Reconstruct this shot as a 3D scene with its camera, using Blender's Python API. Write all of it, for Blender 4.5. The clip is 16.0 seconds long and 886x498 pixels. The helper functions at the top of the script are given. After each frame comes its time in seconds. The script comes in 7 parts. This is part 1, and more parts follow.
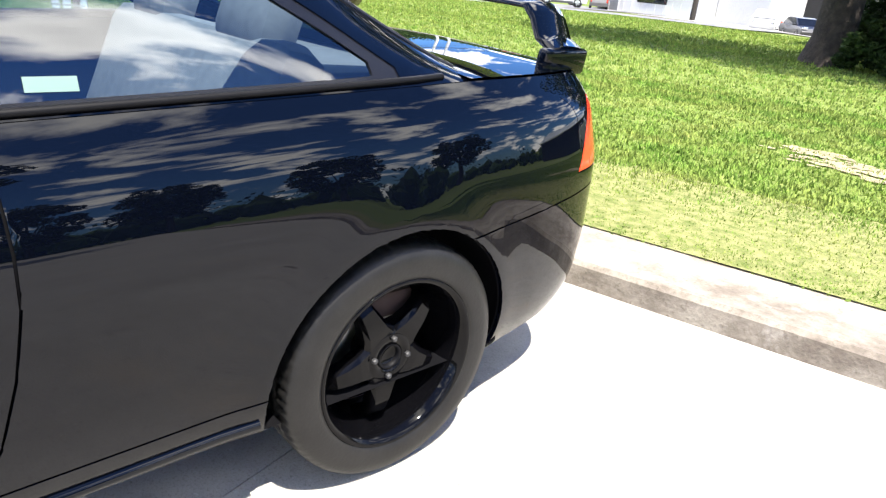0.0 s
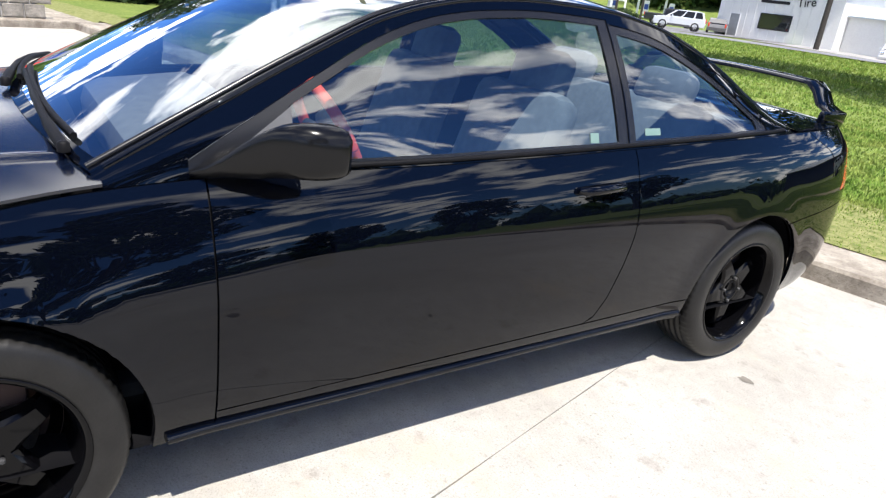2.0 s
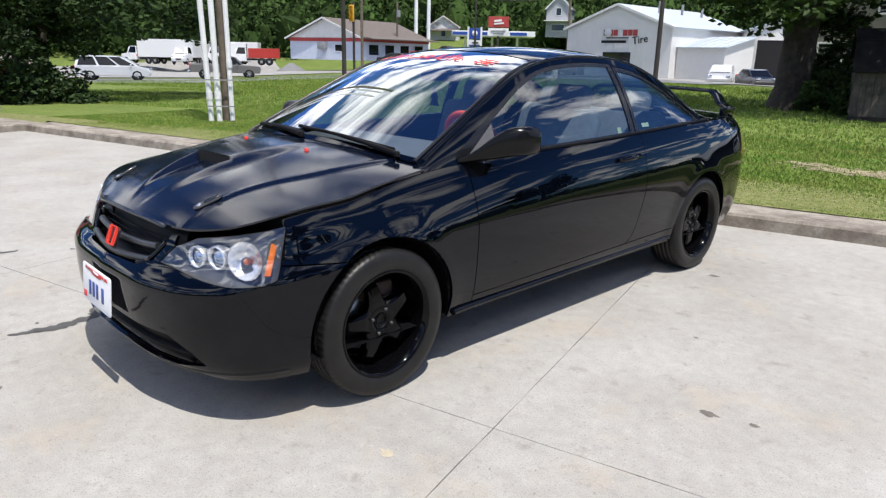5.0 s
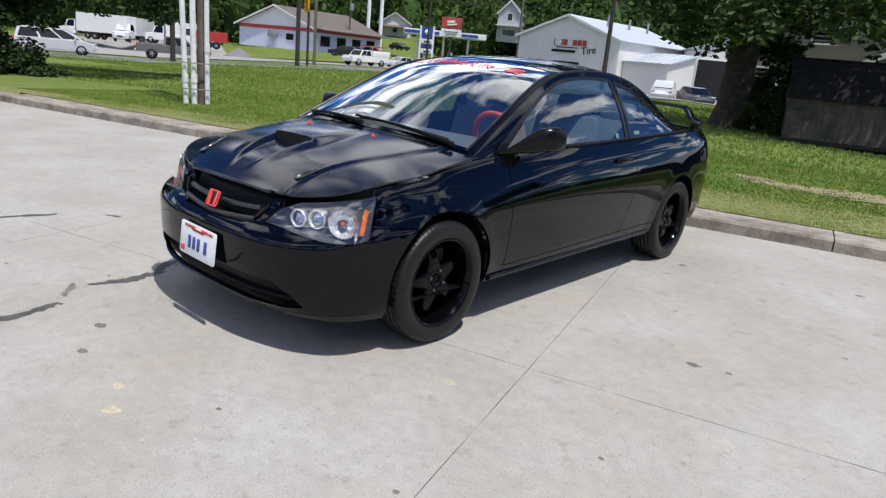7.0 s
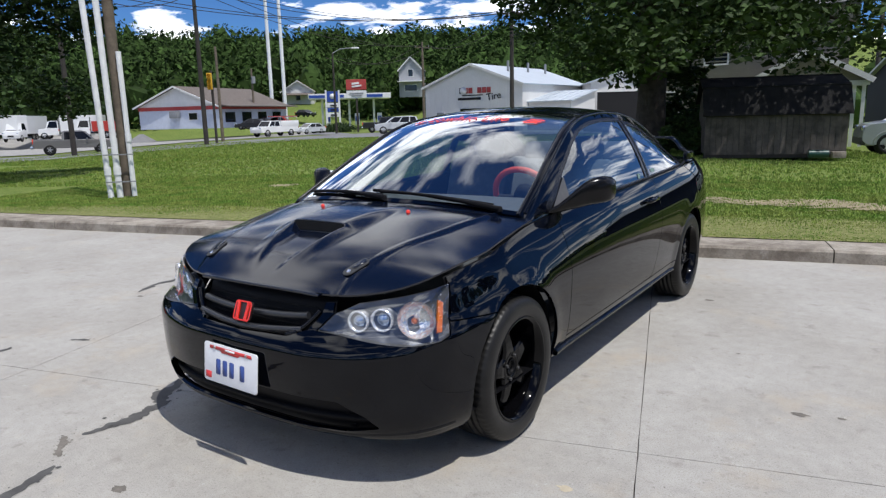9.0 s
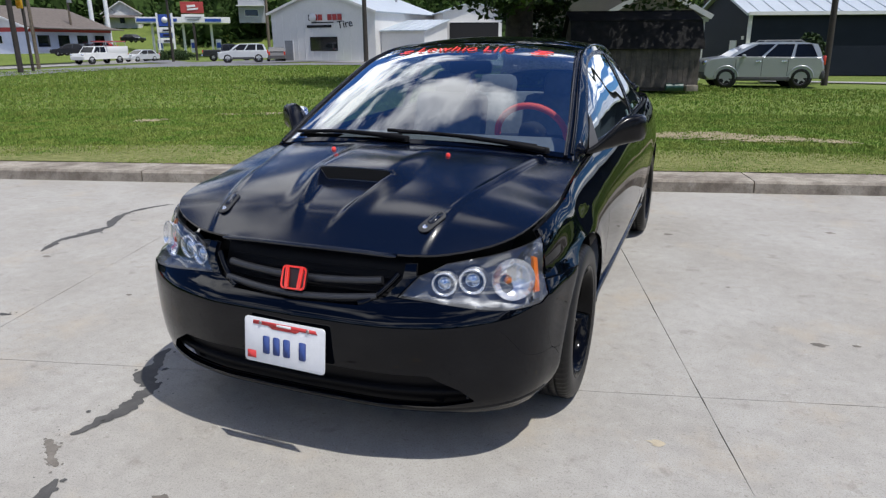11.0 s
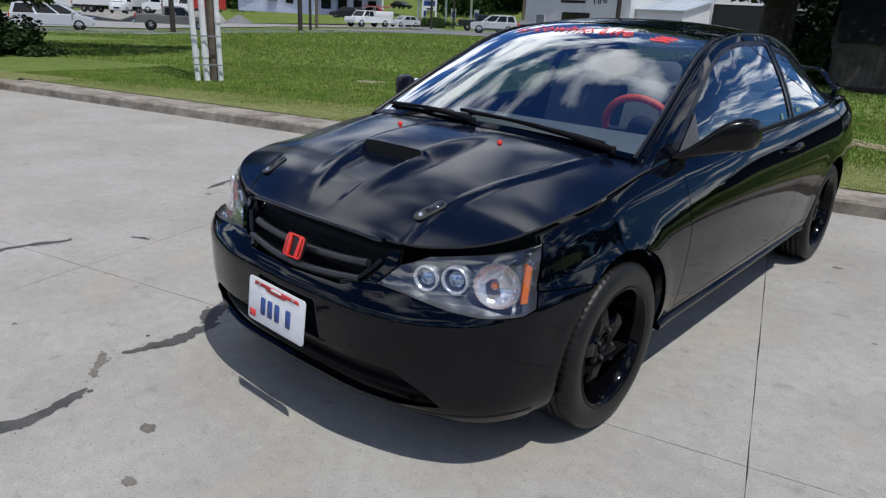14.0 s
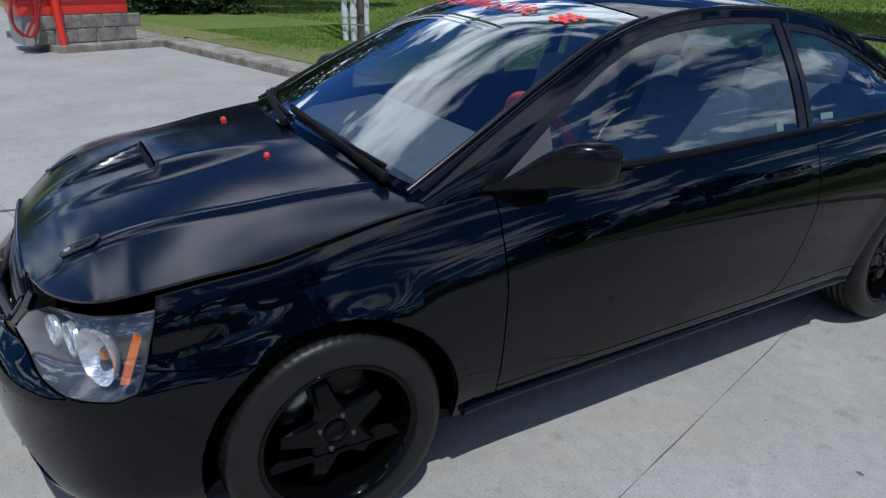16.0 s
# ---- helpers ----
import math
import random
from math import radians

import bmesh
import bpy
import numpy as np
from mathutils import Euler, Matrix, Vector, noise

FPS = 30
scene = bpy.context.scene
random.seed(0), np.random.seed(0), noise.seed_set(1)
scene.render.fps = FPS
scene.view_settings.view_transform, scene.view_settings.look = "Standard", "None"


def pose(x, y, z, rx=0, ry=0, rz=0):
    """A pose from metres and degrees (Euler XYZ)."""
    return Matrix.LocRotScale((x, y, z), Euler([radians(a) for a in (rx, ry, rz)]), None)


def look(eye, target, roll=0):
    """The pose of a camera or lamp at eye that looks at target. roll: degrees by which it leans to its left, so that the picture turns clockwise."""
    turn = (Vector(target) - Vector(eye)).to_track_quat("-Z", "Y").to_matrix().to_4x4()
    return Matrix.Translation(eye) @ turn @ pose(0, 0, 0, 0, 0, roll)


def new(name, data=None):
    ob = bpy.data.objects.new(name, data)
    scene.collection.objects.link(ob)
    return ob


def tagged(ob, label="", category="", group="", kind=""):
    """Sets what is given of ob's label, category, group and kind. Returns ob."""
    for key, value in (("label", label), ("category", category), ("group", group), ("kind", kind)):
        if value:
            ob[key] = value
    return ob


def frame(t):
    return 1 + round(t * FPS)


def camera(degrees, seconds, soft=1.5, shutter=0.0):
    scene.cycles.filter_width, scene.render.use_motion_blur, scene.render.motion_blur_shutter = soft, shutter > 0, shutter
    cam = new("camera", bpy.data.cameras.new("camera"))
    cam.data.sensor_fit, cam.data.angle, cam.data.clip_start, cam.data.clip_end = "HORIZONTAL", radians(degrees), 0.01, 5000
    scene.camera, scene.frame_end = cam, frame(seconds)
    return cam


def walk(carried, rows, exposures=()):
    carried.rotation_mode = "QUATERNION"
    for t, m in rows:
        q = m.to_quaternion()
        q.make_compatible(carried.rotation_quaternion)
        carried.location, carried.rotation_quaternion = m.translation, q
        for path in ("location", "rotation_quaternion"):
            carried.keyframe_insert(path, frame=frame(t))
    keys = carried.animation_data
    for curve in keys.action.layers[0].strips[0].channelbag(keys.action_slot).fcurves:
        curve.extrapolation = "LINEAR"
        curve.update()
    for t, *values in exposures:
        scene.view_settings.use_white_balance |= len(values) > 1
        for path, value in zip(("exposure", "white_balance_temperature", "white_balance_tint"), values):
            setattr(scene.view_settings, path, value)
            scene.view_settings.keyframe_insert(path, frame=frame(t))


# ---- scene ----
cam = camera(65.9, 16.0, soft=1.3)
PATH = [
    (0, (1.919, 0.405, 1.173), (0.555, 1.667, 0.434), 5.4),
    (0.5, (1.872, 0.004, 1.31), (0.627, 1.347, 0.506), 7.1),
    (1, (1.923, -0.422, 1.335), (0.661, 0.936, 0.584), 7.2),
    (1.5, (2.103, -0.819, 1.312), (0.709, 0.431, 0.608), 7.9),
    (2, (2.264, -1.205, 1.363), (0.739, -0.135, 0.633), 7.1),
    (2.5, (2.352, -1.638, 1.373), (0.926, -0.418, 0.682), 6.1),
    (3, (2.578, -2.013, 1.356), (1.112, -0.819, 0.707), 4.2),
    (3.5, (2.719, -2.286, 1.41), (1.224, -1.1, 0.811), 2.2),
    (4, (2.689, -2.654, 1.351), (1.271, -1.375, 0.755), 3.1),
    (4.5, (2.680, -2.820, 1.367), (1.293, -1.481, 0.833), 4.9),
    (4.7, (2.727, -2.85, 1.33), (1.331, -1.529, 0.777), 2.1),
    (6.8, (2.848, -3.617, 1.369), (1.573, -2.167, 0.846), 2.3),
    (7, (2.832, -3.688, 1.351), (1.586, -2.221, 0.808), 5.3),
    (7.5, (2.636, -3.85, 1.348), (1.352, -2.388, 0.882), 2.4),
    (8, (2.419, -3.871, 1.337), (1.239, -2.308, 0.929), 1.3),
    (8.2, (2.38, -3.83, 1.353), (1.187, -2.267, 0.988), -0.7),
    (10.3, (1.438, -3.668, 1.34), (0.53, -1.954, 0.853), 0.2),
    (10.5, (1.366, -3.693, 1.362), (0.503, -1.959, 0.864), -0.2),
    (11, (1.234, -3.822, 1.36), (0.532, -2.042, 0.779), -0.4),
    (11.5, (1.205, -3.87, 1.359), (0.559, -2.071, 0.769), 1.2),
    (12, (1.314, -3.889, 1.371), (0.647, -2.084, 0.826), 1.9),
    (12.5, (1.51, -3.883, 1.353), (0.711, -2.156, 0.735), 3.1),
    (13, (1.579, -3.793, 1.326), (0.618, -2.196, 0.6), 0.7),
    (13.5, (1.63, -3.536, 1.342), (0.529, -2.007, 0.671), 3.7),
    (14, (1.764, -3.314, 1.372), (0.526, -1.887, 0.717), 2.7),
    (14.5, (1.92, -3.036, 1.396), (0.619, -1.682, 0.708), 3.8),
    (15, (1.96, -2.644, 1.414), (0.573, -1.374, 0.735), 2.1),
    (15.5, (2.055, -2.271, 1.429), (0.539, -1.143, 0.771), 0.4),
    (16, (2.2, -1.83, 1.478), (0.619, -0.894, 0.688), 1.5),
]
EXPOSURES = [(0.0, 1.48, 6790, 10), (0.5, 1.1, 6790, 10), (2.0, 0.83, 6640, 10), (3.0, 0.58, 6490, 10), (3.5, 0.4, 6490, 10), (4.5, 0.22, 6540, 10), (7.0, -0.14, 6450, 10), (8.0, -0.24, 6350, 10), (11.0, -0.28, 6400, 10), (12.5, -0.51, 6400, 10), (13.0, -0.56, 6450, 10), (14.0, -0.58, 6250, 9), (14.5, -0.48, 6250, 9), (15.5, -0.63, 5850, 8), (16.0, -0.71, 5800, 8)]
walk(cam, [(t, look(eye, target, roll)) for t, eye, target, roll in PATH], EXPOSURES)
# ---------------------------------------------------------------- light
SUN_DIR = Vector((0.40, -0.10, 1.0)).normalized()
sun_data = bpy.data.lights.new("sun", "SUN")
sun_data.energy, sun_data.angle, sun_data.color = 5.0, radians(0.53), (1.0, 0.965, 0.91)
sun_ob = new("sun", sun_data)
sun_ob.matrix_world = look((30 * SUN_DIR.x, 30 * SUN_DIR.y, 30 * SUN_DIR.z), (0, 0, 0))

world = bpy.data.worlds.new("sky")
scene.world = world
world.use_nodes = True
wn, wl = world.node_tree.nodes, world.node_tree.links
wn.clear()
w_out = wn.new("ShaderNodeOutputWorld")
w_bg = wn.new("ShaderNodeBackground")
w_bg.inputs["Strength"].default_value = 0.09
w_sky = wn.new("ShaderNodeTexSky")
w_sky.sky_type, w_sky.sun_disc = "NISHITA", False
w_sky.sun_elevation = math.asin(SUN_DIR.z)
w_sky.sun_rotation = math.atan2(SUN_DIR.x, SUN_DIR.y)
w_sky.air_density, w_sky.dust_density, w_sky.ozone_density = 1.0, 0.05, 3.5
# broken cumulus: noise on a flat layer overhead
w_tc = wn.new("ShaderNodeTexCoord")
w_sep = wn.new("ShaderNodeSeparateXYZ")
wl.new(w_tc.outputs["Generated"], w_sep.inputs[0])
w_sq, w_add, w_max = (wn.new("ShaderNodeMath") for _ in range(3))
w_sq.operation, w_add.operation, w_max.operation = "MULTIPLY", "ADD", "SQRT"
w_add.inputs[1].default_value = 0.018
wl.new(w_sep.outputs["Z"], w_sq.inputs[0])
wl.new(w_sep.outputs["Z"], w_sq.inputs[1])
wl.new(w_sq.outputs[0], w_add.inputs[0])
wl.new(w_add.outputs[0], w_max.inputs[0])
w_div = []
for axis in ("X", "Y"):
    d = wn.new("ShaderNodeMath")
    d.operation = "DIVIDE"
    wl.new(w_sep.outputs[axis], d.inputs[0])
    wl.new(w_max.outputs[0], d.inputs[1])
    w_div.append(d)
w_com = wn.new("ShaderNodeCombineXYZ")
wl.new(w_div[0].outputs[0], w_com.inputs["X"])
wl.new(w_div[1].outputs[0], w_com.inputs["Y"])
w_noise = wn.new("ShaderNodeTexNoise")
w_noise.noise_dimensions = "4D"
w_noise.inputs["W"].default_value = 47.75
w_noise.inputs["Scale"].default_value = 1.7
w_noise.inputs["Detail"].default_value = 7.0
w_noise.inputs["Roughness"].default_value = 0.56
w_noise.inputs["Distortion"].default_value = 0.35
wl.new(w_com.outputs[0], w_noise.inputs["Vector"])
w_ramp = wn.new("ShaderNodeValToRGB")
w_ramp.color_ramp.elements[0].position, w_ramp.color_ramp.elements[1].position = 0.515, 0.61
wl.new(w_noise.outputs["Fac"], w_ramp.inputs[0])
w_shade = wn.new("ShaderNodeValToRGB")
w_shade.color_ramp.elements[0].position, w_shade.color_ramp.elements[1].position = 0.5, 0.85
w_shade.color_ramp.elements[0].color = (34.0, 34.0, 34.0, 1)
w_shade.color_ramp.elements[1].color = (10.0, 10.1, 10.4, 1)
wl.new(w_noise.outputs["Fac"], w_shade.inputs[0])
w_mix = wn.new("ShaderNodeMix")
w_mix.data_type = "RGBA"
wl.new(w_ramp.outputs["Color"], w_mix.inputs["Factor"])
w_deep = wn.new("ShaderNodeMix")
w_deep.data_type, w_deep.blend_type = "RGBA", "MULTIPLY"
w_deep.inputs["Factor"].default_value = 1.0
w_deep.inputs["B"].default_value = (0.42, 0.72, 1.22, 1)
wl.new(w_sky.outputs["Color"], w_deep.inputs["A"])
wl.new(w_deep.outputs["Result"], w_mix.inputs["A"])
wl.new(w_shade.outputs["Color"], w_mix.inputs["B"])
wl.new(w_mix.outputs["Result"], w_bg.inputs["Color"])
wl.new(w_bg.outputs[0], w_out.inputs["Surface"])

# ---------------------------------------------------------------- materials


def material(name, color=(0.5, 0.5, 0.5), rough=0.5, metal=0.0, vary=0.0, scale=6.0, bump=0.0, bump_scale=60.0,
             color2=None, coat=0.0, island=0.0, spec=0.5, coat_rough=0.03, detail=6.0, spread=(0.35, 0.65), coat_ior=1.5):
    """A principled material with grain at two scales, optional second colour by noise, bump and clear coat."""
    m = bpy.data.materials.new(name)
    m.use_nodes = True
    n, l = m.node_tree.nodes, m.node_tree.links
    b = n["Principled BSDF"]
    b.inputs["Base Color"].default_value = (*color, 1)
    b.inputs["Roughness"].default_value = rough
    b.inputs["Metallic"].default_value = metal
    b.inputs["Specular IOR Level"].default_value = spec
    b.inputs["Coat Weight"].default_value = coat
    b.inputs["Coat Roughness"].default_value = coat_rough
    b.inputs["Coat IOR"].default_value = coat_ior
    tc = n.new("ShaderNodeTexCoord")
    last = None
    if vary > 0 or color2:
        big = n.new("ShaderNodeTexNoise")
        big.inputs["Scale"].default_value = scale
        big.inputs["Detail"].default_value = detail
        big.inputs["Roughness"].default_value = 0.62
        l.new(tc.outputs["Object"], big.inputs["Vector"])
        ramp = n.new("ShaderNodeValToRGB")
        c2 = color2 or tuple(c * (1 - vary) for c in color)
        ramp.color_ramp.elements[0].position, ramp.color_ramp.elements[1].position = spread
        ramp.color_ramp.elements[0].color = (*c2, 1)
        ramp.color_ramp.elements[1].color = (*color, 1)
        l.new(big.outputs["Fac"], ramp.inputs[0])
        last = ramp.outputs["Color"]
        fine = n.new("ShaderNodeTexNoise")
        fine.inputs["Scale"].default_value = scale * 14
        fine.inputs["Detail"].default_value = 3
        l.new(tc.outputs["Object"], fine.inputs["Vector"])
        mx = n.new("ShaderNodeMix")
        mx.data_type, mx.blend_type = "RGBA", "MULTIPLY"
        mx.inputs["Factor"].default_value = min(0.6, vary + 0.1)
        l.new(last, mx.inputs["A"])
        l.new(fine.outputs["Fac"], mx.inputs["B"])
        gain = n.new("ShaderNodeMix")
        gain.data_type, gain.blend_type = "RGBA", "ADD"
        gain.inputs["Factor"].default_value = min(0.6, vary + 0.1) * 0.5
        l.new(mx.outputs["Result"], gain.inputs["A"])
        l.new(last, gain.inputs["B"])
        last = gain.outputs["Result"]
    if island > 0:
        g = n.new("ShaderNodeNewGeometry")
        hsv = n.new("ShaderNodeHueSaturation")
        mr = n.new("ShaderNodeMapRange")
        mr.inputs["To Min"].default_value, mr.inputs["To Max"].default_value = 1 - island, 1 + island
        l.new(g.outputs["Random Per Island"], mr.inputs["Value"])
        l.new(mr.outputs["Result"], hsv.inputs["Value"])
        if last:
            l.new(last, hsv.inputs["Color"])
        else:
            hsv.inputs["Color"].default_value = (*color, 1)
        last = hsv.outputs["Color"]
    if last:
        l.new(last, b.inputs["Base Color"])
    if bump > 0:
        bn = n.new("ShaderNodeTexNoise")
        bn.inputs["Scale"].default_value = bump_scale
        bn.inputs["Detail"].default_value = 4
        l.new(tc.outputs["Object"], bn.inputs["Vector"])
        bp = n.new("ShaderNodeBump")
        bp.inputs["Strength"].default_value = 1.0
        bp.inputs["Distance"].default_value = bump
        l.new(bn.outputs["Fac"], bp.inputs["Height"])
        l.new(bp.outputs[0], b.inputs["Normal"])
    return m


def glass_material(name, tint=(0.8, 0.85, 0.85), face=0.045, boost=1.0):
    """A thin pane: clear to look through, mirrors by angle (face: share mirrored head-on)."""
    m = bpy.data.materials.new(name)
    m.use_nodes = True
    n, l = m.node_tree.nodes, m.node_tree.links
    n.clear()
    out, mix = n.new("ShaderNodeOutputMaterial"), n.new("ShaderNodeMixShader")
    tr, gl, lw_ = n.new("ShaderNodeBsdfTransparent"), n.new("ShaderNodeBsdfGlossy"), n.new("ShaderNodeLayerWeight")
    tr.inputs["Color"].default_value = (*tint, 1)
    gl.inputs["Roughness"].default_value = 0.01
    gl.inputs["Color"].default_value = (0.95, 0.97, 1, 1)
    lw_.inputs["Blend"].default_value = 0.5
    last = lw_.outputs["Facing"]
    for op, k in (("POWER", 5.0), ("MULTIPLY", 1 - face), ("ADD", face), ("MULTIPLY", boost)):
        q = n.new("ShaderNodeMath")
        q.operation, q.use_clamp = op, True
        q.inputs[1].default_value = k
        l.new(last, q.inputs[0])
        last = q.outputs[0]
    l.new(last, mix.inputs[0])
    l.new(tr.outputs[0], mix.inputs[1])
    l.new(gl.outputs[0], mix.inputs[2])
    l.new(mix.outputs[0], out.inputs["Surface"])
    return m


M_PAINT = material("black_gloss_paint", (0.0008, 0.0013, 0.0032), 0.4, coat=1.0, coat_rough=0.012, spec=0.0, coat_ior=1.37)
M_HOOD = material("black_repainted_hood", (0.002, 0.004, 0.011), 0.4, coat=1.0, coat_rough=0.15, spec=0.0, coat_ior=1.62, bump=0.00002, bump_scale=700)
M_TRIM = material("black_trim_plastic", (0.004, 0.004, 0.005), 0.55, spec=0.12, vary=0.2, scale=30, bump=0.0002, bump_scale=500)
M_RUBBER = material("tyre_rubber", (0.013, 0.0125, 0.012), 0.42, spec=0.28, vary=0.35, scale=14, bump=0.0005, bump_scale=120)
M_RIM = material("gloss_black_rim", (0.002, 0.002, 0.0025), 0.5, coat=0.55, coat_rough=0.06, spec=0.0, coat_ior=1.38)
M_GRBAR = material("grille_bar_black", (0.02, 0.021, 0.024), 0.28, spec=0.6)
M_STEEL = material("bare_steel", (0.45, 0.44, 0.42), 0.35, metal=1.0, vary=0.3, scale=20)
M_RUST = material("rusty_brake", (0.06, 0.035, 0.028), 0.8, vary=0.5, scale=30, color2=(0.05, 0.03, 0.025))
M_CHROME = material("chrome", (0.85, 0.86, 0.88), 0.08, metal=1.0)
M_REFLECT = material("lamp_reflector", (0.93, 0.93, 0.93), 0.13, metal=0.75, bump=0.002, bump_scale=70)
M_HOUSING = material("smoked_lamp_housing", (0.10, 0.105, 0.115), 0.42, metal=0.45)
M_CAP = material("satin_black_mirror_cap", (0.004, 0.004, 0.0045), 0.2, spec=0.24, bump=0.00004, bump_scale=900)
M_MOULD = material("glossy_black_moulding", (0.006, 0.006, 0.007), 0.27, spec=0.4)
M_SAIL = material("grey_corner_trim", (0.09, 0.09, 0.095), 0.6, vary=0.15, scale=30)
M_AMBER = material("amber_lens", (0.62, 0.15, 0.012), 0.3, vary=0.25, scale=60, coat=0.6)
M_TAIL = material("red_tail_lens", (0.6, 0.05, 0.02), 0.2, coat=0.8)
M_RED = material("red_enamel", (0.80, 0.035, 0.02), 0.35, coat=0.4)
M_STICKER = material("red_vinyl_lettering", (0.85, 0.05, 0.035), 0.5)
M_GLASS = glass_material("car_glass", (0.46, 0.58, 0.64), 0.055, 1.9)
M_SCREEN = glass_material("windscreen_glass", (0.70, 0.80, 0.83), 0.07, 2.9)
M_LENS = glass_material("lamp_lens", (0.95, 0.96, 0.97), 0.045, 2.2)
M_SEAT = material("grey_seat_cloth", (0.18, 0.195, 0.21), 0.9, vary=0.2, scale=30, bump=0.0006, bump_scale=400)
M_SEATDK = material("dark_seat_cloth", (0.03, 0.032, 0.036), 0.9, vary=0.2, scale=30)
M_DASH = material("grey_dashboard", (0.13, 0.14, 0.15), 0.75, vary=0.2, scale=20)
M_WHITE = material("white_plate_enamel", (0.78, 0.79, 0.80), 0.4, vary=0.06, scale=40)
M_PLATERED = material("plate_red", (0.55, 0.04, 0.04), 0.45)
M_PLATEBLUE = material("plate_blue", (0.03, 0.06, 0.22), 0.45)
# ---------------------------------------------------------------- building helpers


def part(name, bm, mat, parent=None, label="", smooth=True):
    """Links a bmesh as one mesh object under a thing or a part."""
    me = bpy.data.meshes.new(name)
    if smooth:
        for f in bm.faces:
            f.smooth = True
        for e in bm.edges:
            if len(e.link_faces) == 2 and e.calc_face_angle(0.0) > .75:
                e.smooth = False
    bm.to_mesh(me)
    bm.free()
    for m in mat if isinstance(mat, (list, tuple)) else [mat]:
        me.materials.append(m)
    ob = new(name, me)
    if parent is not None:
        ob.parent = parent
    if label:
        tagged(ob, label)
    return ob


def empty(name, label="", category="", m=None, group="", kind=""):
    ob = new(name)
    if m is not None:
        ob.matrix_basis = m
    return tagged(ob, label, category, group, kind)


def add_box(bm, size, m=None, bevel=0.0, mat=0, seg=2):
    m = m or Matrix.Identity(4)
    got = bmesh.ops.create_cube(bm, size=1.0, matrix=m @ Matrix.Diagonal((*size, 1)))
    faces = {f for v in got["verts"] for f in v.link_faces}
    for f in faces:
        f.material_index = mat
    if bevel > 0:
        edges = {e for v in got["verts"] for e in v.link_edges}
        r = bmesh.ops.bevel(bm, geom=list(edges), offset=bevel, segments=seg, affect="EDGES", profile=0.5)
        for f in r["faces"]:
            f.material_index = mat
    return bm


def box(size, m=None, bevel=0.0):
    return add_box(bmesh.new(), size, m, bevel)


def add_tube(bm, pts, radius, sides=10, cap=True, mat=0):
    """A round bar along a list of places; radius: a number or one for each place."""
    pts = [Vector(p) for p in pts]
    radii = radius if isinstance(radius, (list, tuple)) else [radius] * len(pts)
    rings, side = [], None
    for i, p in enumerate(pts):
        t = (pts[min(i + 1, len(pts) - 1)] - pts[max(i - 1, 0)]).normalized()
        if side is None:
            side = t.orthogonal().normalized()
        side = (side - t * side.dot(t)).normalized()
        other = t.cross(side)
        ring = [bm.verts.new(p + radii[i] * (math.cos(a) * side + math.sin(a) * other)) for a in (2 * math.pi * k / sides for k in range(sides))]
        rings.append(ring)
    for a, b in zip(rings, rings[1:]):
        for k in range(sides):
            bm.faces.new((a[k], a[(k + 1) % sides], b[(k + 1) % sides], b[k])).material_index = mat
    if cap:
        for end in (rings[0][::-1], rings[-1]):
            f = bm.faces.new(end)
            f.material_index = mat
            for e in f.edges:
                e.smooth = False
    return bm


def tube(pts, radius, sides=10, cap=True):
    return add_tube(bmesh.new(), pts, radius, sides, cap)


def add_lathe(bm, profile, sides=48, m=None, closed=False, mat=0):
    """Turns (radius, height) round the local z axis."""
    m = m or Matrix.Identity(4)
    rings = []
    for r, h in profile:
        rings.append([bm.verts.new(m @ Vector((r * math.cos(a), r * math.sin(a), h))) for a in (2 * math.pi * k / sides for k in range(sides))])
    pairs = list(zip(rings, rings[1:])) + ([(rings[-1], rings[0])] if closed else [])
    for a, b in pairs:
        for k in range(sides):
            bm.faces.new((a[k], a[(k + 1) % sides], b[(k + 1) % sides], b[k])).material_index = mat
    return bm


def add_prism(bm, outline, depth, m=None, mat=0, bevel=0.0):
    """A flat outline (x, y) given depth along z."""
    m = m or Matrix.Identity(4)
    lo = [bm.verts.new(m @ Vector((x, y, 0))) for x, y in outline]
    hi = [bm.verts.new(m @ Vector((x, y, depth))) for x, y in outline]
    faces = [bm.faces.new(lo[::-1]), bm.faces.new(hi)]
    n = len(outline)
    for k in range(n):
        faces.append(bm.faces.new((lo[k], lo[(k + 1) % n], hi[(k + 1) % n], hi[k])))
    for f in faces:
        f.material_index = mat
    if bevel > 0:
        r = bmesh.ops.bevel(bm, geom=list(faces[1].edges), offset=bevel, segments=2, affect="EDGES", profile=0.5)
        for f in r["faces"]:
            f.material_index = mat
    return bm


def prism(outline, depth, m=None, bevel=0.0):
    return add_prism(bmesh.new(), outline, depth, m, 0, bevel)


def rounded(w, h, r, seg=5):
    pts = []
    for cx, cy, a0 in ((w / 2 - r, h / 2 - r, 0), (-w / 2 + r, h / 2 - r, 90), (-w / 2 + r, -h / 2 + r, 180), (w / 2 - r, -h / 2 + r, 270)):
        for k in range(seg + 1):
            a = radians(a0 + 90 * k / seg)
            pts.append((cx + r * math.cos(a), cy + r * math.sin(a)))
    return pts


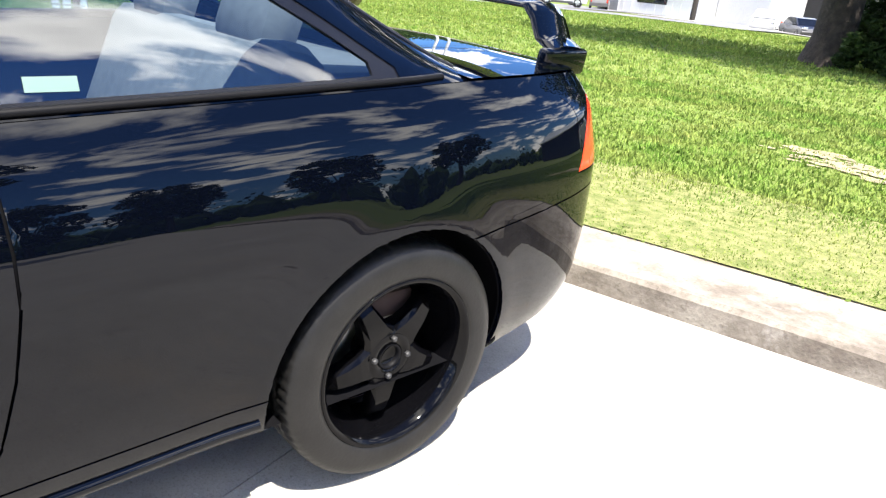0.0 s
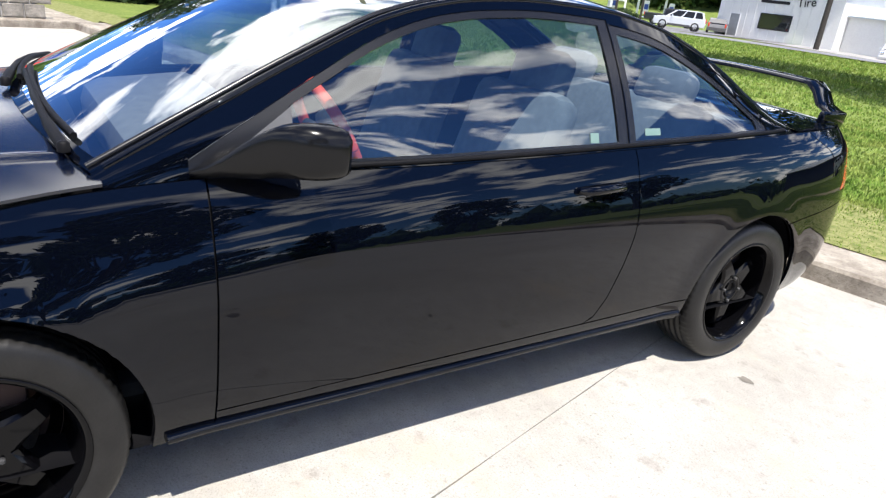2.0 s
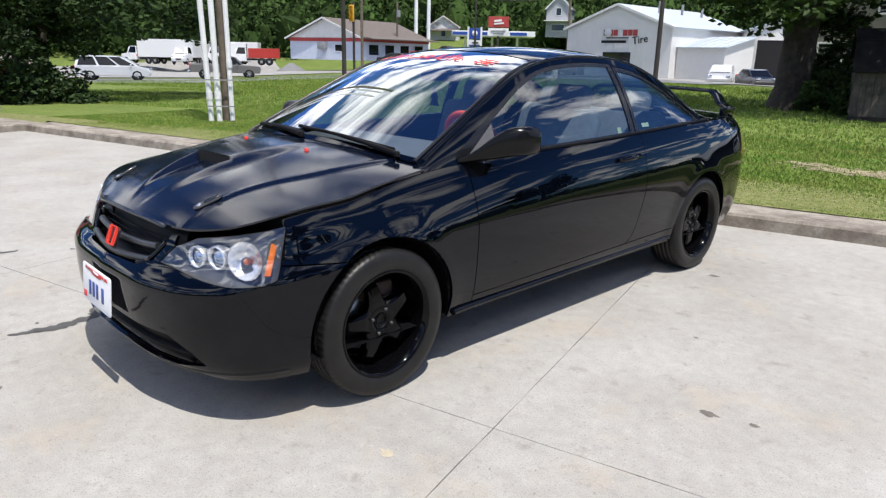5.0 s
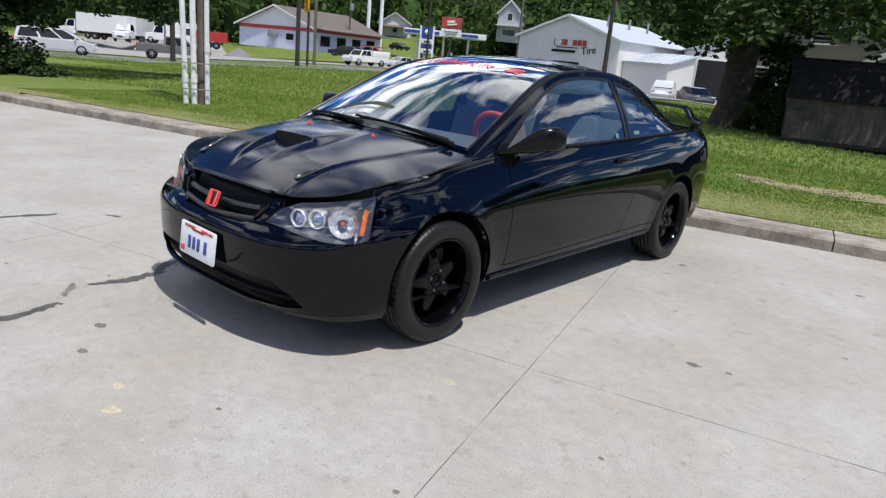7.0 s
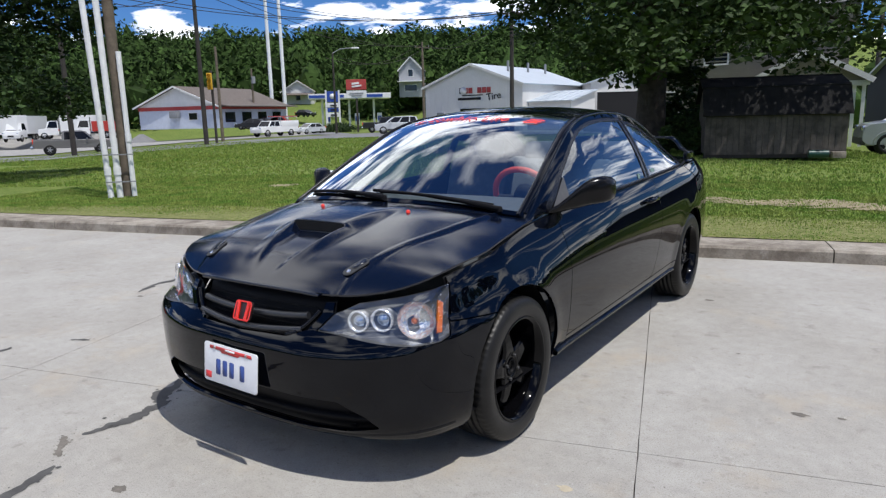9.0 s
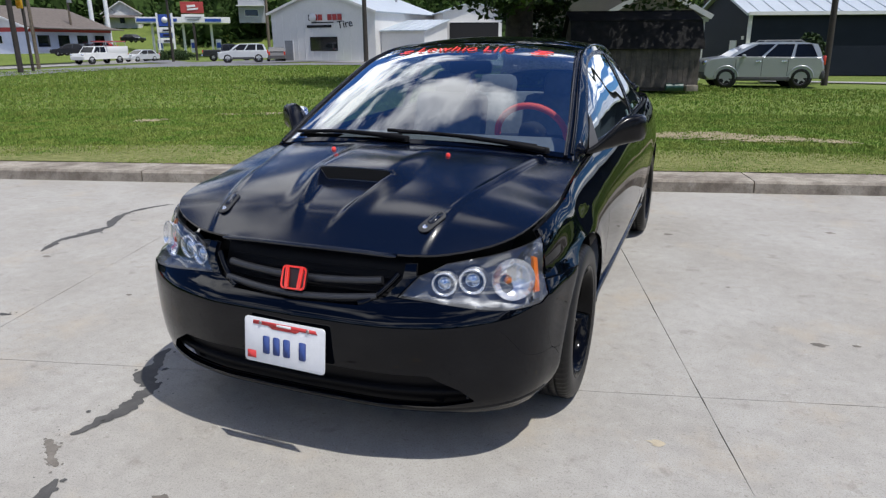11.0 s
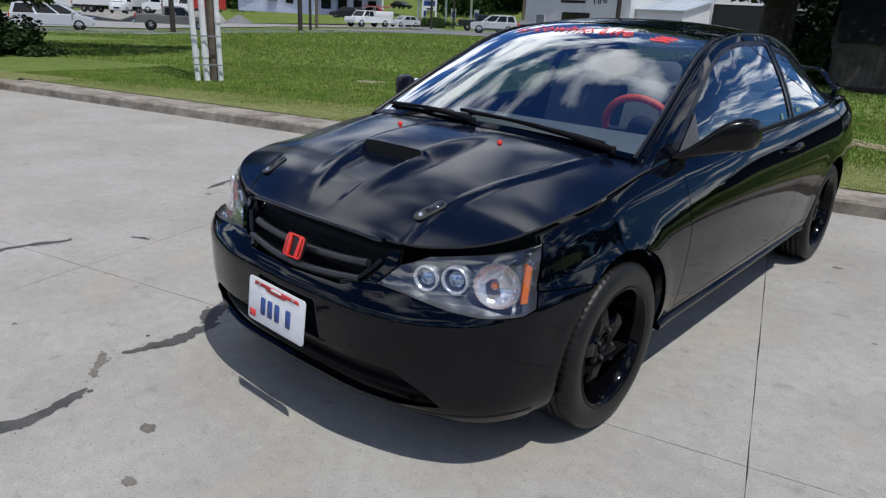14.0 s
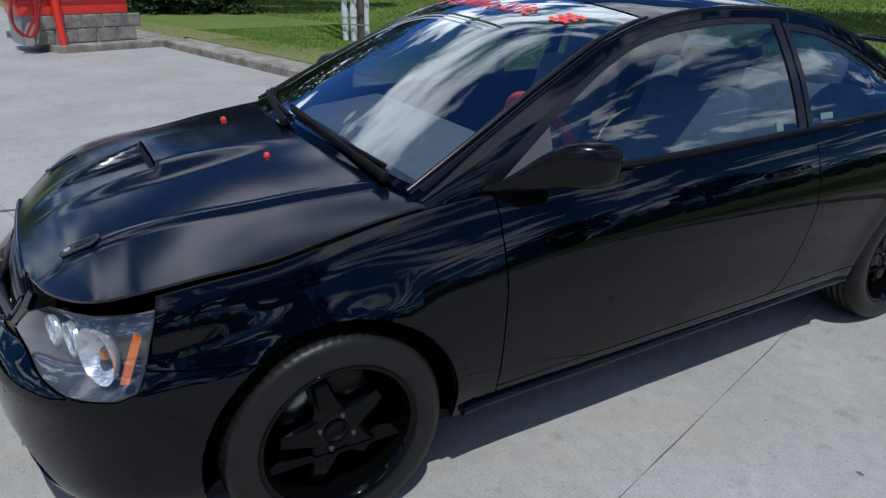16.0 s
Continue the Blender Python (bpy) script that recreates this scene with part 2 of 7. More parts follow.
def text_part(name, words, size, mat, parent, m, depth=0.001, label="", spread=1.0):
    """Lettering in the built-in font, as a mesh."""
    cu = bpy.data.curves.new(name, "FONT")
    cu.body, cu.size, cu.extrude = words, size, depth
    cu.align_x, cu.align_y, cu.space_character = "CENTER", "CENTER", spread
    tmp = bpy.data.objects.new(name, cu)
    scene.collection.objects.link(tmp)
    me = bpy.data.meshes.new_from_object(tmp.evaluated_get(bpy.context.evaluated_depsgraph_get()))
    bpy.data.objects.remove(tmp)
    bpy.data.curves.remove(cu)
    me.materials.clear()
    me.materials.append(mat)
    ob = new(name, me)
    ob.parent = parent
    ob.matrix_basis = m
    return tagged(ob, label)


def smooth_curve(xs, ys):
    """A smooth curve through the points that does not overshoot; takes numbers or arrays."""
    xs, ys = np.array(xs, float), np.array(ys, float)
    h, d = np.diff(xs), np.diff(ys) / np.diff(xs)
    m = np.zeros(len(xs))
    for i in range(1, len(xs) - 1):
        if d[i - 1] * d[i] > 0:
            w1, w2 = 2 * h[i] + h[i - 1], h[i] + 2 * h[i - 1]
            m[i] = (w1 + w2) / (w1 / d[i - 1] + w2 / d[i])
    m[0], m[-1] = d[0], d[-1]

    def at(x):
        x = np.clip(np.asarray(x, float), xs[0], xs[-1])
        i = np.clip(np.searchsorted(xs, x) - 1, 0, len(h) - 1)
        t = (x - xs[i]) / h[i]
        return ((1 + 2 * t) * (1 - t) ** 2 * ys[i] + t * (1 - t) ** 2 * h[i] * m[i]
                + t * t * (3 - 2 * t) * ys[i + 1] + t * t * (t - 1) * h[i] * m[i + 1])

    return at


def grid_flat(us, rows, low, high):
    """A flat sheet: columns at us, rows of vertices between low(u) and high(u)."""
    bm = bmesh.new()
    cols = []
    for u in us:
        a, b = float(low(u)), float(high(u))
        cols.append([bm.verts.new((u, a + (b - a) * k / rows, 0)) for k in range(rows + 1)])
    for c, d in zip(cols, cols[1:]):
        for k in range(rows):
            bm.faces.new((c[k], d[k], d[k + 1], c[k + 1]))
    return bm


def cut_region(bm, poly, layer, tag):
    """Cuts a convex outline (counter-clockwise) into a flat sheet and tags the still untagged faces inside."""
    lo = Vector((min(p[0] for p in poly), min(p[1] for p in poly)))
    hi = Vector((max(p[0] for p in poly), max(p[1] for p in poly)))
    inside = [f for f in bm.faces if f[layer] == 0 and max(v.co.x for v in f.verts) > lo.x and min(v.co.x for v in f.verts) < hi.x
              and max(v.co.y for v in f.verts) > lo.y and min(v.co.y for v in f.verts) < hi.y]
    n = len(poly)
    for k in range(n):
        a, b = Vector((*poly[k], 0)), Vector((*poly[(k + 1) % n], 0))
        d = b - a
        if d.length < 1e-6:
            continue
        inward = Vector((-d.y, d.x, 0)).normalized()
        geom = list({v for f in inside for v in f.verts}) + list({e for f in inside for e in f.edges}) + inside
        got = bmesh.ops.bisect_plane(bm, geom=geom, dist=1e-5, plane_co=a, plane_no=inward)["geom"]
        inside = [f for f in got if isinstance(f, bmesh.types.BMFace) and (f.calc_center_median() - a).dot(inward) > 0]
    for f in inside:
        f[layer] = tag


def circle_poly(x, y, r, n=56):
    return [(x + r * math.cos(2 * math.pi * k / n), y + r * math.sin(2 * math.pi * k / n)) for k in range(n)]


def panel(flat, layer, tag, shape, gap=0.0025, rim=0.012, keep=None, mirror=False, both=False, out=0.0):
    """Takes the faces with a tag out of a flat sheet, opens a gap round them, bends them by shape(u, v, offset) and turns the edge in."""
    bm = flat.copy()
    lay = bm.faces.layers.int[layer.name]
    bmesh.ops.delete(bm, geom=[f for f in bm.faces if f[lay] != tag], context="FACES")
    bmesh.ops.delete(bm, geom=[v for v in bm.verts if not v.link_faces], context="VERTS")
    push = {}
    for e in bm.edges:
        if len(e.link_faces) == 1 and not (keep and keep(*e.verts)):
            d = e.verts[1].co - e.verts[0].co
            n = Vector((-d.y, d.x, 0))
            if n.length < 1e-9:
                continue
            n.normalize()
            if n.dot(e.link_faces[0].calc_center_median() - e.verts[0].co) < 0:
                n = -n
            for v in e.verts:
                push.setdefault(v, []).append(n)
    border = set(push)
    for v, ns in push.items():
        s = sum(ns, Vector())
        if s.length > 1e-6:
            v.co += s.normalized() * gap
    edges = [e for e in bm.edges if len(e.link_faces) == 1 and not (keep and keep(*e.verts))]
    flatco = {v: (v.co.x, v.co.y) for v in bm.verts}
    for v, (a, b) in flatco.items():
        v.co = shape(a, b, out)
    if rim > 0 and edges:
        for e in edges:
            e.smooth = False
        src = {v: flatco[v] for e in edges for v in e.verts}
        r = bmesh.ops.extrude_edge_only(bm, edges=edges)
        nv = [g for g in r["geom"] if isinstance(g, bmesh.types.BMVert)]
        near = {}
        for v, ab in src.items():
            near.setdefault(tuple(round(c, 6) for c in v.co), ab)
        for v in nv:
            ab = near.get(tuple(round(c, 6) for c in v.co))
            if ab:
                v.co = shape(*ab, out - rim)
    if mirror or both:
        if both:
            g = bmesh.ops.duplicate(bm, geom=bm.verts[:] + bm.edges[:] + bm.faces[:])["geom"]
        else:
            g = bm.verts[:] + bm.faces[:]
        for v in g:
            if isinstance(v, bmesh.types.BMVert):
                v.co.x = -v.co.x
        bmesh.ops.reverse_faces(bm, faces=[f for f in g if isinstance(f, bmesh.types.BMFace)])
        if both:
            bmesh.ops.remove_doubles(bm, verts=[v for v in bm.verts if abs(v.co.x) < 1e-4], dist=2e-4)
    return bm
# ---------------------------------------------------------------- ground
LOT = radians(14.2)  # the slabs and the kerb lie at this angle to the car
LOT_U, LOT_V = Vector((math.cos(LOT), math.sin(LOT), 0)), Vector((-math.sin(LOT), math.cos(LOT), 0))
LOT_O = Vector((1.295, -1.19, 0))  # where two joints cross
SLAB_W, SLAB_D, KERB_V = 3.31, 3.97, 3.94
KERB_H, KERB_W = 0.112, 0.49


def lot(u, v, z=0.0):
    """A place from distances along and towards the kerb."""
    p = LOT_O + LOT_U * u + LOT_V * v
    return Vector((p.x, p.y, z))


def lot_uv(x, y):
    d = Vector((x, y, 0)) - LOT_O
    return d.dot(LOT_U), d.dot(LOT_V)


def ground_z(x, y):
    """The lawn and the land beyond it fall away gently, least so towards the tyre shop."""
    r = math.hypot(x - 1, y + 3)
    az = math.degrees(math.atan2(-(x - 1), y + 3))
    s = .009 + .014 * min(1.0, ((az - 34) / 30) ** 2)
    z = .105 - s * max(0.0, min(r, 125) - 7.5)
    # wooded hill behind the town
    far = max(0.0, r - 135)
    z += min(26.0, far * .17) * max(0.0, min(1.0, (az + 40) / 40)) * max(0, min(1, (150 - az) / 30))
    return z


M_CONC = material("weathered_concrete", (.40, .387, .358), .85, vary=.24, scale=1.1, bump=.0014, bump_scale=160, detail=10, spread=(.32, .66), color2=(.315, .297, .265))


def speckle(m, layers):
    """Adds grain, dirt and pale wear to a material: (scale, detail, low, high, colour, share)."""
    n, l = m.node_tree.nodes, m.node_tree.links
    b = n["Principled BSDF"]
    tc = n.new("ShaderNodeTexCoord")
    last = b.inputs["Base Color"].links[0].from_socket
    for scale, detail, lo, hi, colour, share in layers:
        t = n.new("ShaderNodeTexNoise")
        t.inputs["Scale"].default_value, t.inputs["Detail"].default_value, t.inputs["Roughness"].default_value = scale, detail, .7
        l.new(tc.outputs["Object"], t.inputs["Vector"])
        r = n.new("ShaderNodeMapRange")
        r.inputs["From Min"].default_value, r.inputs["From Max"].default_value, r.inputs["To Max"].default_value = lo, hi, share
        l.new(t.outputs["Fac"], r.inputs["Value"])
        mx = n.new("ShaderNodeMix")
        mx.data_type = "RGBA"
        l.new(r.outputs["Result"], mx.inputs["Factor"])
        l.new(last, mx.inputs["A"])
        mx.inputs["B"].default_value = (*colour, 1)
        last = mx.outputs["Result"]
    l.new(last, b.inputs["Base Color"])


speckle(M_CONC, ((330, 2, .55, .75, (.12, .11, .095), .6), (140, 2, .52, .75, (.17, .155, .135), .65), (55, 4, .60, .72, (.13, .115, .095), .7), (1.6, 8, .55, .70, (.41, .345, .26), .5), (7, 8, .58, .72, (.17, .15, .125), .6), (22, 6, .60, .72, (.19, .17, .145), .6), (38, 6, .62, .7, (.55, .54, .52), .5)))
M_JOINT = material("joint_dirt", (.17, .152, .128), .95, vary=.3, scale=20)
M_KERB = material("kerb_concrete", (.36, .325, .27), .9, vary=.35, scale=4, bump=.004, bump_scale=60, color2=(.15, .125, .10))
speckle(M_KERB, ((60, 4, .55, .72, (.09, .075, .06), .6), (9, 8, .56, .68, (.12, .10, .075), .55), (5, 6, .6, .7, (.45, .42, .38), .4)))
M_TAR = material("dark_oil_stain", (.085, .082, .078), .7, vary=.4, scale=9)
M_STAIN = material("grey_stain", (.20, .18, .155), .9, vary=.4, scale=12)
M_ROAD = material("asphalt_road", (.19, .19, .195), .9, vary=.25, scale=.4, bump=.003, bump_scale=40)
M_GRAVEL = material("gravel_yard", (.33, .32, .30), .95, vary=.25, scale=.5)
M_DIRT = material("dry_earth", (.34, .285, .17), .95, vary=.35, scale=3)


def lawn_material():
    m = bpy.data.materials.new("lawn_grass")
    m.use_nodes = True
    n, l = m.node_tree.nodes, m.node_tree.links
    b = n["Principled BSDF"]
    b.inputs["Roughness"].default_value = 1.0
    b.inputs["Specular IOR Level"].default_value = 0.1
    tc = n.new("ShaderNodeTexCoord")
    cols = []
    for scale, c0, c1, lo, hi in ((.35, (.055, .11, .018), (.155, .20, .048), .38, .62), (2.2, (.04, .09, .014), (.23, .245, .08), .34, .70), (6.5, (.05, .10, .016), (.20, .225, .07), .36, .66), (26, (.05, .10, .014), (.26, .30, .09), .3, .7)):
        t = n.new("ShaderNodeTexNoise")
        t.inputs["Scale"].default_value, t.inputs["Detail"].default_value = scale, 6
        l.new(tc.outputs["Object"], t.inputs["Vector"])
        r = n.new("ShaderNodeValToRGB")
        r.color_ramp.elements[0].position, r.color_ramp.elements[1].position = lo, hi
        r.color_ramp.elements[0].color, r.color_ramp.elements[1].color = (*c0, 1), (*c1, 1)
        l.new(t.outputs["Fac"], r.inputs[0])
        cols.append((r.outputs["Color"], t.outputs["Fac"]))
    last = cols[0][0]
    for c, _ in cols[1:]:
        mx = n.new("ShaderNodeMix")
        mx.data_type = "RGBA"
        mx.inputs["Factor"].default_value = .42
        l.new(last, mx.inputs["A"])
        l.new(c, mx.inputs["B"])
        last = mx.outputs["Result"]
    l.new(last, b.inputs["Base Color"])
    bp = n.new("ShaderNodeBump")
    bp.inputs["Distance"].default_value = .05
    l.new(cols[2][1], bp.inputs["Height"])
    l.new(bp.outputs[0], b.inputs["Normal"])
    return m


M_LAWN = lawn_material()
g = bmesh.new()
rings = []
radii = [3, 5, 6.5, 8, 10, 12, 15, 19, 24, 30, 38, 48, 60, 75, 95, 120, 135, 150, 175, 205, 240, 290, 350, 450, 700, 1200, 2500]
for r in radii:
    ring = []
    for k in range(144):
        a = 2 * math.pi * k / 144
        x, y = 1 + r * math.sin(a), -3 + r * math.cos(a)
        ring.append(g.verts.new((x, y, -.14)))
    rings.append(ring)
for a, b in zip(rings, rings[1:]):
    for k in range(144):
        g.faces.new((a[k], a[(k + 1) % 144], b[(k + 1) % 144], b[k]))
g.faces.new(rings[0])
for v in g.verts:
    u, w = lot_uv(v.co.x, v.co.y)
    z = ground_z(v.co.x, v.co.y)
    t = max(0.0, min(1.0, (w - KERB_V - .05) / .05)) if u > -11.2 else max(0.0, min(1.0, (w + 1.2) / .4))
    inside = w < KERB_V + .1 and u > -11.0
    under = -44 < u < 39 and w < KERB_V + 19
    v.co.z = -.14 if (inside or w < -4) and math.hypot(v.co.x, v.co.y) < 45 else (z - .35 if under else z - .02)
tagged(part("ground", g, M_LAWN), "mown green lawn and land around the lot", "ground", kind="structure")
# lawn strip that meets the kerb
lw = bmesh.new()
us, vs = np.linspace(-45, 40, 86), [0, .25, .6, 1.2, 2, 3.5, 5.5, 8, 11, 15, 20]
grid = [[lw.verts.new((*lot(u, KERB_V + KERB_W - .02 + v).xy, 0)) for v in vs] for u in us]
for a, b in zip(grid, grid[1:]):
    for k in range(len(vs) - 1):
        lw.faces.new((a[k], b[k], b[k + 1], a[k + 1]))
for v in lw.verts:
    w = lot_uv(v.co.x, v.co.y)[1] - KERB_V
    v.co.z = ground_z(v.co.x, v.co.y) + .006 * noise.noise(v.co * .8) + (.010 if w < 18 else -.05)
lawn = part("lawn", lw, M_LAWN)
# closely mown strip along the kerb
M_VERGE = material("close_mown_verge", (.27, .262, .115), 1.0, vary=.5, scale=14, color2=(.10, .13, .035), bump=.02, bump_scale=45, spec=.1, spread=(.3, .7))
vg = bmesh.new()
ring = []
for u in np.linspace(-30, 14, 221):
    wide = 1.35 + .12 * noise.noise(Vector((u * .9, 2, 0))) + .05 * noise.noise(Vector((u * 4, 5, 0)))
    ring.append([vg.verts.new(lot(u, KERB_V + KERB_W - .035 + wide * f)) for f in (0, .3, .6, .85, 1)])
for a, b in zip(ring, ring[1:]):
    for k in range(4):
        vg.faces.new((a[k], b[k], b[k + 1], a[k + 1]))
for v in vg.verts:
    near = lot_uv(v.co.x, v.co.y)[1] < KERB_V + KERB_W and lot_uv(v.co.x, v.co.y)[0] > -10.9
    v.co.z = KERB_H + .008 if near else ground_z(v.co.x, v.co.y) + .024
tagged(part("verge", vg, M_VERGE), "dry yellow-green strip of closely mown grass", "grass", kind="structure")
tagged(lawn, "mown green lawn behind the kerb", "lawn", kind="structure")

# kerb in sections
kerb = empty("kerb", "weathered concrete kerb along the lawn", "kerb", kind="structure")
KERB_U0, KERB_U1 = -10.65, 14.0
k_len = 3.0
kb = None
prof = [(0, -.1), (0.012, KERB_H - .02), (.03, KERB_H), (KERB_W - .01, KERB_H), (KERB_W, KERB_H - .01), (KERB_W, -.1)]
u = KERB_U0
while u < KERB_U1:
    seg = bmesh.new()
    rows = []
    for j in range(13):
        uu = u + .006 + (k_len - .012) * j / 12
        rows.append([seg.verts.new(lot(uu, KERB_V + a + (.006 * noise.noise(Vector((uu * 2, b * 9, 3))) if 0 < i < 4 else 0), b + (.004 * noise.noise(Vector((uu * 3, a * 20, 7))) if b > .05 else 0))) for i, (a, b) in enumerate(prof)])
    for a, b in zip(rows, rows[1:]):
        for i in range(len(prof) - 1):
            seg.faces.new((a[i], b[i], b[i + 1], a[i + 1]))
    seg.faces.new(rows[0])
    seg.faces.new(rows[-1][::-1])
    part("kerb_section", seg, M_KERB, kerb, smooth=False)
    u += k_len

# concrete slabs with open joints
pavement = empty("pavement", "pale weathered concrete slabs with dark joints", "pavement", kind="structure")
bed = bmesh.new()
bv = [bed.verts.new(lot(a, b, -.012)) for a, b in ((-24, -26), (40, -26), (40, KERB_V + .1), (-24, KERB_V + .1))]
bed.faces.new(bv)
part("joint_bed", bed, M_JOINT, pavement)
for i in range(-7, 11):
    for j in range(-6, 1):
        sl = bmesh.new()
        w, d = SLAB_W - .0038, SLAB_D - .0038
        pts = [(-w / 2, -d / 2), (w / 2, -d / 2), (w / 2, d / 2), (-w / 2, d / 2)]
        loop = []
        for (x0, y0), (x1, y1) in zip(pts, pts[1:] + pts[:1]):
            for q in range(30):
                t = q / 30
                wob = .0035 * noise.noise(Vector((x0 + (x1 - x0) * t + i * 9, y0 + (y1 - y0) * t + j * 7, 0)) * 5)
                nx, ny = (y1 - y0), -(x1 - x0)
                ln = math.hypot(nx, ny)
                loop.append((x0 + (x1 - x0) * t + nx / ln * wob, y0 + (y1 - y0) * t + ny / ln * wob))
        loop = [(x - .033 * (y + (j + .5) * SLAB_D), y) for x, y in loop]
        add_prism(sl, loop, .10, Matrix.Translation(lot((i + .5) * SLAB_W, (j + .5) * SLAB_D, -.10)) @ pose(0, 0, 0, 0, 0, 14.2), 0, .003)
        part("slab", sl, M_CONC, pavement, smooth=False)


def blot(name, pts, width, mat, label, category, z=.002, seed=0):
    """A flat ragged stain along a line of places."""
    bm = bmesh.new()
    rows, n = [], 40 * (len(pts) - 1)
    cx, cy = smooth_curve(range(len(pts)), [p[0] for p in pts]), smooth_curve(range(len(pts)), [p[1] for p in pts])
    for k in range(n + 1):
        t = (len(pts) - 1) * k / n
        p = Vector((float(cx(t)), float(cy(t)), 0))
        q = Vector((float(cx(min(t + .05, len(pts) - 1)) - cx(max(t - .05, 0))), float(cy(min(t + .05, len(pts) - 1)) - cy(max(t - .05, 0))), 0)).normalized()
        sd = Vector((-q.y, q.x, 0))
        wa = width * (.15 + max(0, .55 + .9 * noise.noise(Vector((t * 2.2 + seed, 1.3, seed))) + .45 * noise.noise(Vector((t * 7 + seed, 2.3, seed))))) * (math.sin(math.pi * min(max((k + .3) / (n + .6), 0), 1)) ** .35)
        wb = width * (.15 + max(0, .55 + .9 * noise.noise(Vector((t * 2.2 + seed, 5.3, seed + 4))) + .45 * noise.noise(Vector((t * 7 + seed, 7.3, seed))))) * (math.sin(math.pi * min(max((k + .3) / (n + .6), 0), 1)) ** .35)
        rows.append([bm.verts.new(Vector((p.x, p.y, z)) + sd * wa), bm.verts.new(Vector((p.x, p.y, z)) - sd * wb)])
    for a, b in zip(rows, rows[1:]):
        bm.faces.new((a[0], a[1], b[1], b[0]))
    rs = random.Random(seed)
    for _ in range(26):
        t = rs.random() * (len(pts) - 1)
        cx_, cy_, rr = float(cx(t)) + rs.gauss(0, 1) * width * 1.1, float(cy(t)) + rs.gauss(0, 1) * width * 1.1, width * (.06 + .22 * rs.random() ** 2)
        bm.faces.new([bm.verts.new((cx_ + rr * (.7 + .6 * rs.random()) * math.cos(a), cy_ + rr * (.7 + .6 * rs.random()) * math.sin(a), z + .0006)) for a in np.linspace(0, 2 * math.pi, 10)[:-1]])
    return tagged(part(name, bm, mat), label, category, kind="structure")


OIL = "dark wet-looking oil stain on concrete"
blot("stain", [(-2.97, -.66), (-3.08, -.40), (-3.06, -.05), (-3.20, .20), (-3.28, .44), (-3.17, .78)], .045, M_TAR, OIL, "stain", seed=1)
blot("stain", [(-1.02, -1.58), (-.94, -1.80), (-.81, -1.92), (-.79, -2.07), (-.83, -2.29)], .052, M_TAR, OIL, "stain", seed=3)
blot("stain", [(-.88, -2.34), (-.81, -2.39), (-.71, -2.45)], .022, M_STAIN, "faint grey oil stain on concrete", "stain", seed=4)
blot("stain", [(-.65, -2.50), (-.57, -2.75), (-.59, -2.92), (-.58, -3.10)], .040, M_TAR, OIL, "stain", seed=5)
blot("stain", [(-2.13, -2.62), (-2.42, -2.40), (-2.46, -2.20), (-2.39, -1.88)], .042, M_TAR, OIL, "stain", seed=7)
blot("stain", [(-2.23, -1.60), (-2.17, -1.57), (-2.11, -1.54)], .018, M_TAR, "small dark oil stain on concrete", "stain", seed=9)
rnd = random.Random(5)
M_PALE = material("pale_yellow_scuff", (.52, .45, .33), .9, vary=.25, scale=30)
for k, (x, y, r) in enumerate([(-.25, -2.46, .024), (-.03, -2.63, .018), (1.79, -.485, .022), (1.95, -.44, .012), (2.10, 1.69, .022), (1.0, 1.25, .022), (1.16, -1.59, .022), (.36, -2.65, .020), (.52, -2.75, .026), (-2.84, -.73, .02),
                               (1.55, -2.3, .010), (.75, -2.45, .008), (1.9, -1.6, .009), (-1.4, -2.5, .010), (2.3, .3, .012), (1.4, .2, .008), (-1.75, -1.1, .012)]):
    bm = bmesh.new()
    vs = [bm.verts.new((x + r * (1 + .9 * noise.noise(Vector((1.8 * math.cos(a), 1.8 * math.sin(a), k)))) * 1.5 * math.cos(a), y + r * (1 + .5 * noise.noise(Vector((math.cos(a), math.sin(a), k + 9)))) * math.sin(a), .0015)) for a in np.linspace(0, 2 * math.pi, 24)[:-1]]
    bm.faces.new(vs)
    tagged(part("spot", bm, M_PALE if 5 < k < 9 else M_STAIN), "pale yellow scuff on concrete" if 5 < k < 9 else "small grey-brown spot on concrete", "stain", kind="structure")
# ---------------------------------------------------------------- the parked coupe
# The car faces -y, its driver's side is +x, its wheels stand on z = 0.
AXLE_F, AXLE_R, HUB_Z, TYRE_R = -1.31, 1.31, 0.305, 0.305
# half outline from above, with the height of the shoulder and of the lower edge
PLAN = [(0, -2.092, .684, .205), (.28, -2.08, .684, .20), (.48, -2.038, .690, .195), (.635, -1.967, .708, .19), (.745, -1.87, .734, .185),
        (.803, -1.75, .762, .185), (.828, -1.60, .786, .185), (.839, -1.45, .799, .185), (.846, -1.31, .826, .185), (.842, -1.05, .868, .235), (.842, -.79, .888, .232),
        (.849, -.3, .899, .234), (.852, .1, .909, .237), (.853, .55, .924, .240), (.851, 1.0, .940, .240), (.848, 1.31, .950, .235),
        (.835, 1.6, .957, .225), (.80, 1.88, .957, .23), (.735, 2.08, .955, .24), (.60, 2.19, .95, .25), (.35, 2.25, .945, .25), (0, 2.27, .94, .25)]
_run = np.concatenate([[0], np.cumsum(np.hypot(np.diff([p[0] for p in PLAN]), np.diff([p[1] for p in PLAN])))])
S_END = float(_run[-1])
plan_x, plan_y = smooth_curve(_run, [p[0] for p in PLAN]), smooth_curve(_run, [p[1] for p in PLAN])
shoulder_z, lower_z = smooth_curve(_run, [p[2] for p in PLAN]), smooth_curve(_run, [p[3] for p in PLAN])
_ss = np.linspace(0, S_END, 2000)
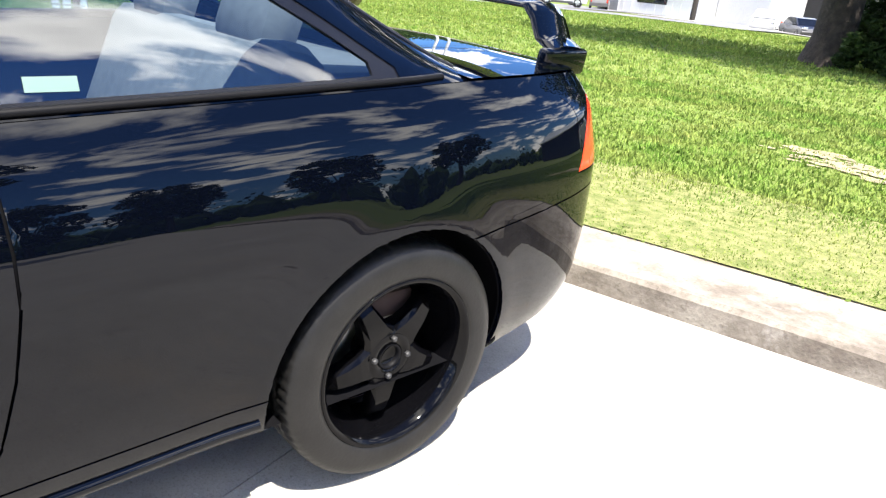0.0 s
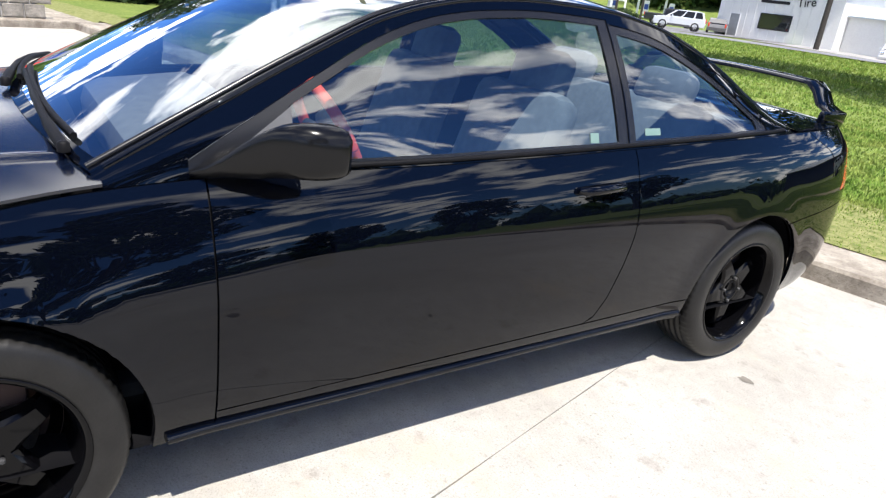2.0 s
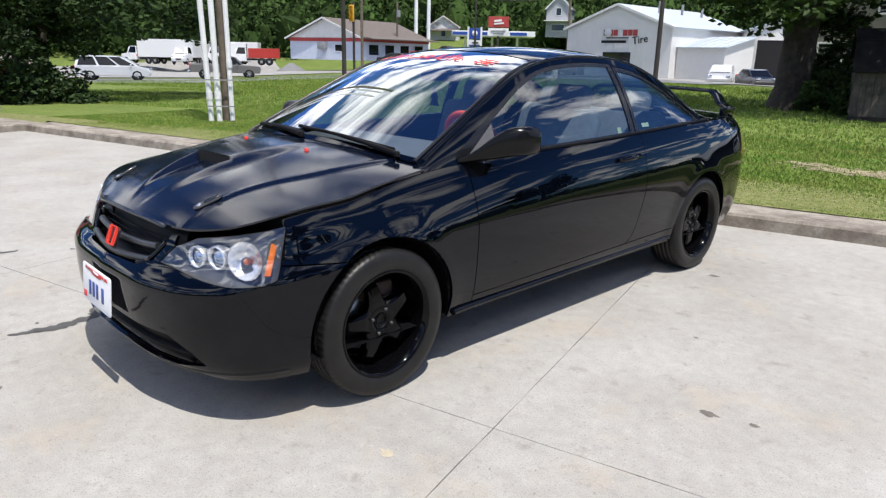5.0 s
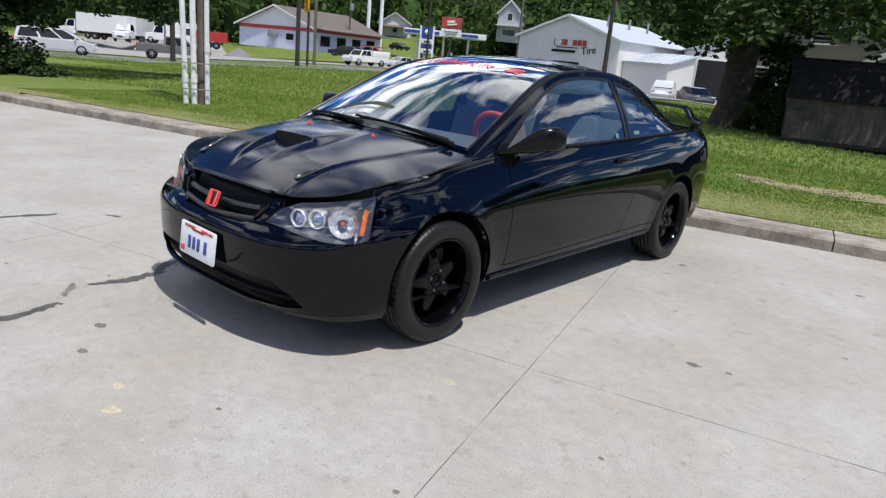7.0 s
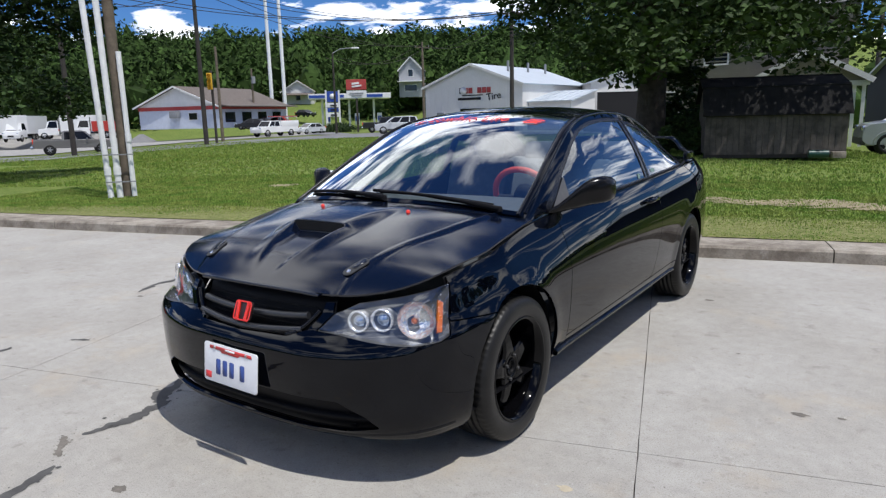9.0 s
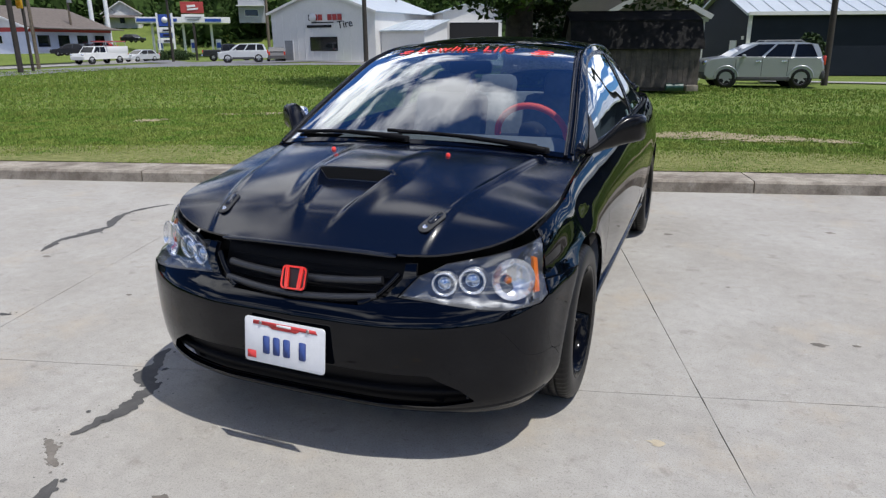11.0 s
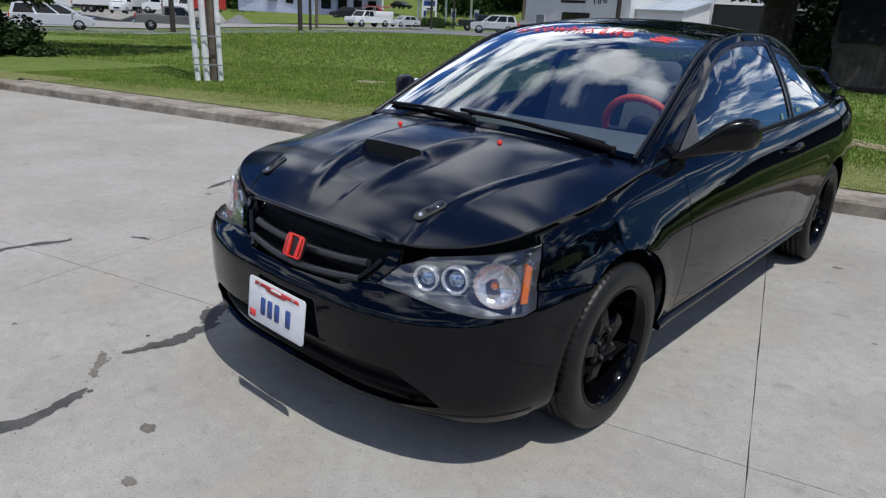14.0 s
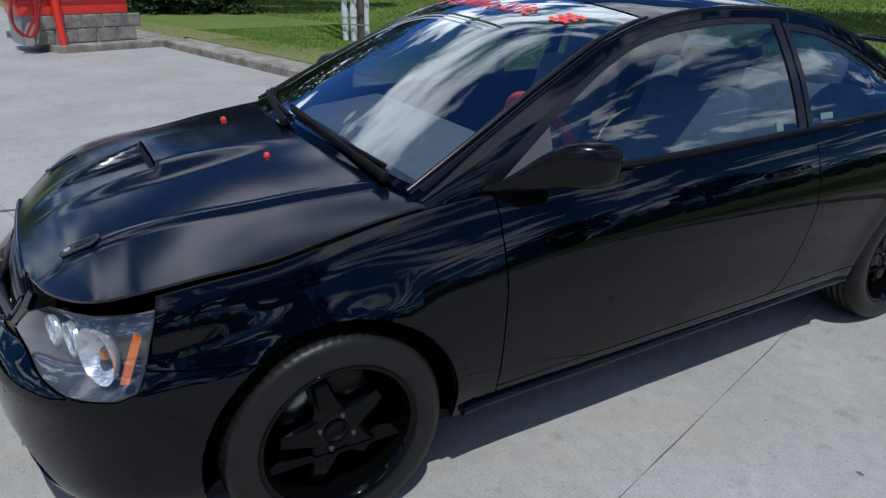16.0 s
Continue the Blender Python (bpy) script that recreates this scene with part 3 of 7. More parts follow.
s_of_y = smooth_curve(np.array(plan_y(_ss)), _ss)
_front = _ss[: 260]
s_of_x = smooth_curve(np.array(plan_x(_front)), _front)
# how far the skin lies inside the outline, by height between lower edge (0) and shoulder (1)
V_KNOTS = [0, .08, .2, .4, .58, .66, .72, .775, .87, .94, 1]
SKIN = [(0.0, [.055, .028, .012, .002, 0, .001, .026, .064, .085, .100, .118]), (0.55, [.055, .028, .012, .002, 0, .001, .027, .066, .087, .102, .120]),
        (1.05, [.055, .028, .01, .002, 0, .002, .018, .034, .047, .060, .086]), (1.65, [.045, .03, .012, .002, 0, .007, .018, .031, .056, .077, .102]),
        (2.15, [.05, .032, .018, .006, 0, .005, .012, .021, .042, .062, .087]), (2.6, [.055, .035, .02, .007, 0, .003, .009, .017, .034, .052, .072]),
        (3.7, [.055, .035, .02, .007, 0, .003, .009, .017, .034, .052, .072]), (4.25, [.05, .03, .015, .004, 0, .003, .010, .018, .036, .058, .086]),
        (5.0, [.06, .03, .01, 0, 0, .003, .012, .022, .040, .073, .11]), (S_END, [.06, .03, .01, 0, 0, .003, .012, .022, .036, .063, .10])]
_knot = [smooth_curve([k[0] for k in SKIN], [k[1][j] for k in SKIN]) for j in range(len(V_KNOTS))]
S_F, S_R = float(s_of_y(AXLE_F)), float(s_of_y(AXLE_R))
_cache = {}


def skin_inset(s, z):
    lo, hi = float(lower_z(s)), float(shoulder_z(s))
    key = round(s, 3)
    if key not in _cache:
        _cache[key] = smooth_curve(V_KNOTS, [float(k(s)) for k in _knot])
    v = (z - lo) / (hi - lo)
    d = float(_cache[key](v))
    for c, r0 in ((S_F, .352), (S_R, .348)):
        r = math.hypot(s - c, z - HUB_Z)
        d -= .008 * math.exp(-((r - r0) / .055) ** 2)
    return d


def side_shape(s, z, out=0.0):
    s = min(max(s, 0.0), S_END)
    e = 1e-3
    a, b = max(s - e, 0), min(s + e, S_END)
    t = Vector((float(plan_x(b) - plan_x(a)), float(plan_y(b) - plan_y(a)), 0)).normalized()
    if s < 1e-4:
        t = Vector((1, 0, 0))
    if s > S_END - 1e-4:
        t = Vector((-1, 0, 0))
    n = Vector((t.y, -t.x, 0))
    d = skin_inset(s, z)
    slope = (skin_inset(s, z + .004) - skin_inset(s, z - .004)) / .008
    p = Vector((float(plan_x(s)), float(plan_y(s)), z)) - n * d
    full = (n + Vector((0, 0, slope))).normalized()
    p += full * out
    if s < 1e-4 or s > S_END - 1e-4:
        p.x = 0
    return p


# --- lower body: one flat sheet cut into panels
T_HOLE, T_LAMP, T_BUMP, T_FEND, T_DOOR, T_SILL, T_QUART, T_TAIL, T_RBUMP, T_GRILLE, T_LIP = range(1, 12)
flat = grid_flat(np.linspace(0, S_END, 190), 26, lower_z, shoulder_z)
lay = flat.faces.layers.int.new("panel")
s_lamp_in, s_lamp_out = float(s_of_x(.385)), float(s_of_y(-1.745))
s_df, s_dr = float(s_of_y(-.812)), float(s_of_y(.548))
cut_region(flat, circle_poly(S_F, HUB_Z, .352), lay, T_HOLE)
cut_region(flat, circle_poly(S_R, HUB_Z, .346), lay, T_HOLE)
cut_region(flat, [(S_F - .33, 0), (S_F + .33, 0), (S_F + .352, HUB_Z), (S_F - .352, HUB_Z)], lay, T_HOLE)
cut_region(flat, [(S_R - .32, 0), (S_R + .32, 0), (S_R + .346, HUB_Z), (S_R - .346, HUB_Z)], lay, T_HOLE)
cut_region(flat, [(-.01, .558), (.24, .563), (.33, .588), (.385, .643), (.405, .735), (-.01, .735)], lay, T_GRILLE)
cut_region(flat, [(-.01, .232), (.50, .232), (.63, .25), (.58, .295), (.48, .348), (-.01, .358)], lay, T_HOLE)
cut_region(flat, [(s_lamp_in - .012, .588), (s_lamp_out - .20, .559), (s_lamp_out - .07, .560), (s_lamp_out - .025, .578), (s_lamp_out - .004, .62),
                  (s_lamp_out + .036, .748), (s_lamp_in + .16, .690), (s_lamp_in + .06, .654)], lay, T_LAMP)
cut_region(flat, [(s_lamp_in + .05, .655), (s_lamp_out + .01, .64), (s_lamp_out + .042, .80), (s_lamp_in + .05, .80)], lay, T_HOLE)
cut_region(flat, [(-.01, .05), (S_F, .05), (S_F, .585), (s_lamp_out, .618), (-.01, .618)], lay, T_BUMP)
cut_region(flat, [(-.01, .50), (s_lamp_out, .50), (s_lamp_out, .80), (-.01, .80)], lay, T_BUMP)
cut_region(flat, [(s_lamp_out - .1, .05), (s_df, .05), (s_df, 1.0), (s_lamp_out - .1, 1.0)], lay, T_FEND)
door_poly = [(s_df, .305), (s_dr - .13, .305 + .0155 * (s_dr - .13 - s_df)), (s_dr - .085, .345), (s_dr - .045, .42), (s_dr - .012, .54), (s_dr + .008, .66), (s_dr + .012, .78), (s_dr + .004, .88), (s_dr - .002, 1.0), (s_df, 1.0)]
cut_region(flat, door_poly, lay, T_DOOR)
cut_region(flat, [(s_df, .05), (S_R - .2, .05), (S_R - .2, .305 + .0155 * (S_R - .2 - s_df)), (s_df, .305)], lay, T_SILL)
s_tail = float(s_of_y(1.945))
cut_region(flat, [(s_tail, .695), (s_tail + .42, .695), (s_tail + .42, .88), (s_tail + .14, .895), (s_tail + .10, .87)], lay, T_TAIL)
cut_region(flat, [(S_R, .05), (S_END + .01, .05), (S_END + .01, .70), (S_R, .585)], lay, T_RBUMP)
for f in flat.faces:
    if f[lay] == 0:
        f[lay] = T_QUART

car = empty("car", "glossy black two-door coupe with black five-spoke wheels, parked on concrete", "car")


def on_seam(a, b):
    return (a.co.x < 1e-4 and b.co.x < 1e-4) or (a.co.x > S_END - 1e-4 and b.co.x > S_END - 1e-4)


front_bumper = part("front_bumper", panel(flat, lay, T_BUMP, side_shape, keep=on_seam, both=True), M_PAINT, car)
rear_bumper = part("rear_bumper", panel(flat, lay, T_RBUMP, side_shape, keep=on_seam, both=True), M_PAINT, car)
for flip in (False, True):
    part("fender", panel(flat, lay, T_FEND, side_shape, mirror=flip), M_PAINT, car)
    part("side_skirt", panel(flat, lay, T_SILL, side_shape, mirror=flip), M_PAINT, car)
    part("quarter_panel", panel(flat, lay, T_QUART, side_shape, keep=on_seam, mirror=flip), M_PAINT, car)
    part("tail_lamp", panel(flat, lay, T_TAIL, side_shape, mirror=flip), M_TAIL, car, "red tail lamp")
doors = [part("door", panel(flat, lay, T_DOOR, side_shape, mirror=flip), M_PAINT, car) for flip in (False, True)]

# dark inner shell behind the gaps
shell = flat.copy()
sl = shell.faces.layers.int["panel"]
bmesh.ops.delete(shell, geom=[f for f in shell.faces if f[sl] in (T_HOLE, T_GRILLE, T_LAMP)], context="FACES")
for v in shell.verts:
    v.co = side_shape(v.co.x, v.co.y, -.016)
twin = bmesh.ops.duplicate(shell, geom=shell.verts[:] + shell.edges[:] + shell.faces[:])["geom"]
for v in twin:
    if isinstance(v, bmesh.types.BMVert):
        v.co.x = -v.co.x
part("inner_shell", shell, M_TRIM, car)

# --- hood
shoulder_pts = [side_shape(s, float(shoulder_z(s))) for s in np.linspace(0, S_END, 400)]
_fr = [p for p in shoulder_pts if p.y < -.90]
edge_x = smooth_curve([p.y for p in _fr], [p.x for p in _fr])
edge_z = smooth_curve([p.y for p in _fr], [p.z for p in _fr])
hood_c = smooth_curve([-2.03, -1.975, -1.90, -1.82, -1.70, -1.55, -1.29, -1.12, -.98], [.672, .706, .757, .803, .846, .882, .924, .940, .949])


def ramp01(x, a, b):
    t = min(max((x - a) / (b - a), 0.0), 1.0)
    return t * t * (3 - 2 * t)


SCOOP_Y = -1.585


def hood_shape(x, y, out=0.0):
    xe, ze, zc = max(float(edge_x(y)), .02), float(edge_z(y)), float(hood_c(y))
    z = zc - (zc - ze - .013) * min(abs(x) / max(xe, .42), 1.05) ** 2.3
    # pressed character lines, running out and back from beside the latches
    line = .405 + (y + 1.91) * .222
    fade = ramp01(y, -1.97, -1.84)
    z += fade * (.0075 * math.exp(-((abs(x) - line) / .013) ** 2) + .007 * ramp01(abs(x), line + .014, line - .030))
    # scoop: a floor between two sharp ridges that spread towards the mouth, a raised roof behind it that runs out backwards
    if y < SCOOP_Y:
        run = ramp01(y, -1.95, SCOOP_Y)
        half = .058 + .092 * max(0.0, min(1.0, (y + 1.94) / (SCOOP_Y + 1.94))) ** .75
        gone = abs(x) - half
        if gone < 0:
            z += run * (.038 * ramp01(gone, -.034, 0) - .018)
        else:
            z += run * .020 * (1 - ramp01(gone, 0, .085))
    else:
        back = 1 - ramp01(y, SCOOP_Y, -1.12)
        z += .029 * back * (1 - ramp01(abs(x), .128 + .01 * (1 - back), .235 - .02 * (1 - back)))
    return Vector((x, y, z + out))


hood_flat = grid_flat(np.unique(np.concatenate([np.linspace(-2.05, SCOOP_Y - .004, 46), np.linspace(SCOOP_Y + .004, -.95, 44)])), 180, lambda u: -.77, lambda u: .77)
for v in hood_flat.verts:
    v.co = (v.co.y, v.co.x, 0)
bmesh.ops.reverse_faces(hood_flat, faces=hood_flat.faces[:])
hl = hood_flat.faces.layers.int.new("panel")
hood_outline = [(p.x, p.y) for p in shoulder_pts if p.y < -1.0][::4]
outline = hood_outline + [(-x, y) for x, y in hood_outline[::-1] if x > 1e-4]
ccw = []
for k, (x, y) in enumerate(outline):
    (xa, ya), (xb, yb) = outline[max(k - 1, 0)], outline[min(k + 1, len(outline) - 1)]
    ln = math.hypot(xb - xa, yb - ya)
    inset = .008 + .003 * ramp01(y, -1.3, -1.7)
    ccw.append((x - inset * (yb - ya) / ln, y + inset * (xb - xa) / ln))
hull = []
for sweep in (sorted(set(ccw)), sorted(set(ccw), reverse=True)):
    chain = []
    for q in sweep:
        while len(chain) > 1 and (chain[-1][0] - chain[-2][0]) * (q[1] - chain[-2][1]) - (chain[-1][1] - chain[-2][1]) * (q[0] - chain[-2][0]) <= 1e-9:
            chain.pop()
        chain.append(q)
    hull += chain[:-1]
cut_region(hood_flat, hull, hl, 1)
# the trailing edge bows forwards of the windscreen
for f in hood_flat.faces:
    c = f.calc_center_median()
    if f[hl] == 1 and c.y > -1.125 + .11 * (abs(c.x) / .70) ** 2:
        f[hl] = 2
hood_bm = panel(hood_flat, hl, 1, hood_shape, gap=0, rim=.007)
hood = part("hood", hood_bm, M_HOOD, car, "repainted satin black hood with a central scoop")
# rolled front lip of the hood
part("hood_lip", tube([hood_shape(x, -1.962 + .10 * x * x, -.003) for x in np.linspace(-.335, .335, 31)], [.004] + [.0085] * 29 + [.004], 10), M_HOOD, hood)
# scoop mouth
mouth = bmesh.new()
ring_lo, ring_hi = [], []
for k in range(15):
    x = -.148 + .296 * k / 14
    lo = hood_shape(x, SCOOP_Y - .01).z - .002
    hi = hood_shape(x * .98, SCOOP_Y + .01).z - .004
    ring_lo.append(mouth.verts.new((x, SCOOP_Y - .0035, lo)))
    ring_hi.append(mouth.verts.new((x * .985, SCOOP_Y - .0035, max(lo + .001, hi))))
for k in range(14):
    mouth.faces.new((ring_lo[k], ring_lo[k + 1], ring_hi[k + 1], ring_hi[k]))
part("scoop_mouth", mouth, material("scoop_dark", (.004, .004, .004), .9), hood, "dark mouth of the hood scoop")
# cowl under the windscreen wipers
cowl = panel(hood_flat, hl, 2, lambda x, y, o: hood_shape(x, y, o) + Vector((0, 0, -.012)), gap=0, rim=0)
part("cowl", cowl, M_TRIM, car, "black plastic cowl below the windscreen")
# bay floor under the hood, closes the gap
bay = bmesh.new()
bmesh.ops.create_grid(bay, x_segments=2, y_segments=2, size=.5, matrix=pose(0, -1.42, .60) @ Matrix.Diagonal((1.1, .75, 1, 1)))
part("engine_bay", bay, M_TRIM, car)
M_LATCH = material("worn_latch_plate", (.035, .035, .036), .55, vary=.3, scale=40)
for sx in (1, -1):
    # hood latch plates and washer nozzles
    m0 = hood_shape(.405 * sx, -1.815)
    mx, my = hood_shape(.405 * sx + .02, -1.815) - m0, hood_shape(.405 * sx, -1.795) - m0
    nrm = mx.cross(my).normalized()
    xa = (my - nrm * my.dot(nrm)).normalized()
    m = Matrix((xa, nrm.cross(xa), nrm)).transposed().to_4x4()
    m.translation = m0
    m = m @ pose(0, 0, .001, 0, 0, -24 if sx > 0 else 2)
    latch = part("hood_latch", prism(rounded(.112, .048, .023), .004, m, .0015), M_LATCH, hood, "flush black hood latch with a steel button")
    part("latch_button", add_lathe(bmesh.new(), [(0, .008), (.008, .008), (.009, .004)], 16, m @ pose(-.033, 0, 0)), M_CHROME, hood)
    part("latch_tongue", prism(rounded(.062, .024, .010), .0065, m @ pose(.018, 0, 0)), M_HOOD, hood)
    p = hood_shape(.260 * sx, -1.29)
    part("washer_nozzle", add_lathe(bmesh.new(), [(.0095, -.004), (.0095, .005), (.006, .011), (0, .012)], 14, pose(*p)), M_RED, hood, "small red washer nozzle")

# --- grille, badge
grille_mat = material("grille_black", (.005, .005, .006), .5, spec=.15)
recess = bmesh.new()


def grille_back(x, z, depth):
    s = float(s_of_x(min(abs(x) * .99, .5)))
    p = side_shape(s, z, -depth)
    return Vector((math.copysign(p.x, x) if abs(x) > 1e-4 else 0, p.y, z))


cols = []
for i in range(25):
    x = -.41 + .82 * i / 24
    cols.append([recess.verts.new(grille_back(x, .548 + .14 * k / 6, .085)) for k in range(7)])
for a, b in zip(cols, cols[1:]):
    for k in range(6):
        recess.faces.new((a[k], b[k], b[k + 1], a[k + 1]))
grille = part("grille", recess, grille_mat, car, "black grille with horizontal bars")
for z, dep, r, wide, mat_ in ((.566, .012, .013, .30, M_GRBAR), (.612, .024, .014, .31, M_GRBAR)):
    bar = bmesh.new()
    add_tube(bar, [grille_back(-wide + 2 * wide * k / 24, z + .016 * abs(-1 + 2 * k / 24) ** 2, dep) for k in range(25)], r, 10)
    part("grille_bar", bar, mat_, grille)
for sx in (-1, 1):
    part("grille_frame", tube([grille_back(sx * (.24 + .135 * k / 10), .563 + .09 * (k / 10) ** 1.6, .012) for k in range(11)], .010, 8), M_PAINT, grille)
for k in range(4):
    bar = bmesh.new()
    z = .585 + .022 * k
    add_tube(bar, [grille_back(-.33 + .66 * j / 16, z, .048) for j in range(17)], .003, 6)
    part("grille_slat", bar, grille_mat, grille)
bp = grille_back(0, .618, 0)
badge_m = Matrix.Translation(bp + Vector((0, -.012, 0))) @ pose(0, 0, 0, 90 - 22, 0, 0)
badge = part("badge", add_prism(bmesh.new(), rounded(.092, .076, .016), .008, badge_m, 0, .002), material("badge_dark", (.02, .01, .01), .4), grille, "red badge on the grille")
hb = bmesh.new()
ring = rounded(.094, .078, .015)
inner = rounded(.080, .066, .011)
lo = [hb.verts.new(badge_m @ Vector((x, y, .012))) for x, y in ring]
li = [hb.verts.new(badge_m @ Vector((x, y, .012))) for x, y in inner]
for k in range(len(ring)):
    hb.faces.new((lo[k], lo[(k + 1) % len(ring)], li[(k + 1) % len(ring)], li[k]))
for sx in (-1, 1):
    add_prism(hb, [(sx * .016, -.034), (sx * .030, -.034), (sx * .034, .034), (sx * .021, .034)][::sx], .006, badge_m @ pose(0, 0, .008))
part("badge_face", hb, M_RED, grille, "red enamel", smooth=False)

# --- lower intake and lip
intake = bmesh.new()
cols = []
for i in range(21):
    x = -.6 + 1.2 * i / 20
    s = float(s_of_x(abs(x)))
    cols.append([intake.verts.new(Vector((math.copysign(1, x) * side_shape(s, z, -.05).x if abs(x) > 1e-6 else 0, side_shape(s, z, -.05).y, z))) for z in (.20, .25, .30, .34)])
for a, b in zip(cols, cols[1:]):
    for k in range(3):
        intake.faces.new((a[k], b[k], b[k + 1], a[k + 1]))
part("lower_intake", intake, grille_mat, car)

# --- number plate (its characters are plain bars)
pm = Matrix.Translation(side_shape(0, .417, .018)) @ pose(0, 0, 0, 90 - 5, 1.5, 0)
plate = part("number_plate", prism(rounded(.305, .155, .012), .004, pm, .001), M_WHITE, car, "white plate with red top band and blue bars")
part("plate_band", prism([(-.12, .055), (.125, .055), (.118, .068), (-.118, .068)], .0008, pm @ pose(0, 0, .0042)), M_PLATERED, plate)
part("plate_band", prism([(-.045, .046), (.045, .046), (.06, .055), (-.06, .055)], .0008, pm @ pose(0, 0, .0042)), M_PLATERED, plate)
for x in (-.068, -.029, .010, .070):
    part("plate_bar", prism(rounded(.026, .062, .006), .0012, pm @ pose(x, -.012, .0042)), M_PLATEBLUE, plate, "blue bar")
part("plate_sticker", prism(rounded(.034, .026, .002), .001, pm @ pose(-.125, -.052, .0042)), M_PLATERED, plate)
part("plate_bar", prism(rounded(.055, .008, .002), .0012, pm @ pose(0, .0615, .0052)), M_WHITE, plate, "pale bar on the red band")
for x in (-.09, .09):
    part("plate_screw", add_lathe(bmesh.new(), [(.006, 0), (.006, .003), (0, .004)], 10, pm @ pose(x, .062, .004)), M_STEEL, plate)

# --- headlamps
M_LAMPBLUE = material("projector_glass", (.55, .62, .72), .05, metal=.9)
for flip in (False, True):
    sx = -1 if flip else 1
    lens = part("headlamp", panel(flat, lay, T_LAMP, side_shape, gap=.005, rim=.004, mirror=flip), M_LENS, car, "clear headlamp with two ringed projectors and amber marker")
    lens.visible_shadow = False
    hb = flat.copy()
    l2 = hb.faces.layers.int["panel"]
    bmesh.ops.delete(hb, geom=[f for f in hb.faces if f[l2] != T_LAMP], context="FACES")
    bmesh.ops.delete(hb, geom=[v for v in hb.verts if not v.link_faces], context="VERTS")
    edge = {v for e in hb.edges if len(e.link_faces) == 1 for v in e.verts}
    for v in hb.verts:
        a, b = v.co.x, v.co.y
        q = side_shape(a, b, -.006 if v in edge else -.052)
        v.co = (sx * q.x, q.y, q.z)
    part("lamp_housing", hb, M_HOUSING, lens, "smoked grey lamp housing")

    def lamp_at(s, z, depth):
        q = side_shape(s, z, -depth)
        return Vector((sx * q.x, q.y, q.z))

    for s_k, z_k, r_k in ((s_lamp_in + .150, .635, .040), (s_lamp_in + .262, .642, .043)):
        c = lamp_at(s_k, z_k, .048)
        m = look(c, c + Vector((sx * .25, -1, .02))) @ pose(0, 0, 0, 180, 0, 0)
        ring = part("projector_ring", add_lathe(bmesh.new(), [(r_k * .80, .004), (r_k * .85, .016), (r_k, .018), (r_k * 1.04, .008), (r_k * 1.08, -.02)], 32, m), M_REFLECT, lens, "bright halo ring")
        part("projector_bowl", add_lathe(bmesh.new(), [(r_k * 1.18, -.03), (r_k * 1.12, .002), (r_k * .78, .004), (r_k * .7, -.012)], 32, m), M_HOUSING, lens)
        part("projector_lens", add_lathe(bmesh.new(), [(r_k * .72, -.008), (r_k * .6, .003), (r_k * .35, .011), (0, .014)], 28, m), M_LAMPBLUE, lens, "blueish projector lens")
    c = lamp_at(s_lamp_out - .125, .640, .030)
    m = look(c, c + Vector((sx * .5, -1, .05))) @ pose(0, 0, 0, 180, 0, 0)
    bowl = part("reflector_bowl", add_lathe(bmesh.new(), [(.070, .024), (.068, .017), (.056, .000), (.040, -.013), (.018, -.019), (0, -.019)], 36, m), M_REFLECT, lens, "chrome reflector bowl")
    part("indicator_bulb", add_lathe(bmesh.new(), [(.012, -.016), (.013, -.006), (.009, .002), (0, .004)], 16, m @ pose(.012, .01, 0)), M_AMBER, lens, "amber bulb")
    am = bmesh.new()
    av = []
    for s_k, z_k in ((s_lamp_out - .068, .594), (s_lamp_out - .046, .594), (s_lamp_out - .006, .686), (s_lamp_out - .028, .696)):
        av.append([am.verts.new(lamp_at(s_k, z_k, d)) for d in (.012, .022)])
    for k in range(4):
        am.faces.new((av[k][0], av[(k + 1) % 4][0], av[(k + 1) % 4][1], av[k][1]))
    am.faces.new([a[0] for a in av])
    part("side_marker", am, M_AMBER, lens, "amber side marker strip", smooth=False)

# --- upper body: rail curve from windscreen foot over the roof to the deck, with the centre line beside it
RAIL = [(-1.04, .705, .898, -1.155, .946), (-.80, .672, 1.022, -.93, 1.068), (-.55, .630, 1.147, -.68, 1.197), (-.30, .590, 1.258, -.42, 1.305),
        (-.14, .568, 1.300, -.215, 1.352), (.02, .557, 1.325, -.02, 1.374), (.25, .550, 1.338, .24, 1.386), (.5, .550, 1.332, .5, 1.382), (.75, .555, 1.300, .78, 1.352),
        (.95, .566, 1.245, 1.00, 1.298), (1.15, .583, 1.165, 1.22, 1.21), (1.35, .605, 1.065, 1.44, 1.11), (1.5, .624, .995, 1.60, 1.03), (1.62, .64, .948, 1.70, .975)]
_rk = np.arange(len(RAIL), dtype=float)
r_y, r_x, r_z, c_y, c_z = (smooth_curve(_rk, [p[j] for p in RAIL]) for j in range(5))
K_END = float(_rk[-1])


def top_shape(k, a, out=0.0):
    k = min(max(k, 0.0), K_END)
    q = 1 - abs(a) ** 2.3
    x, y, z = a * float(r_x(k)), float(r_y(k)), float(r_z(k))
    p = Vector((x, y + (float(c_y(k)) - y) * q, z + (float(c_z(k)) - z) * q))
    if out:
        ca, cb = min(k + .05, K_END), max(k - .05, 0)
        ty = Vector((0, float(c_y(ca) - c_y(cb)), float(c_z(ca) - c_z(cb)))).normalized()
        p += Vector((a * .25, -ty.z, ty.y)).normalized() * out
    return p


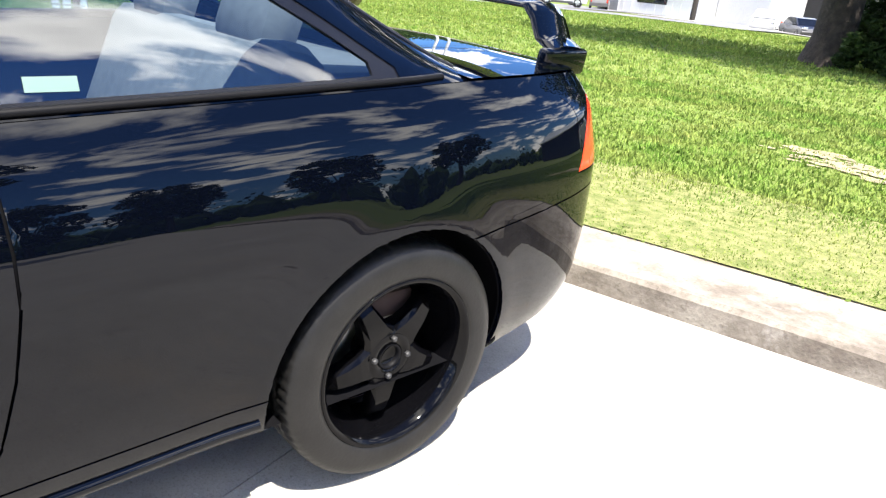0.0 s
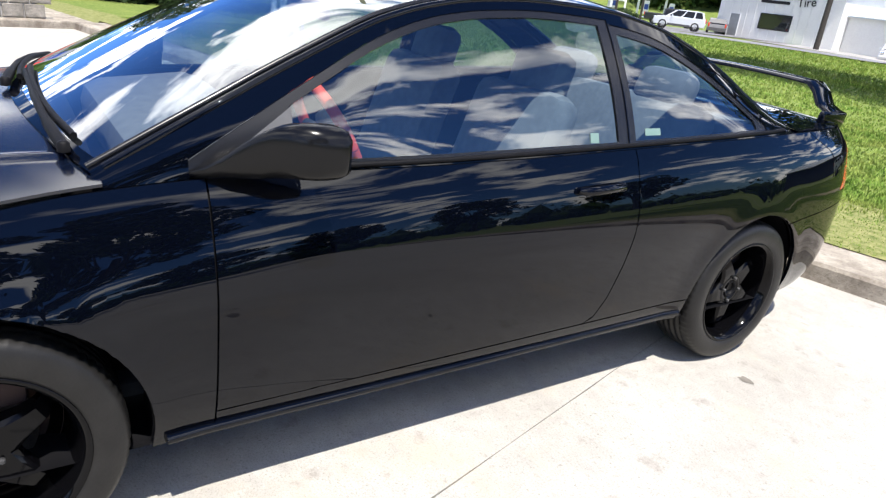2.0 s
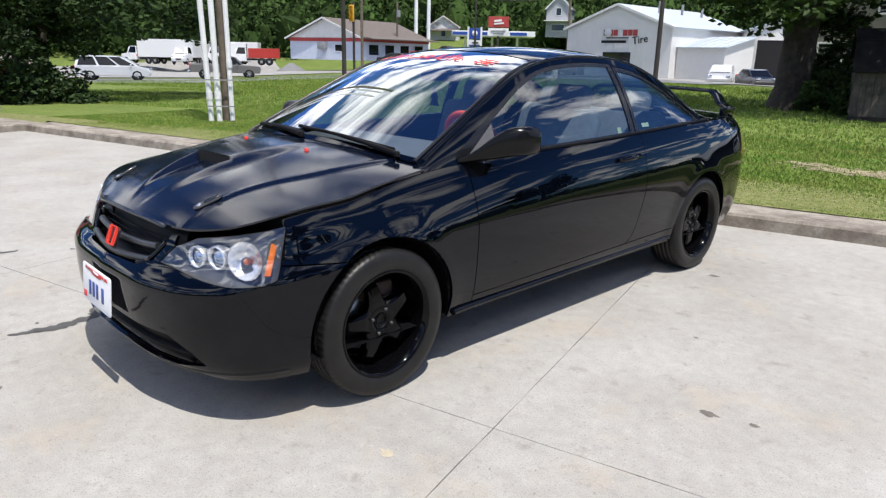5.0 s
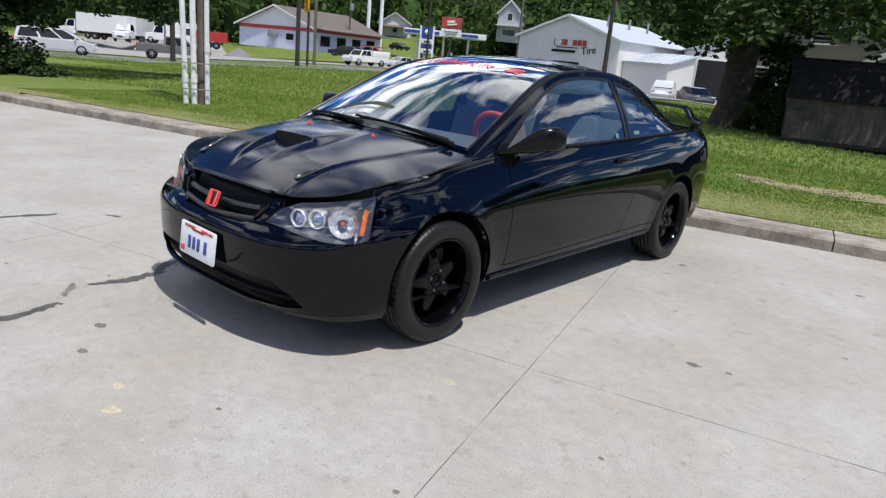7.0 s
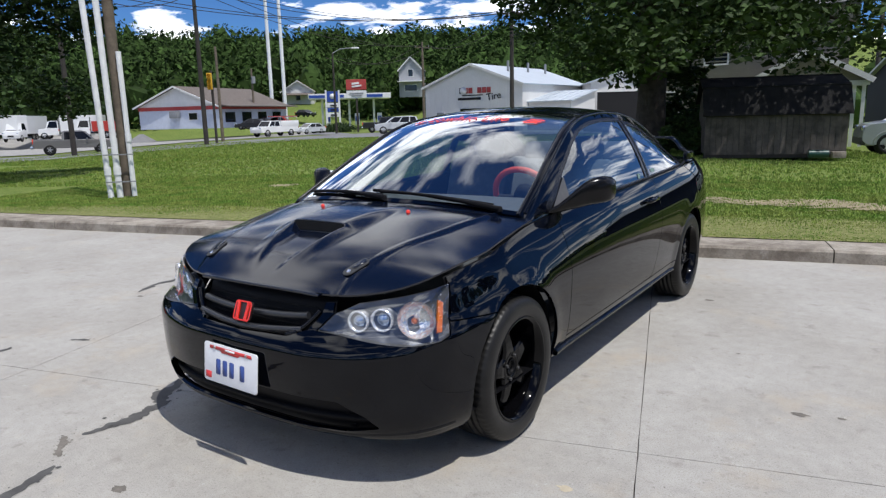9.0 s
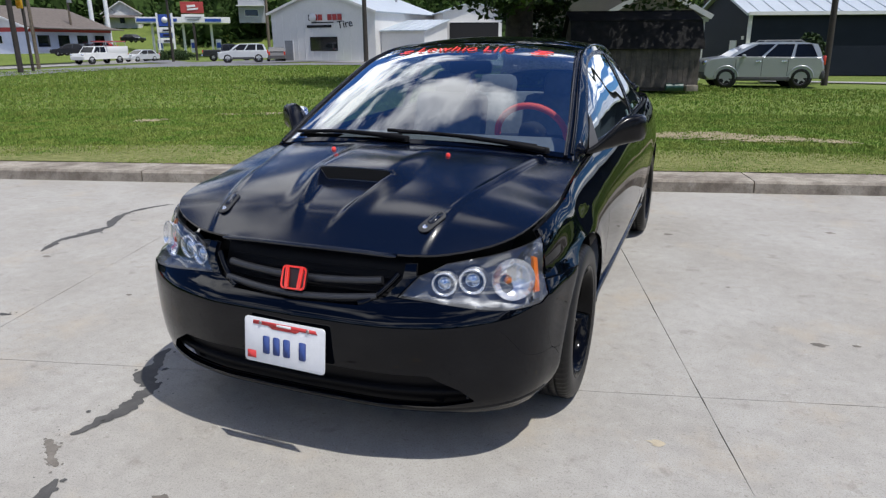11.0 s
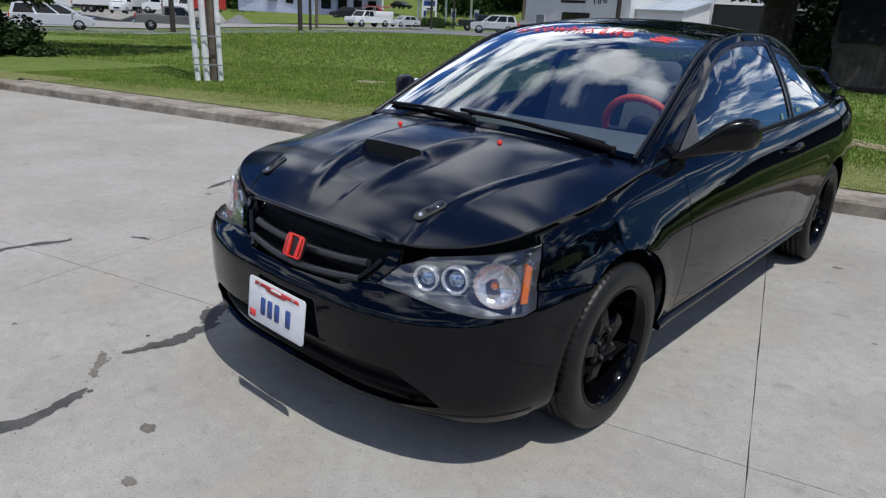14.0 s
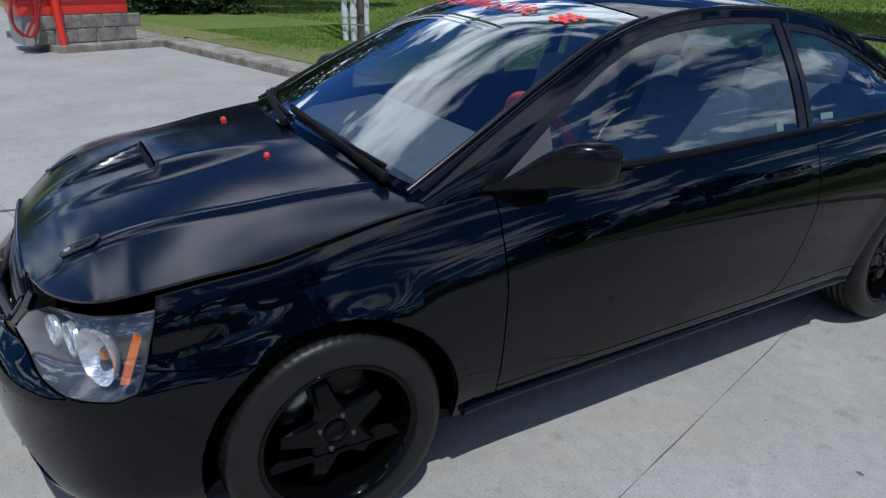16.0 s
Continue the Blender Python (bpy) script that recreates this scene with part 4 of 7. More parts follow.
K_WT, K_RT, K_RB = 4.15, 8.45, 12.55
top = grid_flat(np.linspace(0, K_END, 110), 36, lambda u: -1, lambda u: 1)
bmesh.ops.reverse_faces(top, faces=top.faces[:])
tl = top.faces.layers.int.new("panel")
cut_region(top, [(.12, -.96), (K_WT, -.935), (K_WT, .935), (.12, .96)], tl, 1)
cut_region(top, [(K_RT, -.86), (K_RB, -.88), (K_RB, .88), (K_RT, .86)], tl, 2)
for f in top.faces:
    if f[tl] == 0:
        f[tl] = 3
roof = part("roof", panel(top, tl, 3, top_shape, gap=.001, rim=.008), M_PAINT, car)
windscreen = part("windscreen", panel(top, tl, 1, top_shape, gap=.002, rim=.004, out=-.003), M_SCREEN, car, "windscreen with red lettering along its top")
windscreen.visible_shadow = False
rear_glass = part("rear_window", panel(top, tl, 2, top_shape, gap=.002, rim=.004, out=-.003), M_GLASS, car)
rear_glass.visible_shadow = False

# side of the cabin: (y, z) sheet between belt and rail
_side = [p for p in shoulder_pts if -1.06 <= p.y <= 1.66 and p.x > .3]
belt_x, belt_z = smooth_curve([p.y for p in _side], [p.x for p in _side]), smooth_curve([p.y for p in _side], [p.z for p in _side])
rail_z = smooth_curve([p[0] for p in RAIL], [p[2] for p in RAIL])
rail_x = smooth_curve([p[0] for p in RAIL], [p[1] for p in RAIL])


def cabin_shape(y, z, out=0.0):
    y = min(max(y, -1.04), 1.62)
    zb, zr = float(belt_z(y)) - .004, float(rail_z(y))
    t = (z - zb) / max(zr - zb, .004)
    xb, xr = float(belt_x(y)) - .012, float(rail_x(y))
    x = xb + (xr - xb) * t + .022 * math.sin(math.pi * min(max(t, 0), 1)) * min(1, (zr - zb) / .3)
    return Vector((x, y, z)) + Vector((.9, 0, .42)) * out


cab = grid_flat(np.linspace(-1.04, 1.62, 120), 26, lambda y: float(belt_z(y)) - .004, lambda y: max(float(rail_z(y)), float(belt_z(y)) + .001))
cl = cab.faces.layers.int.new("panel")


def window_poly(y0, y1, drop, foot, lean0=0.0, lean1=0.0, n=22, lean=0.0, tail=0.0):
    """Outline below the rail curve: drop below it, foot above the belt, leaning ends."""
    topline = []
    for k in range(n + 1):
        y = y0 + (y1 - y0) * k / n
        z = float(rail_z(y)) - drop - lean * max(0.0, (-.15 - y) / .42) ** 1.3 - tail * max(0.0, (y - .70) / .55) ** 1.3
        if z > float(belt_z(y)) + foot + .012:
            topline.append((y, z))
    bot = [(topline[0][0] + lean0, float(belt_z(topline[0][0])) + foot), (topline[-1][0] + lean1, float(belt_z(topline[-1][0])) + foot)]
    return bot + topline[::-1]


door_glass = window_poly(-.60, .470, .050, .022, 0, .020, lean=.031)
quarter_glass = window_poly(.550, 1.41, .068, .022, .020, 0, tail=.05)
frame_poly = window_poly(-.98, .514, .030, .004, 0, .022, lean=.024)
quarter_frame = window_poly(.517, 1.56, .042, .004, .022, 0, tail=.045)
cut_region(cab, door_glass, cl, 1)
cut_region(cab, quarter_glass, cl, 2)
cut_region(cab, frame_poly, cl, 4)
cut_region(cab, quarter_frame, cl, 4)
for f in cab.faces:
    if f[cl] == 0:
        f[cl] = 3
for flip, door in zip((False, True), doors):
    sx = -1 if flip else 1
    part("cabin_side", panel(cab, cl, 3, cabin_shape, gap=0, rim=.012, mirror=flip), M_PAINT, car)
    part("window_frame", panel(cab, cl, 4, cabin_shape, gap=.0005, rim=.010, mirror=flip, out=-.003), M_MOULD, car, "black window surround and pillar")
    g = part("door_window", panel(cab, cl, 1, cabin_shape, gap=0, rim=.004, mirror=flip, out=-.008), M_GLASS, door)
    g.visible_shadow = False
    g = part("quarter_window", panel(cab, cl, 2, cabin_shape, gap=0, rim=.004, mirror=flip, out=-.007), M_GLASS, car)
    g.visible_shadow = False
    # belt moulding
    part("belt_moulding", tube([(sx * (cabin_shape(y, float(belt_z(y)) + .008).x + .004), y, float(belt_z(y)) + .008) for y in np.linspace(-.80, 1.45, 30)], .008, 6), M_TRIM, door)
    # door handle: a grip bar over a recess
    hc = side_shape(float(s_of_y(.375)), .80, .0)
    cup = bmesh.new()
    add_lathe(cup, [(.001, .0006), (.030, .001), (.040, .0022)], 24, Matrix.Translation((sx * hc.x, .375, .792)) @ pose(0, 0, 0, 0, 90 * sx, 0) @ Matrix.Diagonal((.85, 1.5, 1, 1)))
    part("handle_cup", cup, M_PAINT, door)
    hx = sx * (hc.x + .020)
    grip = tube([(sx * (hc.x + .002), .285, .812), (hx, .300, .814), (hx + sx * .004, .375, .818), (hx, .45, .820), (sx * (hc.x + .004), .468, .819)], [.010, .014, .015, .015, .011], 10)
    part("door_handle", grip, M_PAINT, door, "black pull handle")
    # door mirror: one housing that sweeps out of the corner of the window
    mm = bmesh.new()
    loops = []
    for x, y, z, hy, hz in ((.735, -.790, .895, .055, .014), (.765, -.762, .909, .058, .022), (.795, -.728, .930, .062, .034), (.825, -.690, .950, .072, .048), (.850, -.662, .967, .072, .058),
                            (.875, -.640, .978, .072, .063), (.905, -.618, .983, .070, .063), (.930, -.602, .983, .062, .058), (.946, -.590, .982, .046, .046), (.953, -.584, .981, .020, .022)):
        loop = []
        for a in np.linspace(0, 2 * math.pi, 29)[:-1]:
            c_, s_ = math.cos(a), math.sin(a)
            e_ = .62 if x > .82 else .8
            yy = y + hy * math.copysign(abs(c_) ** e_, c_)
            if x > .84:
                yy = min(yy, -.565 + .20 * (x - .88))
            loop.append(mm.verts.new((sx * x, yy, z + hz * math.copysign(abs(s_) ** e_, s_))))
        loops.append(loop)
    for r0, r1 in zip(loops, loops[1:]):
        for j in range(28):
            mm.faces.new((r0[j], r0[(j + 1) % 28], r1[(j + 1) % 28], r1[j])[::-sx])
    mm.faces.new(loops[-1][::-sx])
    mirror = part("door_mirror", mm, M_CAP, car, "satin black door mirror")
    part("mirror_glass", prism(rounded(.100, .088, .030), .003, Matrix.Translation((sx * .880, -.5645, .982)) @ pose(0, 0, 0, -90, 0, 11 * sx)), M_CHROME, mirror)
    sail = bmesh.new()
    vs = [sail.verts.new(cabin_shape(y, z, .004)) for y, z in ((-.80, float(belt_z(-.80)) + .006), (-.598, float(belt_z(-.598)) + .006), (-.598, float(rail_z(-.598)) - .086))]
    if flip:
        for v in vs:
            v.co.x = -v.co.x
    sail.faces.new(vs)
    part("mirror_sail", sail, M_SAIL, door, "grey plastic corner trim")

for y, z, wide, tall in ((.655, .972, .075, .022), (.385, .957, .036, .030)):
    st = bmesh.new()
    st.faces.new([st.verts.new(cabin_shape(y + a * wide / 2, z + b * tall / 2, -.0045)) for a, b in ((-1, -1), (1, -1), (1, 1), (-1, 1))])
    part("window_sticker", st, material("pale_green_sticker", (.13, .21, .19), .6), car, "pale green sticker inside the window")

# round mouldings: beside the windscreen, along the roof edge, and the lip under the front bumper
for sx in (1, -1):
    part("screen_moulding", tube([top_shape(k, sx * .966, .001) for k in np.linspace(.02, 4.15, 40)], .0085, 8), M_MOULD, car, "glossy black moulding beside the windscreen")
    part("roof_moulding", tube([top_shape(k, sx * .998, -.004) for k in np.linspace(.1, 12.6, 90)], .010, 8), M_PAINT, car)
lip = [side_shape(s, .212 + .012 * ramp01(s, .5, .9), -.012) for s in np.linspace(0, .95, 30)]
part("front_lip", tube([(-p.x, p.y, p.z) for p in lip[:0:-1]] + lip, .016, 10), M_PAINT, front_bumper)

# --- boot lid, spoiler
_rr = [p for p in shoulder_pts if p.y > 1.5][::2]
dx, dz = smooth_curve([p.y for p in _rr], [p.x for p in _rr]), smooth_curve([p.y for p in _rr], [p.z for p in _rr])
deck = bmesh.new()
cols = []
for y in np.linspace(1.52, _rr[-1].y - .002, 26):
    xe, ze = float(dx(y)), float(dz(y))
    cols.append([deck.verts.new((xe * a, y, ze + .004 + (.030 * (1 - ramp01(y, 1.9, 2.15) * .5)) * (1 - abs(a) ** 2.2))) for a in np.linspace(-1, 1, 25)])
for a, b in zip(cols, cols[1:]):
    for k in range(24):
        deck.faces.new((a[k], a[k + 1], b[k + 1], b[k]))
boot = part("boot_lid", deck, M_PAINT, car)
wing = bmesh.new()
prof = [(-.075, .0), (-.05, .014), (0, .020), (.05, .016), (.085, .004), (.05, -.003), (-.03, -.006)]
cols = []
for k in range(31):
    u = -1 + 2 * k / 30
    drop = .105 * ramp01(abs(u), .80, 1.0)
    y0, z0 = 2.10 - .16 * (u * u) * .6, 1.105 + .012 * (1 - u * u) - drop
    cols.append([wing.verts.new((u * .60 + (.03 * math.copysign(1, u) if abs(u) > .97 else 0), y0 + a, z0 + b)) for a, b in prof])
for a, b in zip(cols, cols[1:]):
    for k in range(len(prof)):
        wing.faces.new((a[k], a[(k + 1) % len(prof)], b[(k + 1) % len(prof)], b[k]))
wing.faces.new(cols[0])
wing.faces.new(cols[-1][::-1])
spoiler = part("rear_spoiler", wing, M_PAINT, car, "black bridge spoiler on the boot lid")
for sx in (1, -1):
    part("spoiler_foot", box((.035, .19, .075), pose(sx * .615, 2.005, .975, 0, sx * 8, 0), .012), M_PAINT, spoiler)

# --- wipers
for x0, x1 in ((.60, -.04), (.02, -.56)):
    pts, blade = [], []
    for k in range(13):
        t = k / 12
        x = x0 + (x1 - x0) * t
        pts.append(top_shape(.02 + .20 * math.sin(math.pi * t * .55) + .02 * t, x / .70, .018 - .006 * t))
        xb = x0 - .04 + (x1 - x0 - .02) * t
        blade.append(top_shape(.16 + .14 * t, xb / .70, .008))
    wiper = part("wiper", tube(pts, [.014] * 3 + [.010] * 4 + [.008] * 6, 8), M_TRIM, car, "black windscreen wiper")
    part("wiper_blade", tube(blade, .0085, 6), M_TRIM, wiper)
    part("wiper_pivot", add_lathe(bmesh.new(), [(.014, -.01), (.013, .010), (.008, .014), (0, .014)], 16, Matrix.Translation(pts[0])), M_TRIM, wiper)

# --- lettering along the top of the windscreen
def screen_matrix(k, a):
    p = top_shape(k, a, .002)
    ta, tk = top_shape(k, a + .02, .002) - p, top_shape(k + .05, a, .002) - p
    xa = ta.normalized()
    za = xa.cross(tk).normalized()
    m = Matrix((xa, za.cross(xa), za)).transposed().to_4x4()
    m.translation = p
    return m


for word, a, size in (("Lowhio", -.17, .098), ("Life", .31, .098)):
    t = text_part("sticker_text", word, size, M_STICKER, windscreen, Matrix.Identity(4), .0004, "red vinyl lettering", 1.1)
    for v in t.data.vertices:
        u, w = v.co.x, v.co.y
        v.co = top_shape(3.28 + w * 6.2, a + u * 1.80, .002 + v.co.z)
for a, wide in ((-.60, .05), (-.56, .035), (.66, .085)):
    for j in range(3 if a > 0 else 2):
        st = bmesh.new()
        row = [[st.verts.new(top_shape(3.08 + .13 * j + .09 * e + .02 * math.sin(9 * u), a + wide * 1.6 * u + .02 * j, .002)) for e in (0, 1)] for u in np.linspace(-.5, .5, 9)]
        for p0, p1 in zip(row, row[1:]):
            st.faces.new((p0[0], p1[0], p1[1], p0[1]))
        part("sticker_bar", st, M_STICKER, windscreen, "red vinyl bar")

# --- cabin
floor_bm = box((1.3, 2.5, .06), pose(0, .2, .30), .02)
part("cabin_floor", floor_bm, M_SEATDK, car)
part("dashboard", box((1.24, .44, .20), pose(0, -.70, .80, 6, 0, 0), .07), M_DASH, car, "grey dashboard")
part("parcel_shelf", box((1.12, .42, .04), pose(0, 1.38, .93), .015), M_DASH, car)


def car_seat(x, y, wide, mats):
    seat = part("seat", box((wide, .50, .16), pose(x, y, .46, 6, 0, 0), .05), mats, car, "grey cloth seat with headrest")
    part("seat_back", box((wide - .02, .14, .60), pose(x, y + .33, .76, -18, 0, 0), .055), mats, seat)
    for dxx in ([0] if wide < .7 else [-.33, .33]):
        part("headrest", box((.26, .11, .19), pose(x + dxx, y + .46, 1.085, -14, 0, 0), .045), mats, seat)
    return seat


car_seat(.36, .0, .50, M_SEAT)
car_seat(-.36, .0, .50, M_SEAT)
rear_seat = part("rear_bench", box((1.20, .48, .16), pose(0, .82, .48, 6, 0, 0), .05), M_SEAT, car, "pale grey rear bench with headrests")
part("bench_back", box((1.16, .14, .52), pose(0, 1.12, .76, -22, 0, 0), .06), M_SEAT, rear_seat)
for x in (-.30, .30):
    part("headrest", box((.28, .12, .17), pose(x, 1.22, 1.04, -20, 0, 0), .05), M_SEAT, rear_seat)
wheel_m = pose(.362, -.350, .886, 90 + 26, 0, 0)
sw = bmesh.new()
add_tube(sw, [wheel_m @ Vector((.182 * math.cos(a), .182 * math.sin(a), 0)) for a in np.linspace(0, 2 * math.pi, 41)], .017, 10, cap=False)
steer = part("steering_wheel", sw, material("red_wheel_cover", (.75, .09, .05), .7), car, "steering wheel with a red cover")
part("wheel_boss", add_lathe(bmesh.new(), [(.075, -.03), (.07, .0), (.04, .012), (0, .014)], 24, wheel_m), M_SEATDK, steer)
for ang in (0, 180, 270):
    a = radians(ang)
    part("wheel_spoke", tube([wheel_m @ Vector((.05 * math.cos(a), .05 * math.sin(a), -.005)), wheel_m @ Vector((.18 * math.cos(a), .18 * math.sin(a), 0))], .014, 8), M_SEATDK, steer)
inner_mirror = part("interior_mirror", box((.23, .03, .07), pose(0, -.275, 1.228, 12, 0, 8), .02), M_TRIM, car)
part("air_freshener", prism([(0, .06), (.02, .03), (.012, .03), (.03, -.01), (.018, -.01), (.035, -.05), (-.035, -.05), (-.018, -.01), (-.03, -.01), (-.012, .03), (-.02, .03)], .004,
                            pose(.01, -.300, 1.112, 90, 0, 0)), material("dark_blue_card", (.01, .03, .10), .7), inner_mirror, "dark blue tree-shaped air freshener")
part("freshener_string", tube([(.01, -.290, 1.205), (.01, -.302, 1.165)], .0015, 5), M_TRIM, inner_mirror)

# --- underbody and wheel wells
under = bmesh.new()
add_box(under, (1.30, 3.5, .10), pose(0, .05, .27), .03)
add_box(under, (1.0, .40, .03), pose(0, -1.76, .235), .01)
add_box(under, (1.10, .40, .04), pose(0, 2.0, .28), .01)
add_box(under, (.90, .22, .03), pose(0, -1.90, .53), .005)
add_box(under, (1.20, .50, .03), pose(0, -1.60, .56), .005)
tray = [side_shape(s, .262, -.028) for s in np.linspace(0, S_F - .36, 24)]
add_prism(under, [(p.x, p.y) for p in tray] + [(-p.x, p.y) for p in tray[:0:-1]], .02, pose(0, 0, .262))
part("underbody", under, M_TRIM, car)
for sx in (1, -1):
    # rounded moulding along the sill
    part("sill_moulding", tube([(sx * (side_shape(float(s_of_y(y)), .262).x + .001), y, .254 + .010 * (y + .9)) for y in np.linspace(-.93, .95, 24)], .015, 10), M_PAINT, car)
for sx in (1, -1):
    for y in (AXLE_F, AXLE_R):
        well = bmesh.new()
        add_lathe(well, [(.362, .0), (.362, .22), (.0, .225)], 40, Matrix.Translation((sx * .80, y, HUB_Z)) @ pose(0, 0, 0, 0, -90 * sx, 0))
        for v in [v for v in well.verts if v.co.z < .24]:
            v.co.z = .24
        part("wheel_well", well, M_TRIM, car)

# --- wheels
TYRE = [(.216, -.092), (.222, -.099), (.236, -.1035), (.262, -.1045), (.284, -.100), (.297, -.090), (.303, -.078), (.305, -.055), (.305, -.050), (.298, -.048), (.298, -.042), (.305, -.040), (.305, -.020), (.298, -.018), (.298, -.012), (.305, -.010), (.305, .010), (.298, .012), (.298, .018), (.305, .020), (.305, .040), (.298, .042), (.298, .048), (.305, .050), (.305, .055), (.303, .078), (.297, .090), (.284, .100), (.262, .1045), (.236, .1035), (.222, .099), (.216, .092)]


def make_wheel(x, y, sx, turn):
    m = Matrix.Translation((x, y, HUB_Z)) @ pose(0, 0, 0, 0, 90 * sx, 0)
    wheel = tagged(new("wheel"), "black five-spoke alloy wheel with a worn tyre")
    wheel.parent = car
    tyre = bmesh.new()
    add_lathe(tyre, TYRE, 216, m)
    inv = m.inverted()
    for i, v in enumerate(tyre.verts):
        q = inv @ v.co
        r = math.hypot(q.x, q.y)
        if r > .300 and abs(q.z) > .022 and (i % 216) % 3 == 0:
            k = (r - .0045) / r
            v.co = m @ Vector((q.x * k, q.y * k, q.z))
    part("tyre", tyre, M_RUBBER, wheel, "dusty black rubber tyre")
    rim = bmesh.new()
    add_lathe(rim, [(.150, -.085), (.190, -.080), (.196, .04), (.205, .082), (.218, .090), (.222, .098), (.219, .101), (.212, .099), (.203, .090), (.192, .05), (.186, -.06), (.150, -.075)], 72, m)
    part("rim", rim, M_RIM, wheel)
    for k in range(5):
        sp = bmesh.new()
        r = m @ pose(0, 0, 0, 0, 0, turn + 72 * k)
        rows = []
        for rr, half, zf, th in ((.030, .046, .050, .05), (.058, .050, .053, .05), (.085, .037, .056, .046), (.12, .029, .056, .042), (.150, .024, .050, .040), (.168, .022, .034, .038), (.182, .021, .004, .036), (.190, .021, -.030, .030)):
            rows.append([sp.verts.new(r @ Vector((rr, q, zz))) for q, zz in ((-half, zf - th), (-half, zf - .010), (-half * .72, zf), (half * .72, zf), (half, zf - .010), (half, zf - th))])
        for a, b in zip(rows, rows[1:]):
            for j in range(6):
                sp.faces.new((a[j], a[(j + 1) % 6], b[(j + 1) % 6], b[j]))
        part("spoke", sp, M_RIM, wheel, smooth=False)
    hub = part("hub", add_lathe(bmesh.new(), [(.072, .02), (.070, .050), (.060, .054), (.036, .056), (.034, .050), (.030, .040), (.0, .040)], 40, m), M_RIM, wheel)
    part("centre_ring", add_lathe(bmesh.new(), [(.026, .040), (.027, .052), (.033, .055), (.035, .048)], 32, m), M_TRIM, wheel)
    for k in range(4):
        a = radians(90 * k + turn + 20)
        part("wheel_nut", add_lathe(bmesh.new(), [(.008, .05), (.008, .062), (.005, .065), (0, .065)], 6, m @ pose(.050 * math.cos(a), .050 * math.sin(a), 0)), M_LATCH, wheel, smooth=False)
    disc = part("brake_disc", add_lathe(bmesh.new(), [(.06, -.03), (.125, -.03), (.125, -.045), (.06, -.05)], 48, m), M_STEEL, wheel, "worn steel brake disc")
    part("brake_caliper", box((.07, .16, .06), m @ pose(-.105, .03, -.035), .015), M_RUST, wheel, "rusty brake caliper")
    part("backing_plate", add_lathe(bmesh.new(), [(.0, -.075), (.175, -.075), (.178, -.06)], 40, m), M_RUST, wheel)
    return wheel


for x, y, turn in ((.735, AXLE_F, 49), (-.735, AXLE_F, 50), (.735, AXLE_R, 64), (-.735, AXLE_R, 70)):
    make_wheel(x, y, 1 if x > 0 else -1, turn)
# ---------------------------------------------------------------- surroundings


def drop(x, y, off=0.0):
    return Vector((x, y, ground_z(x, y) + off))


def aim(p, q):
    """Degrees about z that turn local +x from p towards q."""
    return math.degrees(math.atan2(q[1] - p[1], q[0] - p[0]))


M_GRASSBLADE = material("grass_blades", (.125, .230, .036), .9, vary=.3, scale=2.0, color2=(.235, .275, .068), island=.35, spec=.15)
M_BARK = material("dark_bark", (.075, .06, .048), .95, vary=.5, scale=5, bump=.03, bump_scale=14)
M_LEAF = material("tree_leaves", (.040, .072, .015), .7, vary=.4, scale=1.2, island=.45, spec=.25)
M_LEAFDK = material("dense_dark_leaves", (.030, .058, .014), .7, vary=.4, scale=1.5, island=.45, spec=.25)
M_WOODS = material("wooded_hill", (.048, .086, .022), .95, vary=.5, scale=.05, island=.55, spec=.1, detail=10)
M_WOODPOLE = material("weathered_pole_wood", (.17, .135, .10), .9, vary=.4, scale=6, bump=.004, bump_scale=40)
M_DARKPOLE = material("tarred_pole", (.045, .038, .032), .9, vary=.3, scale=6)
M_PVC = material("white_pvc_conduit", (.80, .80, .80), .5, vary=.12, scale=5)
M_WHITEWALL = material("white_metal_siding", (.70, .69, .66), .6, vary=.06, scale=.6)
M_WHITEPAINT = material("white_painted_boards", (.72, .72, .71), .6, vary=.08, scale=2)
M_REDBAND = material("faded_red_paint", (.42, .05, .045), .6, vary=.15, scale=2)
M_ROOFTAN = material("tan_shingles", (.15, .125, .108), .95, vary=.3, scale=3)
M_ROOFGREY = material("grey_shingles", (.14, .14, .145), .95, vary=.3, scale=3)
M_ROOFMETAL = material("pale_metal_roof", (.55, .60, .64), .4, vary=.08, scale=.6, metal=.3)
M_DKBLUE = material("dark_blue_siding", (.012, .017, .028), .6, vary=.15, scale=1, spec=.2)
M_TAN = material("tan_vinyl_siding", (.27, .245, .21), .7, vary=.1, scale=2)
M_BEIGE = material("beige_block_wall", (.50, .43, .36), .8, vary=.1, scale=2)
M_SHEDWOOD = material("weathered_shed_boards", (.115, .10, .085), .95, vary=.5, scale=3, color2=(.05, .043, .037), bump=.002, bump_scale=60)
M_SHEDROOF = material("dark_shed_shingles", (.018, .0175, .018), .95, spec=.2, vary=.4, scale=5)
M_DARKIN = material("dark_interior", (.010, .010, .011), .9)
M_WINDOW = material("dark_window_glass", (.012, .014, .017), .06, spec=.8)
M_BLUESIGN = material("blue_sign", (.02, .06, .30), .4)
M_YELLOW = material("yellow_signal", (.65, .38, .02), .5)
M_CARSILVER = material("silver_car_paint", (.66, .67, .68), .35, metal=.3, coat=.6)
M_CARWHITE = material("white_car_paint", (.76, .76, .75), .35, coat=.8)
M_CARGREY = material("grey_beige_car_paint", (.17, .165, .155), .35, metal=.3, coat=.6)
M_CARBLACK = material("dark_car_paint", (.012, .012, .015), .3, coat=.9)
